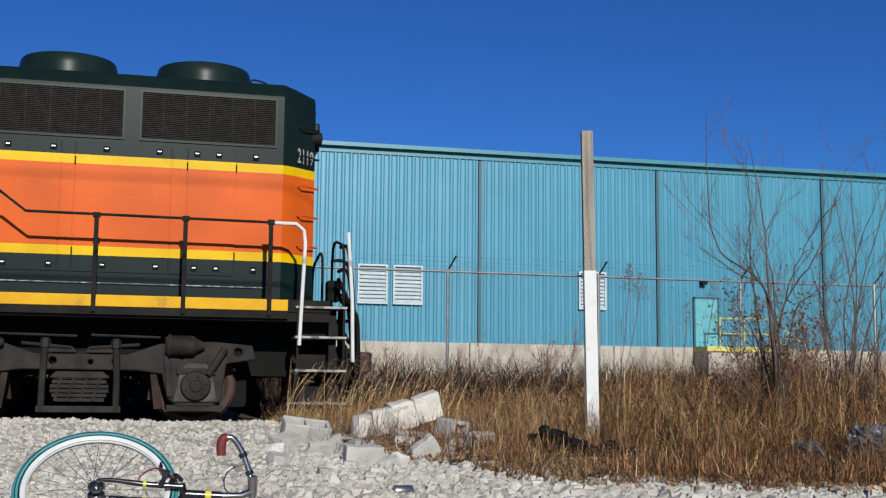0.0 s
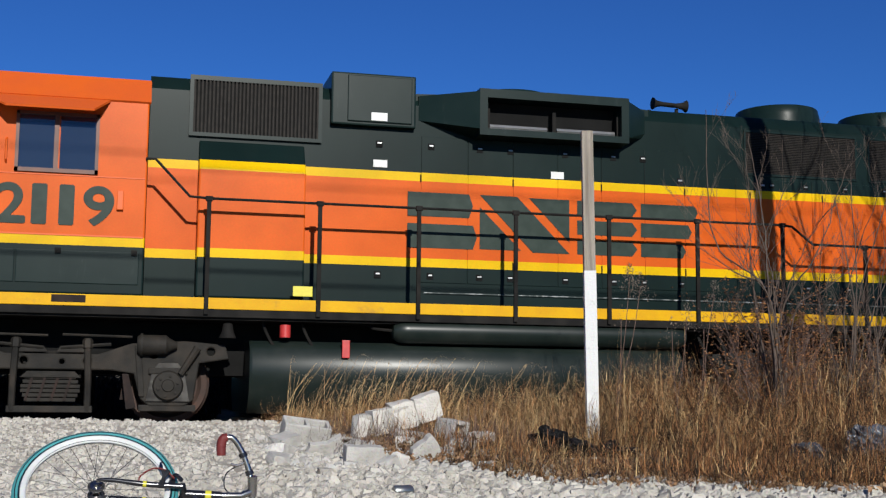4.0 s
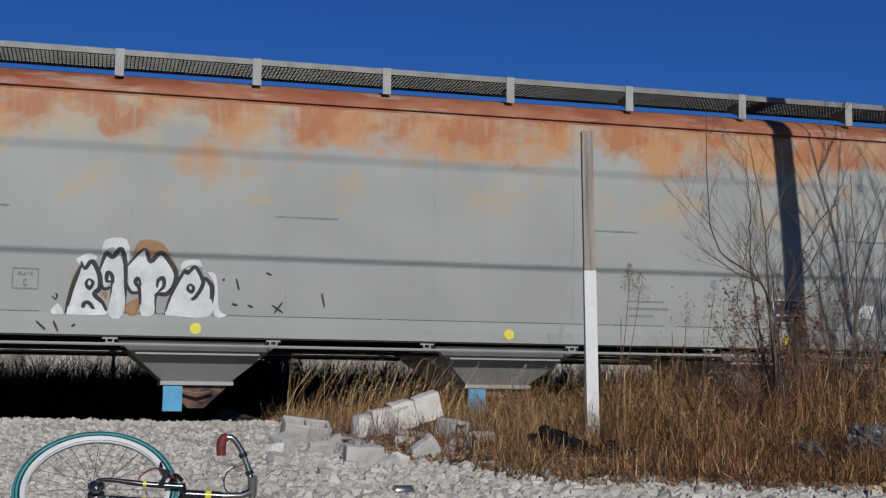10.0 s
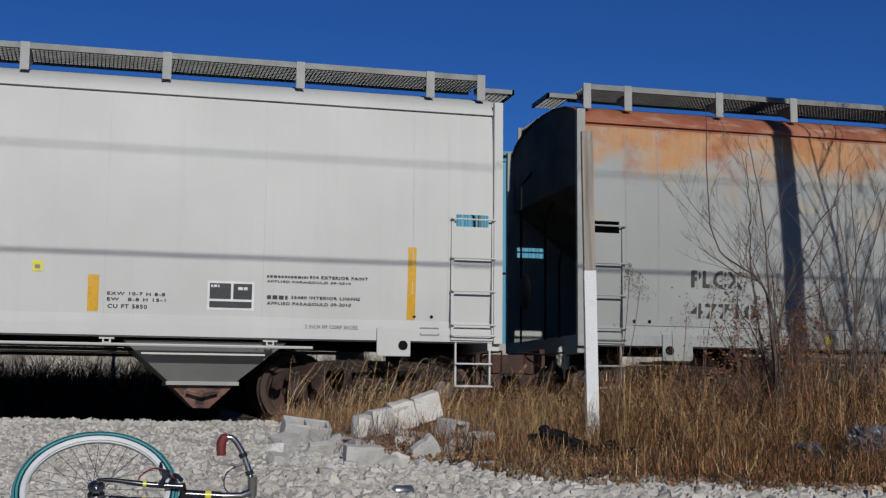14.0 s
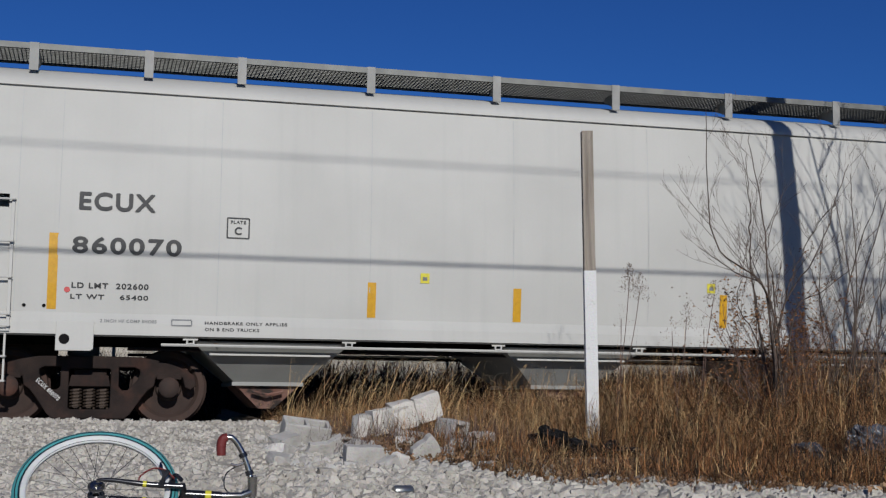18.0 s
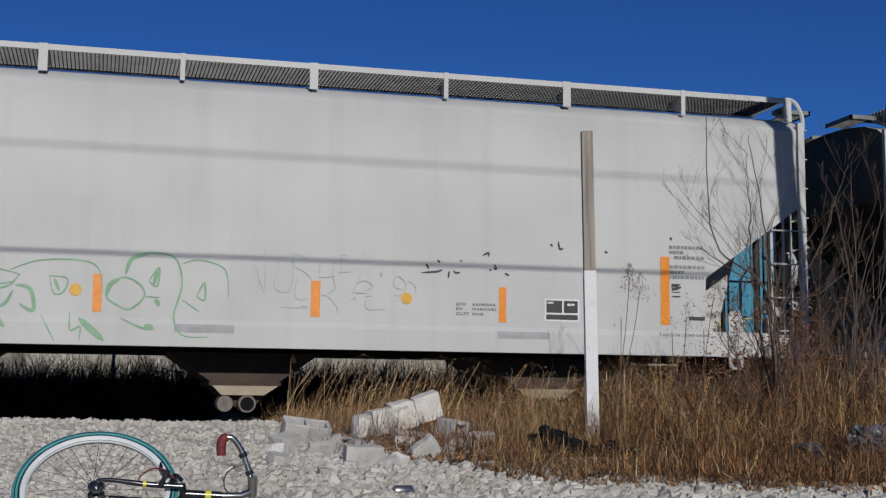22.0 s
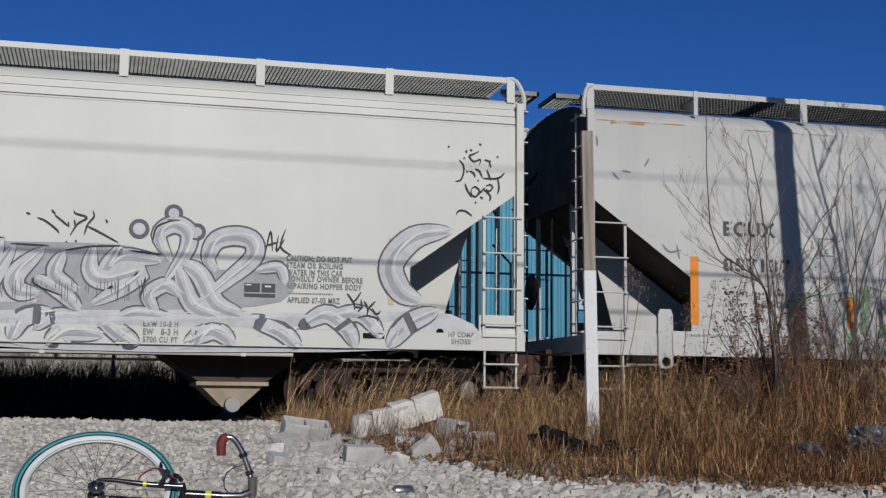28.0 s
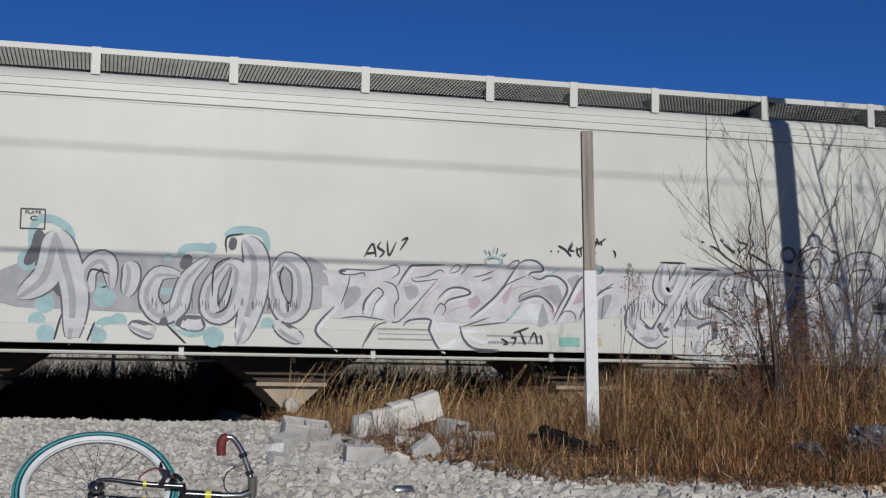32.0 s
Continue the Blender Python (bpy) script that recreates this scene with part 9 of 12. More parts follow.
disc(carB, "rivet_hole", -8.77, 1.42, 0.022, SA, "dark")
for _a, _b in ((-9.0, -6.6), (-6.5, -3.9), (-3.7, 0.3), (0.36, 4.2), (4.4, 6.1), (6.2, 8.9)):
    patch(carA, "sill_joint", _a, _b, 1.350, 1.358, SA, "stencildark", "open rusty joint over the sill", lift=0.003)
# dusty white car
letters(carC, "ECUX", -7.74, -6.95, 2.62, 2.83, SC, M["stencildark"])
letters(carC, "857137", -7.75, -6.72, 2.13, 2.32, SC, M["stencildark"])
patch(carC, "stencil_bridge", -7.652, -7.630, 2.61, 2.84, SC, "carC", lift=0.0092)
patch(carC, "stencil_bridge", -7.455, -7.433, 2.61, 2.84, SC, "carC", lift=0.0092)
patch(carC, "stencil_bridge", -7.257, -7.235, 2.61, 2.84, SC, "carC", lift=0.0092)
patch(carC, "stencil_bridge", -7.060, -7.038, 2.61, 2.84, SC, "carC", lift=0.0092)
patch(carC, "stencil_bridge", -7.675, -7.653, 2.12, 2.33, SC, "carC", lift=0.0092)
patch(carC, "stencil_bridge", -7.503, -7.481, 2.12, 2.33, SC, "carC", lift=0.0092)
patch(carC, "stencil_bridge", -7.332, -7.310, 2.12, 2.33, SC, "carC", lift=0.0092)
patch(carC, "stencil_bridge", -6.989, -6.966, 2.12, 2.33, SC, "carC", lift=0.0092)
patch(carC, "stencil_bridge", -6.817, -6.795, 2.12, 2.33, SC, "carC", lift=0.0092)
letters(carC, "LD LMT 196400 LBS LD", -7.72, -6.67, 1.81, 1.86, SC, M["stencildark"])
letters(carC, "LT  WT    66600 LBS", -7.72, -6.79, 1.64, 1.7, SC, M["stencildark"])
letters(carC, "NEW   2-80", -7.71, -7.14, 1.43, 1.5, SC, M["stencildark"])
_p = Paint(SC, 0.005)
ribbon(_p.g, [(-6.27, 2.64), (-6.03, 2.64)], 0.018, SC, 0.005, False, 1)
ribbon(_p.g, [(-6.27, 2.4), (-6.03, 2.4)], 0.018, SC, 0.005, False, 1)
ribbon(_p.g, [(-6.27, 2.4), (-6.27, 2.64)], 0.018, SC, 0.005, False, 1)
ribbon(_p.g, [(-6.03, 2.4), (-6.03, 2.64)], 0.018, SC, 0.005, False, 1)
_p.done(carC, "stencil_frame", "stencilgrey")
letters(carC, "C", -6.18, -6.12, 2.43, 2.5, SC, M["stencilgrey"])
letters(carC, "2 INCH HF COMP SHOES", -8.33, -7.58, 1.215, 1.255, SC, M["stencilgrey"])
patch(carC, "reflector_strip", -8.24, -8.12, 1.38, 2.32, SC, "reflector_orange", "orange reflective strip")
patch(carC, "reflector_strip", -5.84, -5.74, 1.37, 1.83, SC, "reflector_orange", "orange reflective strip")
patch(carC, "reflector_strip", -2.95, -2.85, 1.35, 1.82, SC, "reflector_orange", "orange reflective strip")
patch(carC, "reflector_strip", 0.13, 0.24, 1.36, 1.82, SC, "reflector_orange", "orange reflective strip")
patch(carC, "reflector_strip", 2.79, 2.91, 1.36, 1.82, SC, "reflector_orange", "orange reflective strip")
patch(carC, "reflector_strip", 5.27, 5.37, 1.35, 1.81, SC, "reflector_orange", "orange reflective strip")
patch(carC, "reflector_strip", 7.56, 7.69, 1.37, 2.3, SC, "reflector_orange", "orange reflective strip")
disc(carC, "round_decal", -0.07, 1.62, 0.075, SC, "reflector_yellow")
disc(carC, "round_decal", 4.03, 1.63, 0.075, SC, "reflector_yellow")
disc(carC, "round_decal", -4.18, 1.62, 0.075, SC, "reflector_yellow")
patch(carC, "stencil_panel", 5.9, 6.39, 1.38, 1.68, SC, "white", "white-framed black lubrication stencil")
patch(carC, "stencil_field", 5.925, 6.145, 1.494, 1.656, SC, "paintblack", lift=0.007)
patch(carC, "stencil_field", 6.170, 6.365, 1.494, 1.656, SC, "paintblack", lift=0.007)
patch(carC, "stencil_field", 5.925, 6.365, 1.404, 1.470, SC, "paintblack", lift=0.007)
bars(carC, 5.939, 6.022, 1.614, 1.638, lambda z: SC(z) - 0.005, "white", seed=1)
bars(carC, 6.218, 6.316, 1.590, 1.620, lambda z: SC(z) - 0.005, "white", seed=2)
patch(carC, "painted_patch", -2.88, -2.15, 1.14, 1.23, SC, "patch_grey", "grey paint-out patch")
patch(carC, "painted_patch", 1.11, 1.84, 1.13, 1.23, SC, "patch_grey", "grey paint-out patch")
patch(carC, "painted_patch", 5.24, 5.96, 1.14, 1.23, SC, "patch_grey", "grey paint-out patch")
patch(carC, "painted_patch", -6.9, -6.18, 1.15, 1.25, SC, "patch_grey", "grey paint-out patch")
letters(carC, "2 INCH HF COMP SHOES", 7.52, 8.26, 1.215, 1.255, SC, M["stencilgrey"])
for _k, (_t, _z) in enumerate((("EXW", 1.555), ("EW", 1.495), ("CUFT", 1.43))):
    letters(carC, _t, 4.69, 4.69 + 0.045 * len(_t), _z, _z + 0.04, SC, M["stencilgrey"])
    bars(carC, 4.91, 5.24 if _k < 2 else 5.08, _z + 0.004, _z + 0.036, SC, "stencilgrey", 3, 30 + _k)
for _k, (_z, _x0, _x1) in enumerate(((2.415, 7.69, 8.19), (2.345, 7.69, 7.92), (2.275, 7.76, 8.20), (2.145, 7.69, 8.21), (2.075, 7.69, 7.90), (2.005, 7.69, 8.20))):
    bars(carC, _x0, _x1, _z, _z + 0.042, SC, "stencilgrey", 5, 50 + _k)
_p = Paint(SC, 0.005)
_p.fill((7.72, 1.93), (7.85, 1.93), (7.80, 1.89), (7.72, 1.90))
_p.fill((7.72, 1.87), (7.85, 1.90), (7.85, 1.87), (7.74, 1.84))
_p.line(0.012, (7.72, 1.82), (7.85, 1.82))
_p.line(0.02, (7.72, 1.76), (7.85, 1.76))
_p.done(carC, "small_emblem", "paintblack", "small dark emblem beside the reflector")
patch(carC, "black_stamp", 7.97, 8.21, 1.44, 1.49, SC, "paintblack")
_w = Paint(SC, 0.0045)
_w.line(0.016, (-3.64, 1.87), (-3.5, 1.93), (-3.3, 1.92), (-2.97, 1.81), (-2.83, 1.69), (-2.65, 1.66), (-2.41, 1.6), (-2.26, 1.48), (-2.17, 1.34), (-2.24, 0.97))
_w.line(0.02, (-3.64, 1.87), (-3.67, 1.71), (-3.61, 1.54), (-3.51, 1.39), (-3.31, 1.36), (-2.96, 1.42))
_w.line(0.02, (-3.32, 1.62), (-3.24, 1.68), (-3.09, 1.66), (-3.03, 1.59), (-3.18, 1.57), (-3.32, 1.6))
_w.line(0.016, (-3.03, 1.59), (-2.85, 1.65))
_w.line(0.048, (-2.84, 1.46), (-2.67, 1.46), (-2.62, 1.34))
_w.line(0.04, (-2.9, 1.18), (-2.91, 1.3), (-2.8, 1.31))
_w.line(0.072, (-3.77, 1.73), (-3.66, 1.81))
_w.line(0.056, (-3.71, 1.78), (-3.56, 1.41))
_w.line(0.04, (-3.54, 1.35), (-3.48, 0.99))
_w.line(0.032, (-3.35, 1.32), (-3.46, 0.99))
_w.line(0.024, (-2.72, 1.87), (-2.45, 1.9), (-2.16, 1.9), (-2.01, 1.48))
_w.line(0.056, (-2.75, 1.81), (-2.65, 1.71), (-2.38, 1.7), (-2.34, 1.6))
_w.line(0.024, (-1.99, 1.48), (-1.76, 1.5), (-1.82, 1.67), (-2.03, 1.8), (-1.65, 1.83))
_w.line(0.064, (-1.96, 1.73), (-1.82, 1.52))
_w.line(0.04, (-1.98, 1.35), (-1.71, 1.36))
_w.line(0.024, (-1.98, 1.32), (-1.99, 0.99))
_w.line(0.064, (-1.77, 1.31), (-1.87, 0.99))
_w.line(0.048, (-1.55, 2.0), (-1.65, 1.89), (-1.5, 1.64))
_w.line(0.024, (-1.5, 1.64), (-1.34, 1.38), (-1.27, 0.98))
_w.line(0.02, (-1.51, 1.98), (-1.26, 1.92), (-0.72, 1.79))
_w.line(0.024, (-1.22, 1.72), (-1.15, 1.61), (-0.86, 1.64), (-0.72, 1.79))
_w.line(0.016, (-1.22, 1.72), (-1.01, 1.66), (-0.79, 1.7))
_w.line(0.04, (-1.14, 1.35), (-0.89, 1.42), (-0.79, 1.59))
_w.line(0.048, (-0.76, 1.66), (-0.59, 1.61), (-0.55, 1.36), (-0.71, 1.43))
_w.line(0.048, (-1.0, 1.33), (-0.87, 1.15))
_w.line(0.02, (-0.83, 1.84), (-0.51, 1.96), (-0.03, 1.98), (0.19, 1.88), (0.25, 1.58))
_w.line(0.02, (-0.38, 1.78), (-0.17, 1.75), (-0.21, 1.59), (-0.32, 1.57), (-0.38, 1.78))
_w.line(0.04, (-0.32, 1.75), (-0.26, 1.6))
_w.line(0.016, (-0.46, 1.31), (-0.29, 0.99))
_w.line(0.024, (-0.13, 1.35), (-0.11, 1.13), (0.0, 1.17), (-0.01, 0.99))
_w.line(0.08, (-0.02, 1.28), (0.28, 1.01))
_w.line(0.024, (0.34, 1.7), (0.49, 1.79), (0.68, 1.71), (0.74, 1.56), (0.57, 1.4), (0.4, 1.46), (0.29, 1.55), (0.34, 1.7))
_w.line(0.056, (0.29, 1.55), (0.33, 1.69), (0.44, 1.77))
_w.line(0.024, (0.53, 1.85), (0.6, 2.04), (0.83, 2.1), (1.1, 2.04), (1.19, 1.72), (1.1, 1.31), (1.22, 1.09), (1.53, 1.08))
_w.line(0.048, (0.51, 1.83), (0.58, 2.02), (0.79, 2.09))
_w.line(0.024, (0.79, 1.75), (0.91, 1.92), (0.89, 1.69), (0.79, 1.75))
_w.line(0.048, (0.85, 1.71), (0.89, 1.88))
_w.line(0.016, (0.74, 1.56), (0.93, 1.55))
_w.line(0.056, (0.87, 1.53), (0.93, 1.45))
_w.line(0.024, (0.46, 1.29), (0.73, 1.17), (0.88, 1.16))
_w.line(0.064, (0.75, 1.19), (0.86, 1.19))
_w.line(0.016, (1.19, 1.98), (1.4, 2.03), (1.71, 1.92), (1.76, 1.55))
_w.line(0.024, (1.37, 1.58), (1.46, 1.75), (1.47, 1.54), (1.37, 1.58))
_w.line(0.016, (1.2, 1.53), (1.41, 1.39))
_w.line(0.016, (-6.75, 1.76), (-6.72, 0.98))
_w.line(0.016, (-6.59, 1.76), (-6.57, 0.99))
_w.line(0.144, (-6.67, 1.75), (-6.66, 1.3))
_w.line(0.064, (-6.66, 1.27), (-6.66, 0.98))
_w.line(0.02, (-6.55, 1.85), (-6.27, 1.83), (-5.72, 1.86), (-5.59, 1.36))
_w.line(0.08, (-6.55, 1.78), (-6.41, 1.82))
_w.line(0.024, (-5.9, 1.66), (-5.92, 1.46), (-5.88, 1.21), (-6.55, 0.97))
_w.line(0.04, (-5.9, 1.64), (-5.9, 1.39))
_w.line(0.024, (-5.64, 1.92), (-5.55, 1.36))
_w.line(0.024, (-5.55, 2.0), (-5.24, 1.92), (-4.92, 1.91), (-4.84, 1.67))
_w.line(0.072, (-5.53, 1.98), (-5.56, 1.36))
_w.line(0.04, (-5.36, 1.66), (-5.25, 1.37), (-5.29, 1.01))
_w.line(0.04, (-5.4, 1.26), (-5.45, 1.01))
_w.line(0.072, (-5.32, 1.59), (-5.28, 1.37))
_w.line(0.02, (-4.84, 1.93), (-4.51, 1.9), (-4.2, 1.88), (-4.25, 1.69), (-4.3, 1.51), (-4.21, 1.38), (-4.12, 1.51), (-4.18, 1.77), (-3.86, 1.81), (-3.72, 1.71), (-3.53, 1.36))
_w.line(0.096, (-4.84, 1.91), (-4.86, 1.67))
_w.line(0.016, (-4.95, 1.71), (-4.79, 1.38), (-4.71, 1.0))
_w.line(0.048, (-4.21, 1.84), (-4.15, 1.44))
_w.line(0.032, (-5.87, 1.32), (-5.82, 1.0), (-5.68, 0.97))
_w.line(0.056, (-3.85, 1.08), (-3.82, 0.97))
_w.line(0.048, (-5.8, 1.32), (-5.81, 1.04))
_w.done(carC, "graffiti_outline", "spray_green", "thin green spray-paint graffiti outlines")
_w = Paint(SC, 0.0062)
_w.line(0.03, (-5.51, 1.78), (-5.48, 1.55))
_w.line(0.03, (-5.38, 1.82), (-5.48, 1.65), (-5.38, 1.51))
_w.line(0.03, (-5.31, 1.82), (-5.31, 1.59))
_w.line(0.03, (-5.2, 1.83), (-5.2, 1.54))
_w.line(0.03, (-5.33, 1.7), (-5.2, 1.7))
_w.done(carC, "graffiti_tag", "spray_pink")
_w = Paint(SC, 0.0045)
_w.line(0.03, (-9.6, 3.92), (-9.58, 3.78))
_w.line(0.03, (-8.83, 3.65), (-8.9, 3.53))
_w.line(0.03, (-9.38, 3.43), (-9.27, 3.33))
_w.line(0.03, (-9.24, 3.46), (-9.1, 3.44))
_w.line(0.03, (-8.65, 2.47), (-8.55, 2.37), (-8.37, 2.4))
_w.line(0.03, (-8.44, 2.48), (-8.4, 2.27))
_w.done(carC, "scuff_marks", "stencilgrey")
M["marker"] = mat("thin_grey_green_marker", (0.36, 0.42, 0.36), (0.44, 0.49, 0.44), 9, 0.7)
_w = Paint(SC, 0.0047)
_w.line(0.011, (2.07, 1.99), (2.12, 1.86), (2.12, 1.64))
_w.line(0.011, (2.12, 1.86), (2.2, 1.63))
_w.line(0.011, (2.2, 1.63), (2.21, 2.06))
_w.line(0.011, (2.38, 2.09), (2.36, 1.9), (2.32, 1.75), (2.35, 1.69), (2.43, 1.66), (2.51, 1.68), (2.55, 1.78), (2.55, 1.97), (2.52, 2.09))
_w.line(0.011, (2.79, 2.05), (2.6, 2.15), (2.56, 2.11), (2.58, 1.99), (2.71, 1.92), (2.8, 1.82))
_w.line(0.011, (2.62, 1.88), (2.59, 1.73), (2.59, 1.61), (2.65, 1.57), (2.75, 1.59))
_w.line(0.011, (2.4, 1.47), (2.74, 1.47))
_w.line(0.011, (2.66, 1.5), (2.76, 1.48))
_w.line(0.011, (2.9, 2.07), (2.89, 1.9))
_w.line(0.011, (2.87, 1.86), (3.09, 1.88))
_w.line(0.011, (3.07, 2.15), (3.06, 1.9), (3.1, 1.75), (3.07, 1.7), (3.0, 1.66))
_w.line(0.011, (3.17, 1.97), (3.17, 2.14), (3.23, 2.16))
_w.line(0.011, (3.13, 1.93), (3.29, 1.95))
_w.line(0.011, (3.32, 1.67), (3.45, 1.97))
_w.line(0.011, (3.37, 1.8), (3.48, 1.84), (3.58, 1.77), (3.49, 1.71))
_w.line(0.011, (3.33, 1.68), (3.51, 1.68))
_w.line(0.011, (2.92, 1.64), (3.0, 1.63))
_w.line(0.011, (3.0, 1.63), (3.12, 1.5), (3.13, 1.4))
_w.line(0.011, (3.3, 1.58), (3.35, 1.63), (3.36, 1.57))
_w.line(0.011, (3.67, 1.95), (3.7, 1.93), (3.67, 1.9))
_w.line(0.011, (3.86, 1.67), (3.93, 1.66), (4.01, 1.74), (3.99, 1.85), (3.91, 1.91), (3.86, 1.86), (3.87, 1.77), (3.97, 1.74))
_w.line(0.011, (4.01, 1.75), (4.04, 1.84), (4.11, 1.82), (4.15, 1.75), (4.13, 1.68))
_w.line(0.011, (3.5, 1.64), (3.51, 1.48), (3.75, 1.48))
_w.line(0.011, (3.5, 1.64), (3.57, 1.65))
_w.line(0.011, (3.46, 2.22), (3.47, 2.17))
_w.line(0.011, (2.18, 2.2), (2.2, 2.12))
_w.done(carC, "marker_scribble", "marker", "thin faded green marker scribbles")
_w = Paint(SC, 0.0052)
_w.line(0.026, (4.28, 2.09), (4.32, 2.02))
_w.line(0.026, (4.22, 1.97), (4.43, 1.99), (4.5, 2.02))
_w.line(0.026, (4.59, 2.0), (4.58, 1.91))
_w.line(0.026, (4.65, 2.01), (4.68, 1.98), (4.74, 1.99))
_w.line(0.026, (4.74, 2.15), (4.76, 2.13))
_w.line(0.026, (4.43, 2.14), (4.47, 2.11))
_w.line(0.026, (5.04, 2.22), (5.12, 2.26), (5.12, 2.21))
_w.line(0.028, (5.14, 2.05), (5.16, 2.02))
_w.line(0.028, (5.2, 2.11), (5.23, 2.05), (5.19, 2.06))
_w.line(0.028, (5.35, 2.0), (5.38, 1.98), (5.41, 1.97))
_w.line(0.028, (5.98, 2.41), (6.01, 2.38))
_w.line(0.028, (6.09, 2.45), (6.11, 2.35), (6.16, 2.36))
_w.line(0.028, (6.46, 2.28), (6.49, 2.26), (6.54, 2.27))
_w.line(0.028, (6.75, 2.34), (6.79, 2.32))
_w.line(0.028, (7.7, 2.57), (7.73, 2.53))
_w.done(carC, "marker_dabs", "paintblack", "short black marker dabs")
_w = Paint(SC, 0.0064)
_w.fill((-6.76, 1.76), (-6.57, 1.76), (-6.56, 1.28), (-6.75, 1.28))
_w.fill((-6.59, 1.84), (-6.42, 1.87), (-6.43, 1.75), (-6.57, 1.74))
_w.fill((-5.64, 1.92), (-5.48, 1.94), (-5.52, 1.35), (-5.62, 1.35))
_w.fill((-4.9, 1.9), (-4.82, 1.9), (-4.73, 1.7), (-4.85, 1.57), (-4.95, 1.69))
_w.fill((-4.24, 1.71), (-4.18, 1.72), (-4.11, 1.43), (-4.23, 1.38))
_w.fill((-3.76, 1.73), (-3.58, 1.82), (-3.51, 1.76), (-3.67, 1.56))
_w.fill((-2.77, 1.85), (-2.37, 1.73), (-2.35, 1.6), (-2.74, 1.76))
_w.fill((-2.0, 1.78), (-1.76, 1.53), (-1.89, 1.51))
_w.fill((-2.89, 1.46), (-2.61, 1.44), (-2.63, 1.32), (-2.88, 1.16))
_w.fill((-3.5, 1.36), (-3.33, 1.32), (-3.43, 1.02))
_w.fill((-5.4, 1.31), (-5.26, 1.35), (-5.33, 0.97), (-5.46, 0.98))
_w.fill((-5.87, 1.3), (-5.79, 1.3), (-5.78, 0.98), (-5.86, 1.0))
_w.fill((-1.95, 1.33), (-1.73, 1.34), (-1.82, 0.97), (-1.9, 1.01))
_w.fill((-1.67, 1.92), (-1.51, 1.97), (-1.51, 1.67))
_w.done(carC, "graffiti_fill", "spray_greenwash", "thin washed green graffiti fills")
for _car, _txt, _x in ((carC, "ECUX 857137", -carC_half + 1.56), (carC, "ECUX 857137", carC_half - 1.56), (carB, "ECUX 860070", -9.775 + 1.56)):
    letters_on(_car, _txt, (_x - 0.64, -1.078, 0.52), (0.33, 0, -0.30), (0.30, 0, 0.33), 0.36, 0.055, M["white"], "frame_stencil", 0.0)
M["ruststreak"] = over(mat("rust_streak", (0.42, 0.20, 0.07), (0.52, 0.36, 0.20), 4, 0.8), (0.54, 0.50, 0.44), 4, 0.45, 0.6, (1, 1, 3))
for x0, x1, z0, z1 in ((-9.6, -8.3, 4.135, 4.150), (-7.4, -6.0, 4.125, 4.138), (-9.4, -8.9, 4.10, 4.13)):
    patch(carC, "rust_streak", x0, x1, z0, z1, SC, "ruststreak", lift=0.003)

# cream car
_w = Paint(SD, 0.0040)
_w.line(0.1, (-5.28, 1.9), (-5.27, 2.38), (-5.08, 2.47), (-4.85, 2.34), (-4.79, 2.07))
_w.line(0.1, (-2.99, 2.36), (-2.81, 2.43), (-2.51, 2.39), (-2.44, 2.13))
_w.line(0.1, (-3.55, 2.03), (-3.47, 2.17), (-3.23, 2.19), (-3.11, 2.14))
_w.line(0.1, (-4.53, 0.98), (-4.45, 1.21), (-4.26, 1.28))
_w.line(0.1, (-3.61, 1.23), (-3.37, 1.12), (-3.14, 1.18))
_w.done(carD, "graffiti_glow", "spray_teal", "faded teal graffiti halo")
disc(carD, "graffiti_spot", *(-3.67, 2.05), 0.05, SD, "spray_teal", lift=0.0052)
disc(carD, "graffiti_spot", *(-5.18, 1.24), 0.1, SD, "spray_teal", lift=0.0052)
disc(carD, "graffiti_spot", *(-5.1, 1.45), 0.12, SD, "spray_teal", lift=0.0052)
disc(carD, "graffiti_spot", *(-4.23, 1.25), 0.1, SD, "spray_teal", lift=0.0052)
disc(carD, "graffiti_spot", *(-3.09, 1.08), 0.13, SD, "spray_teal", lift=0.0052)
disc(carD, "graffiti_spot", *(-3.14, 2.2), 0.06, SD, "spray_teal", lift=0.0052)
disc(carD, "graffiti_spot", *(-5.31, 1.96), 0.13, SD, "spray_teal", lift=0.0052)
disc(carD, "graffiti_spot", *(-4.41, 1.54), 0.13, SD, "spray_teal", lift=0.0052)
disc(carD, "graffiti_spot", *(-3.55, 1.24), 0.08, SD, "spray_teal", lift=0.0052)
disc(carD, "graffiti_spot", *(-1.84, 1.84), 0.09, SD, "spray_teal", lift=0.0052)
disc(carD, "graffiti_spot", *(-3.69, 1.69), 0.11, SD, "spray_teal", lift=0.0052)
disc(carD, "graffiti_spot", *(-2.43, 1.25), 0.09, SD, "spray_teal", lift=0.0052)
disc(carD, "graffiti_spot", *(-4.43, 1.75), 0.1, SD, "spray_teal", lift=0.0052)
disc(carD, "graffiti_spot", *(-5.07, 1.08), 0.11, SD, "spray_teal", lift=0.0052)
disc(carD, "graffiti_spot", *(-4.45, 1.07), 0.09, SD, "spray_teal", lift=0.0052)
disc(carD, "graffiti_spot", *(-3.42, 1.66), 0.06, SD, "spray_teal", lift=0.0052)
_w = Paint(SD, 0.0060)
_w.line(0.16, (-5.2, 2.33), (-5.21, 2.12), (-5.34, 1.9))
_w.line(0.14, (-3.41, 2.09), (-3.49, 1.91))
_w.line(0.1, (-2.87, 2.33), (-2.9, 2.17))
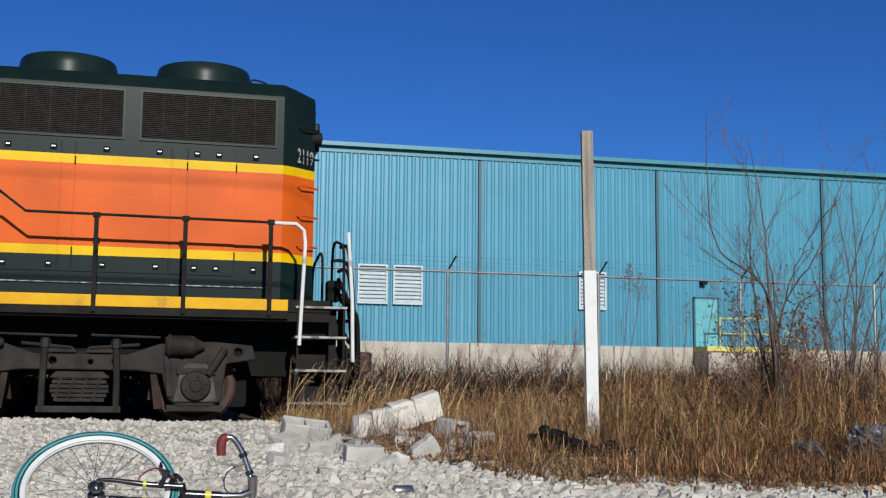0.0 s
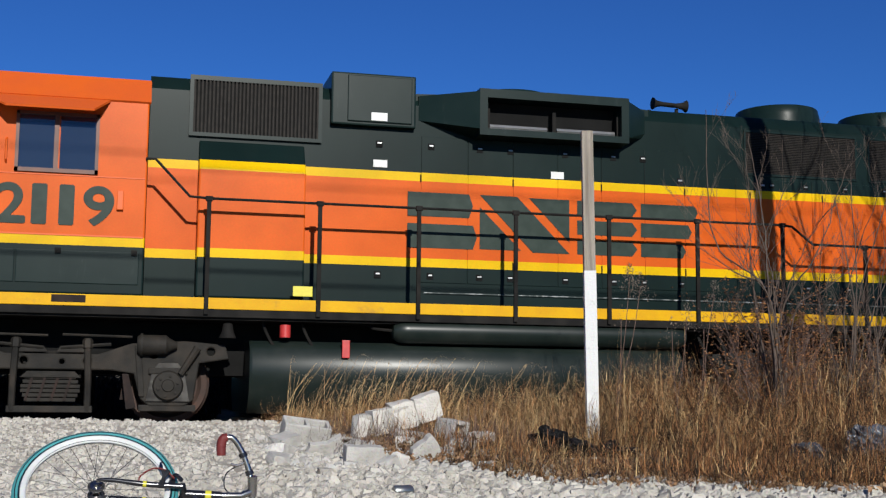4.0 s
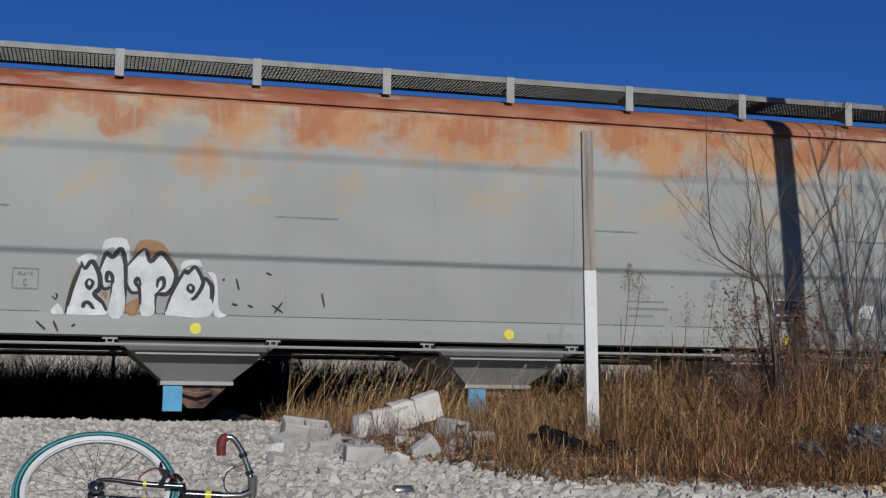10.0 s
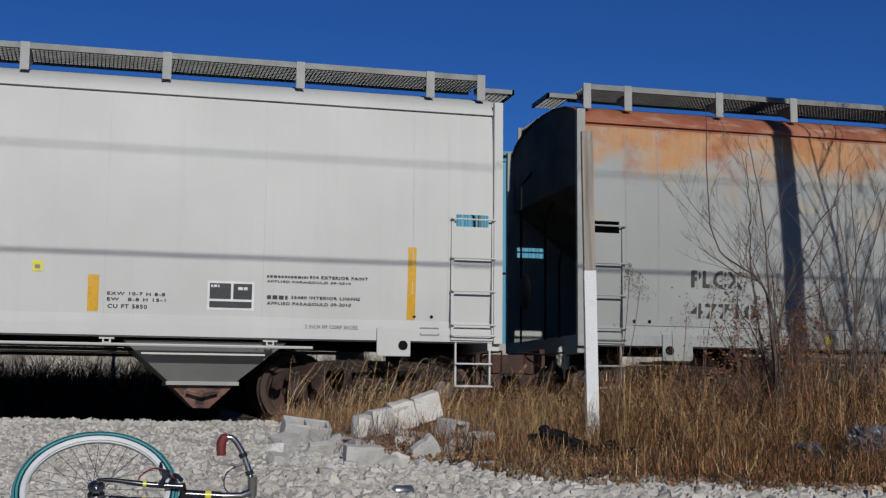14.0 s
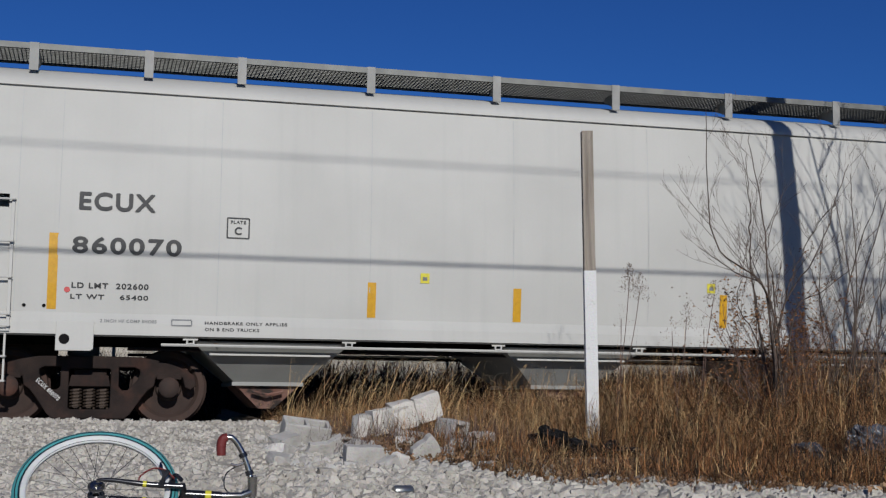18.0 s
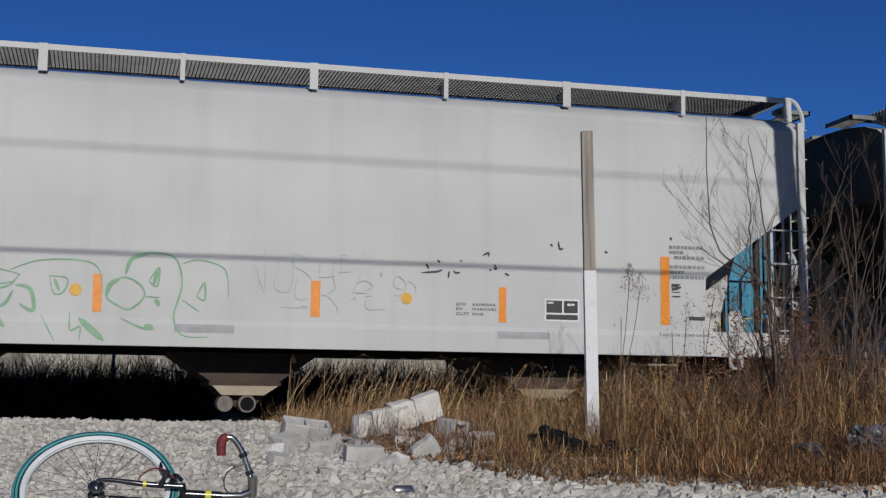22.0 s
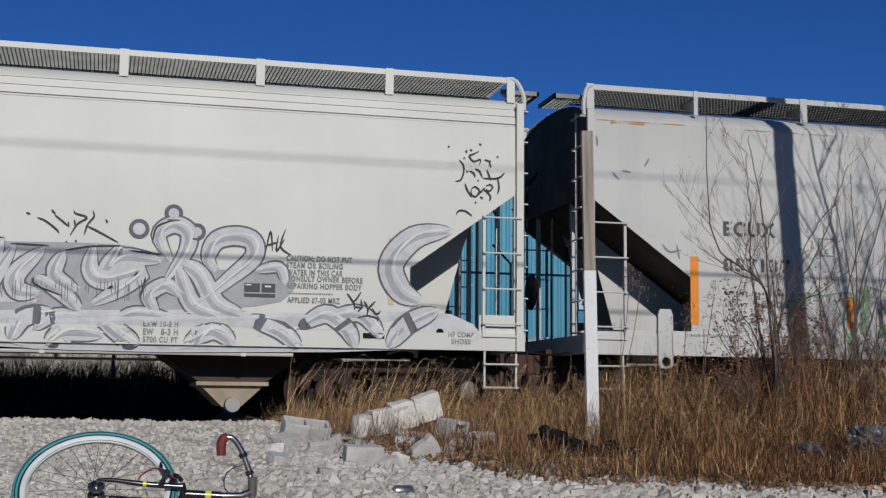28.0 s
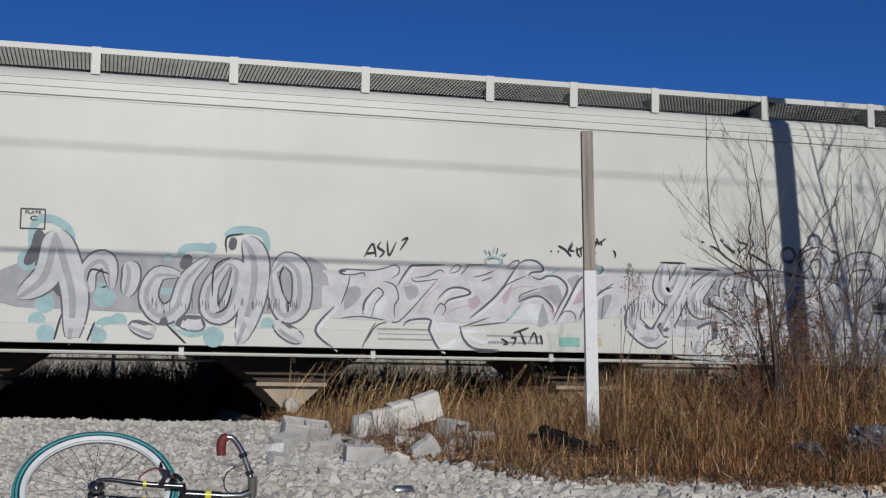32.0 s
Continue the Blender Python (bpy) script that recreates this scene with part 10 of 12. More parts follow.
_w.line(0.14, (-5.02, 1.74), (-4.87, 1.53))
_w.done(carD, "graffiti_shadow", "spray_violet")
_w = Paint(SD, 0.0043)
_w.fill((3.57, 1.33), (6.06, 1.38), (7.31, 1.42), (8.78, 1.44), (8.78, 1.0), (3.59, 0.9))
_w.fill((2.34, 1.32), (6.02, 1.41), (6.02, 0.97), (3.21, 0.92))
_w.done(carD, "graffiti_base", "spray_pale", "pale silver paint along the sill")
_w = Paint(SD, 0.0048)
_w.fill((-5.62, 1.83), (-5.14, 2.02), (-4.39, 2.09), (-2.91, 2.06), (-1.91, 2.12), (-1.58, 1.74), (-1.81, 1.46), (-3.06, 1.36), (-4.78, 1.38), (-5.61, 1.44))
_w.fill((3.07, 2.17), (4.57, 2.19), (4.96, 2.07), (5.58, 1.91), (6.65, 1.95), (6.57, 1.54), (5.33, 1.41), (3.64, 1.37), (3.07, 1.4))
_w.done(carD, "graffiti_fill", "spray_silver", "faded silver graffiti band")
_w = Paint(SD, 0.0056)
_w.line(0.362, (-5.4, 1.52), (-5.1, 1.76), (-5.01, 2.15), (-4.99, 2.33))
_w.line(0.362, (-4.99, 2.33), (-4.89, 2.04), (-4.75, 1.53), (-4.77, 0.97))
_w.line(0.254, (-4.56, 1.6), (-4.61, 1.84), (-4.49, 1.99), (-4.37, 1.94), (-4.33, 1.64))
_w.line(0.254, (-4.14, 1.98), (-4.1, 1.82), (-4.15, 1.55))
_w.line(0.278, (-3.52, 1.84), (-3.78, 1.84), (-3.89, 1.56), (-3.74, 1.35), (-3.53, 1.45), (-3.43, 1.79), (-3.17, 2.07))
_w.line(0.278, (-2.92, 2.02), (-3.13, 1.73), (-3.15, 1.43), (-2.99, 1.37), (-2.85, 1.59), (-2.8, 1.93), (-2.92, 2.02))
_w.line(0.362, (-2.72, 2.34), (-2.59, 2.06), (-2.61, 1.6), (-2.77, 1.01))
_w.line(0.278, (-2.37, 1.91), (-2.22, 2.07), (-2.03, 1.93), (-2.02, 1.52), (-2.2, 1.39), (-2.33, 1.6), (-2.37, 1.91))
_w.line(0.206, (-4.11, 1.22), (-3.9, 1.14), (-3.79, 1.11))
_w.line(0.206, (-3.56, 1.27), (-3.32, 1.24), (-3.2, 1.27))
_w.line(0.218, (-2.35, 1.29), (-2.17, 1.15), (-1.98, 1.06))
_w.line(0.29, (2.94, 2.2), (2.89, 1.87), (3.03, 1.78), (3.22, 2.22))
_w.line(0.29, (3.36, 2.12), (3.06, 1.58), (2.77, 1.18), (2.47, 1.4), (2.56, 1.7))
_w.line(0.278, (3.7, 2.1), (3.4, 1.79), (3.43, 1.59), (3.67, 1.57))
_w.line(0.23, (3.63, 1.76), (3.94, 1.57), (4.15, 1.38))
_w.line(0.23, (3.94, 2.07), (3.84, 1.8), (4.11, 1.61))
_w.line(0.29, (4.28, 2.15), (4.25, 1.88), (4.42, 1.75), (4.84, 1.87), (4.63, 1.66), (4.29, 1.45))
_w.line(0.278, (4.6, 2.17), (4.46, 1.89), (4.63, 2.03), (5.09, 2.01))
_w.line(0.254, (5.16, 1.78), (5.38, 2.12), (5.41, 2.37), (5.23, 2.46), (5.05, 2.32), (5.2, 2.02))
_w.line(0.266, (5.3, 1.92), (5.48, 1.48), (5.81, 1.35))
_w.line(0.23, (5.06, 1.37), (4.95, 1.57), (5.16, 1.71), (5.34, 1.58))
_w.line(0.266, (3.37, 1.0), (3.5, 1.26), (3.84, 1.34))
_w.line(0.278, (3.78, 0.94), (4.01, 1.11), (4.43, 1.08))
_w.line(0.266, (4.36, 1.32), (4.64, 1.09), (4.85, 0.96))
_w.line(0.194, (3.64, 1.13), (3.88, 1.31), (4.15, 1.28))
_w.line(0.242, (5.55, 1.01), (5.73, 1.18), (5.99, 1.05))
_w.line(0.194, (4.6, 1.29), (4.84, 1.36), (5.27, 1.3))
_w.line(0.278, (5.54, 1.48), (5.89, 1.78), (6.21, 2.08), (6.2, 2.29), (5.99, 2.35), (5.75, 2.28), (5.66, 2.06), (5.76, 1.9))
_w.line(0.278, (5.36, 1.99), (5.56, 1.85), (5.78, 1.49), (6.11, 1.37))
_w.line(0.266, (5.4, 0.99), (5.75, 1.16), (6.0, 1.0))
_w.line(0.254, (6.15, 1.33), (6.56, 1.18), (6.82, 0.97))
_w.line(0.278, (6.81, 1.22), (7.14, 1.4), (7.4, 1.24), (7.53, 0.99))
_w.line(0.254, (7.18, 1.36), (7.6, 1.41), (7.87, 1.12))
_w.line(0.362, (8.76, 2.53), (8.28, 2.42), (7.98, 2.06), (8.11, 1.72), (8.38, 1.6))
_w.line(0.29, (7.95, 1.0), (8.21, 1.3), (8.6, 1.48))
_w.line(0.182, (6.25, 1.92), (6.54, 1.97), (6.63, 1.76))
_w.done(carD, "graffiti_outline", "spray_violet", "dark violet graffiti outlines")
_w = Paint(SD, 0.0075)
_w.line(0.312, (-5.4, 1.52), (-5.1, 1.76), (-5.01, 2.15), (-4.99, 2.33))
_w.line(0.312, (-4.99, 2.33), (-4.89, 2.04), (-4.75, 1.53), (-4.77, 0.97))
_w.line(0.204, (-4.56, 1.6), (-4.61, 1.84), (-4.49, 1.99), (-4.37, 1.94), (-4.33, 1.64))
_w.line(0.204, (-4.14, 1.98), (-4.1, 1.82), (-4.15, 1.55))
_w.line(0.228, (-3.52, 1.84), (-3.78, 1.84), (-3.89, 1.56), (-3.74, 1.35), (-3.53, 1.45), (-3.43, 1.79), (-3.17, 2.07))
_w.line(0.228, (-2.92, 2.02), (-3.13, 1.73), (-3.15, 1.43), (-2.99, 1.37), (-2.85, 1.59), (-2.8, 1.93), (-2.92, 2.02))
_w.line(0.312, (-2.72, 2.34), (-2.59, 2.06), (-2.61, 1.6), (-2.77, 1.01))
_w.line(0.228, (-2.37, 1.91), (-2.22, 2.07), (-2.03, 1.93), (-2.02, 1.52), (-2.2, 1.39), (-2.33, 1.6), (-2.37, 1.91))
_w.line(0.156, (-4.11, 1.22), (-3.9, 1.14), (-3.79, 1.11))
_w.line(0.156, (-3.56, 1.27), (-3.32, 1.24), (-3.2, 1.27))
_w.line(0.168, (-2.35, 1.29), (-2.17, 1.15), (-1.98, 1.06))
_w.line(0.24, (2.94, 2.2), (2.89, 1.87), (3.03, 1.78), (3.22, 2.22))
_w.line(0.24, (3.36, 2.12), (3.06, 1.58), (2.77, 1.18), (2.47, 1.4), (2.56, 1.7))
_w.line(0.228, (3.7, 2.1), (3.4, 1.79), (3.43, 1.59), (3.67, 1.57))
_w.line(0.18, (3.63, 1.76), (3.94, 1.57), (4.15, 1.38))
_w.line(0.18, (3.94, 2.07), (3.84, 1.8), (4.11, 1.61))
_w.line(0.24, (4.28, 2.15), (4.25, 1.88), (4.42, 1.75), (4.84, 1.87), (4.63, 1.66), (4.29, 1.45))
_w.line(0.228, (4.6, 2.17), (4.46, 1.89), (4.63, 2.03), (5.09, 2.01))
_w.line(0.204, (5.16, 1.78), (5.38, 2.12), (5.41, 2.37), (5.23, 2.46), (5.05, 2.32), (5.2, 2.02))
_w.line(0.216, (5.3, 1.92), (5.48, 1.48), (5.81, 1.35))
_w.line(0.18, (5.06, 1.37), (4.95, 1.57), (5.16, 1.71), (5.34, 1.58))
_w.line(0.216, (3.37, 1.0), (3.5, 1.26), (3.84, 1.34))
_w.line(0.228, (3.78, 0.94), (4.01, 1.11), (4.43, 1.08))
_w.line(0.216, (4.36, 1.32), (4.64, 1.09), (4.85, 0.96))
_w.line(0.144, (3.64, 1.13), (3.88, 1.31), (4.15, 1.28))
_w.line(0.192, (5.55, 1.01), (5.73, 1.18), (5.99, 1.05))
_w.line(0.144, (4.6, 1.29), (4.84, 1.36), (5.27, 1.3))
_w.line(0.228, (5.54, 1.48), (5.89, 1.78), (6.21, 2.08), (6.2, 2.29), (5.99, 2.35), (5.75, 2.28), (5.66, 2.06), (5.76, 1.9))
_w.line(0.228, (5.36, 1.99), (5.56, 1.85), (5.78, 1.49), (6.11, 1.37))
_w.line(0.216, (5.4, 0.99), (5.75, 1.16), (6.0, 1.0))
_w.line(0.204, (6.15, 1.33), (6.56, 1.18), (6.82, 0.97))
_w.line(0.228, (6.81, 1.22), (7.14, 1.4), (7.4, 1.24), (7.53, 0.99))
_w.line(0.204, (7.18, 1.36), (7.6, 1.41), (7.87, 1.12))
_w.line(0.312, (8.76, 2.53), (8.28, 2.42), (7.98, 2.06), (8.11, 1.72), (8.38, 1.6))
_w.line(0.24, (7.95, 1.0), (8.21, 1.3), (8.6, 1.48))
_w.line(0.132, (6.25, 1.92), (6.54, 1.97), (6.63, 1.76))
_w.done(carD, "graffiti_letter_mass", "spray_pale", "pale silver bubble-letter strokes")
_w = Paint(SD, 0.0095)
_w.line(0.083, (-5.42, 1.49), (-5.13, 1.74), (-5.03, 2.13), (-5.01, 2.31))
_w.line(0.083, (-5.01, 2.31), (-4.92, 2.02), (-4.78, 1.51), (-4.8, 0.95))
_w.line(0.054, (-4.58, 1.58), (-4.64, 1.82), (-4.51, 1.97), (-4.4, 1.91), (-4.35, 1.62))
_w.line(0.054, (-4.16, 1.95), (-4.13, 1.8), (-4.18, 1.53))
_w.line(0.061, (-3.54, 1.82), (-3.81, 1.81), (-3.92, 1.54), (-3.76, 1.33), (-3.56, 1.43), (-3.45, 1.76), (-3.19, 2.05))
_w.line(0.061, (-2.95, 2.0), (-3.15, 1.71), (-3.17, 1.41), (-3.02, 1.35), (-2.88, 1.57), (-2.83, 1.91), (-2.95, 2.0))
_w.line(0.083, (-2.75, 2.31), (-2.62, 2.04), (-2.63, 1.57), (-2.8, 0.99))
_w.line(0.061, (-2.4, 1.89), (-2.25, 2.05), (-2.06, 1.9), (-2.05, 1.5), (-2.23, 1.37), (-2.36, 1.58), (-2.4, 1.89))
_w.line(0.042, (-4.13, 1.2), (-3.93, 1.12), (-3.81, 1.09))
_w.line(0.042, (-3.58, 1.24), (-3.34, 1.22), (-3.23, 1.25))
_w.line(0.045, (-2.38, 1.27), (-2.19, 1.12), (-2.01, 1.03))
_w.line(0.064, (2.91, 2.18), (2.86, 1.85), (3.0, 1.75), (3.19, 2.19))
_w.line(0.064, (3.33, 2.1), (3.03, 1.56), (2.74, 1.16), (2.44, 1.38), (2.54, 1.67))
_w.line(0.061, (3.67, 2.07), (3.37, 1.77), (3.4, 1.57), (3.64, 1.54))
_w.line(0.048, (3.6, 1.74), (3.91, 1.55), (4.12, 1.35))
_w.line(0.048, (3.91, 2.05), (3.81, 1.78), (4.08, 1.59))
_w.line(0.064, (4.25, 2.13), (4.22, 1.86), (4.39, 1.73), (4.81, 1.84), (4.6, 1.63), (4.26, 1.42))
_w.line(0.061, (4.56, 2.14), (4.43, 1.87), (4.6, 2.01), (5.06, 1.99))
_w.line(0.054, (5.13, 1.75), (5.34, 2.1), (5.38, 2.34), (5.2, 2.44), (5.02, 2.29), (5.16, 1.99))
_w.line(0.058, (5.27, 1.89), (5.45, 1.45), (5.77, 1.33))
_w.line(0.048, (5.02, 1.34), (4.92, 1.54), (5.13, 1.68), (5.31, 1.55))
_w.line(0.058, (3.34, 0.97), (3.47, 1.24), (3.81, 1.31))
_w.line(0.061, (3.75, 0.92), (3.98, 1.09), (4.4, 1.06))
_w.line(0.058, (4.33, 1.29), (4.6, 1.06), (4.81, 0.93))
_w.line(0.038, (3.61, 1.11), (3.85, 1.28), (4.12, 1.25))
_w.line(0.051, (5.52, 0.98), (5.7, 1.15), (5.95, 1.02))
_w.line(0.038, (4.57, 1.26), (4.81, 1.34), (5.24, 1.28))
_w.line(0.061, (5.5, 1.45), (5.85, 1.75), (6.17, 2.05), (6.16, 2.26), (5.96, 2.32), (5.72, 2.24), (5.62, 2.03), (5.73, 1.87))
_w.line(0.061, (5.32, 1.96), (5.53, 1.82), (5.74, 1.46), (6.07, 1.34))
_w.line(0.058, (5.36, 0.96), (5.71, 1.13), (5.96, 0.97))
_w.line(0.054, (6.11, 1.3), (6.53, 1.15), (6.78, 0.94))
_w.line(0.061, (6.77, 1.19), (7.1, 1.37), (7.36, 1.21), (7.49, 0.96))
_w.line(0.054, (7.14, 1.33), (7.57, 1.38), (7.83, 1.09))
_w.line(0.083, (8.72, 2.5), (8.24, 2.39), (7.94, 2.03), (8.08, 1.69), (8.34, 1.57))
_w.line(0.064, (7.92, 0.96), (8.17, 1.27), (8.56, 1.45))
_w.line(0.035, (6.22, 1.89), (6.5, 1.94), (6.59, 1.73))
_w.done(carD, "graffiti_shading", "spray_silver")
_w = Paint(SD, 0.0110)
_w.line(0.03, (2.96, 2.23), (2.92, 1.9), (3.05, 1.81), (3.25, 2.24))
_w.line(0.03, (3.38, 2.15), (3.09, 1.61), (2.8, 1.21), (2.5, 1.43), (2.59, 1.73))
_w.line(0.03, (3.72, 2.13), (3.42, 1.82), (3.46, 1.62), (3.7, 1.59))
_w.line(0.03, (3.66, 1.79), (3.97, 1.6), (4.18, 1.41))
_w.line(0.03, (3.96, 2.1), (3.86, 1.83), (4.14, 1.64))
_w.line(0.03, (4.31, 2.18), (4.28, 1.91), (4.45, 1.78), (4.87, 1.9), (4.66, 1.69), (4.31, 1.48))
_w.line(0.03, (4.62, 2.19), (4.48, 1.92), (4.66, 2.06), (5.12, 2.04))
_w.line(0.03, (5.19, 1.8), (5.4, 2.15), (5.44, 2.4), (5.26, 2.49), (5.08, 2.35), (5.22, 2.04))
_w.line(0.03, (5.33, 1.95), (5.51, 1.51), (5.83, 1.38))
_w.line(0.03, (5.08, 1.39), (4.98, 1.59), (5.19, 1.74), (5.37, 1.61))
_w.line(0.03, (3.4, 1.02), (3.53, 1.29), (3.87, 1.36))
_w.line(0.03, (3.81, 0.97), (4.04, 1.14), (4.46, 1.11))
_w.line(0.03, (4.38, 1.34), (4.66, 1.12), (4.87, 0.99))
_w.line(0.03, (3.67, 1.16), (3.9, 1.33), (4.18, 1.31))
_w.line(0.03, (5.58, 1.03), (5.76, 1.21), (6.01, 1.07))
_w.line(0.03, (4.63, 1.32), (4.87, 1.39), (5.3, 1.33))
_w.line(0.03, (5.57, 1.51), (5.92, 1.82), (6.24, 2.12), (6.23, 2.33), (6.02, 2.38), (5.78, 2.31), (5.69, 2.1), (5.79, 1.94))
_w.line(0.03, (5.39, 2.02), (5.59, 1.89), (5.81, 1.52), (6.14, 1.41))
_w.line(0.03, (5.43, 1.02), (5.78, 1.19), (6.03, 1.03))
_w.line(0.03, (6.18, 1.37), (6.59, 1.21), (6.85, 1.01))
_w.line(0.03, (6.84, 1.26), (7.17, 1.43), (7.43, 1.27), (7.56, 1.02))
_w.line(0.03, (7.21, 1.39), (7.64, 1.45), (7.9, 1.15))
_w.line(0.03, (8.8, 2.56), (8.31, 2.46), (8.01, 2.1), (8.15, 1.76), (8.41, 1.64))
_w.line(0.03, (7.99, 1.03), (8.24, 1.33), (8.63, 1.51))
_w.line(0.03, (6.28, 1.95), (6.57, 2.0), (6.66, 1.8))
_w.done(carD, "graffiti_highlighting", "spray_white")
_w = Paint(SD, 0.0125)
_w.done(carD, "graffiti_pink_linework", "spray_pink")
_w = Paint(SD, 0.0130)
_w.line(0.009, (2.93, 1.73), (2.93, 1.56))
_w.line(0.009, (2.72, 1.73), (2.72, 1.55))
_w.line(0.009, (4.69, 1.71), (4.7, 1.5))
_w.line(0.009, (2.89, 1.69), (2.89, 1.55))
_w.line(0.009, (2.77, 1.73), (2.77, 1.59))
_w.line(0.009, (4.72, 1.71), (4.72, 1.49))
_w.line(0.009, (4.38, 1.77), (4.38, 1.61))
_w.line(0.009, (3.93, 1.7), (3.93, 1.46))
_w.line(0.009, (4.59, 1.78), (4.59, 1.55))
_w.line(0.009, (4.04, 1.73), (4.05, 1.61))
_w.line(0.009, (3.53, 1.75), (3.53, 1.44))
_w.line(0.009, (4.55, 1.74), (4.56, 1.59))
_w.line(0.009, (4.67, 1.74), (4.67, 1.48))
_w.line(0.009, (4.51, 1.74), (4.51, 1.57))
_w.line(0.009, (3.86, 1.73), (3.86, 1.61))
_w.line(0.009, (3.1, 1.67), (3.1, 1.58))
_w.line(0.009, (2.45, 1.67), (2.45, 1.53))
_w.line(0.009, (3.69, 1.72), (3.69, 1.57))
_w.line(0.009, (4.91, 1.78), (4.91, 1.6))
_w.line(0.009, (2.84, 1.68), (2.84, 1.54))
_w.line(0.009, (3.23, 1.68), (3.23, 1.54))
_w.line(0.009, (3.75, 1.68), (3.75, 1.58))
_w.line(0.009, (2.49, 1.71), (2.49, 1.45))
_w.line(0.009, (3.9, 1.75), (3.9, 1.59))
_w.line(0.009, (2.78, 1.69), (2.78, 1.6))
_w.line(0.009, (4.11, 1.69), (4.11, 1.45))
_w.line(0.009, (4.21, 1.68), (4.21, 1.6))
_w.line(0.009, (3.06, 1.65), (3.06, 1.45))
_w.line(0.009, (3.37, 1.66), (3.37, 1.48))
_w.line(0.009, (4.43, 1.76), (4.43, 1.63))
_w.line(0.009, (3.46, 1.74), (3.46, 1.57))
_w.line(0.009, (4.81, 1.77), (4.81, 1.68))
_w.line(0.009, (2.45, 1.71), (2.45, 1.45))
_w.line(0.009, (3.25, 1.72), (3.25, 1.62))
_w.line(0.009, (4.86, 1.76), (4.87, 1.63))
_w.line(0.009, (2.48, 1.72), (2.48, 1.6))
_w.line(0.009, (4.06, 1.76), (4.06, 1.67))
_w.line(0.009, (3.57, 1.74), (3.58, 1.43))
_w.line(0.009, (2.64, 1.68), (2.64, 1.45))
_w.line(0.009, (3.37, 1.66), (3.37, 1.5))
_w.line(0.009, (2.94, 1.7), (2.94, 1.61))
_w.line(0.009, (3.4, 1.73), (3.4, 1.45))
_w.line(0.009, (4.46, 1.74), (4.46, 1.65))
_w.line(0.009, (2.97, 1.72), (2.97, 1.59))
_w.line(0.009, (2.92, 1.66), (2.92, 1.55))
_w.line(0.009, (2.46, 1.64), (2.47, 1.47))
_w.line(0.009, (4.89, 1.76), (4.89, 1.48))
_w.line(0.009, (4.0, 1.7), (4.0, 1.48))
_w.line(0.009, (3.58, 1.75), (3.59, 1.62))
_w.line(0.009, (4.58, 1.7), (4.58, 1.47))
_w.line(0.009, (3.18, 1.68), (3.18, 1.46))
_w.line(0.009, (3.97, 1.69), (3.97, 1.52))
_w.line(0.009, (4.0, 1.71), (4.0, 1.57))
_w.line(0.009, (4.71, 1.7), (4.71, 1.6))
_w.line(0.009, (4.84, 1.7), (4.84, 1.51))
_w.line(0.009, (2.45, 1.64), (2.45, 1.54))
_w.line(0.009, (4.83, 1.73), (4.83, 1.64))
_w.line(0.009, (2.75, 1.67), (2.76, 1.49))
_w.line(0.009, (4.24, 1.69), (4.24, 1.57))
_w.line(0.009, (2.34, 1.63), (2.35, 1.55))
_w.line(0.009, (4.58, 1.78), (4.59, 1.5))
_w.line(0.009, (4.34, 1.7), (4.34, 1.52))
_w.line(0.009, (4.59, 1.77), (4.59, 1.53))
_w.line(0.009, (3.17, 1.66), (3.17, 1.46))
_w.line(0.009, (3.53, 1.71), (3.53, 1.62))
_w.line(0.009, (2.42, 1.67), (2.42, 1.5))
_w.line(0.009, (4.55, 1.73), (4.55, 1.62))
_w.line(0.009, (3.25, 1.68), (3.25, 1.5))
_w.line(0.009, (2.36, 1.64), (2.37, 1.43))
_w.line(0.009, (2.55, 1.68), (2.55, 1.52))
_w.line(0.009, (-2.39, 1.57), (-2.39, 1.48))
_w.line(0.009, (-3.03, 1.5), (-3.02, 1.42))
_w.line(0.009, (-3.8, 1.51), (-3.8, 1.39))
_w.line(0.009, (-2.97, 1.55), (-2.97, 1.41))
_w.line(0.009, (-2.41, 1.6), (-2.41, 1.43))
_w.line(0.009, (-3.63, 1.54), (-3.63, 1.4))
_w.line(0.009, (-3.16, 1.51), (-3.16, 1.43))
_w.line(0.009, (-2.2, 1.59), (-2.2, 1.5))
_w.line(0.009, (-3.01, 1.55), (-3.01, 1.44))
_w.line(0.009, (-2.14, 1.54), (-2.14, 1.47))
_w.line(0.009, (-3.39, 1.52), (-3.39, 1.42))
_w.line(0.009, (-2.54, 1.55), (-2.54, 1.47))
_w.line(0.009, (-3.53, 1.49), (-3.53, 1.41))
_w.line(0.009, (-2.43, 1.51), (-2.43, 1.42))
_w.line(0.009, (-2.62, 1.54), (-2.62, 1.45))
_w.line(0.009, (-2.12, 1.57), (-2.12, 1.43))
_w.line(0.009, (-3.4, 1.49), (-3.4, 1.4))
_w.line(0.009, (-2.76, 1.55), (-2.76, 1.47))
_w.line(0.009, (-2.42, 1.57), (-2.42, 1.44))
_w.line(0.009, (-3.76, 1.56), (-3.76, 1.47))
_w.line(0.009, (-2.34, 1.59), (-2.34, 1.43))
_w.line(0.009, (-3.27, 1.52), (-3.26, 1.43))
_w.line(0.009, (-2.75, 1.58), (-2.74, 1.47))
_w.line(0.009, (-2.07, 1.6), (-2.07, 1.46))
_w.line(0.009, (-3.36, 1.55), (-3.36, 1.47))
_w.line(0.009, (-3.99, 1.47), (-3.99, 1.38))
_w.line(0.009, (-2.36, 1.53), (-2.36, 1.42))
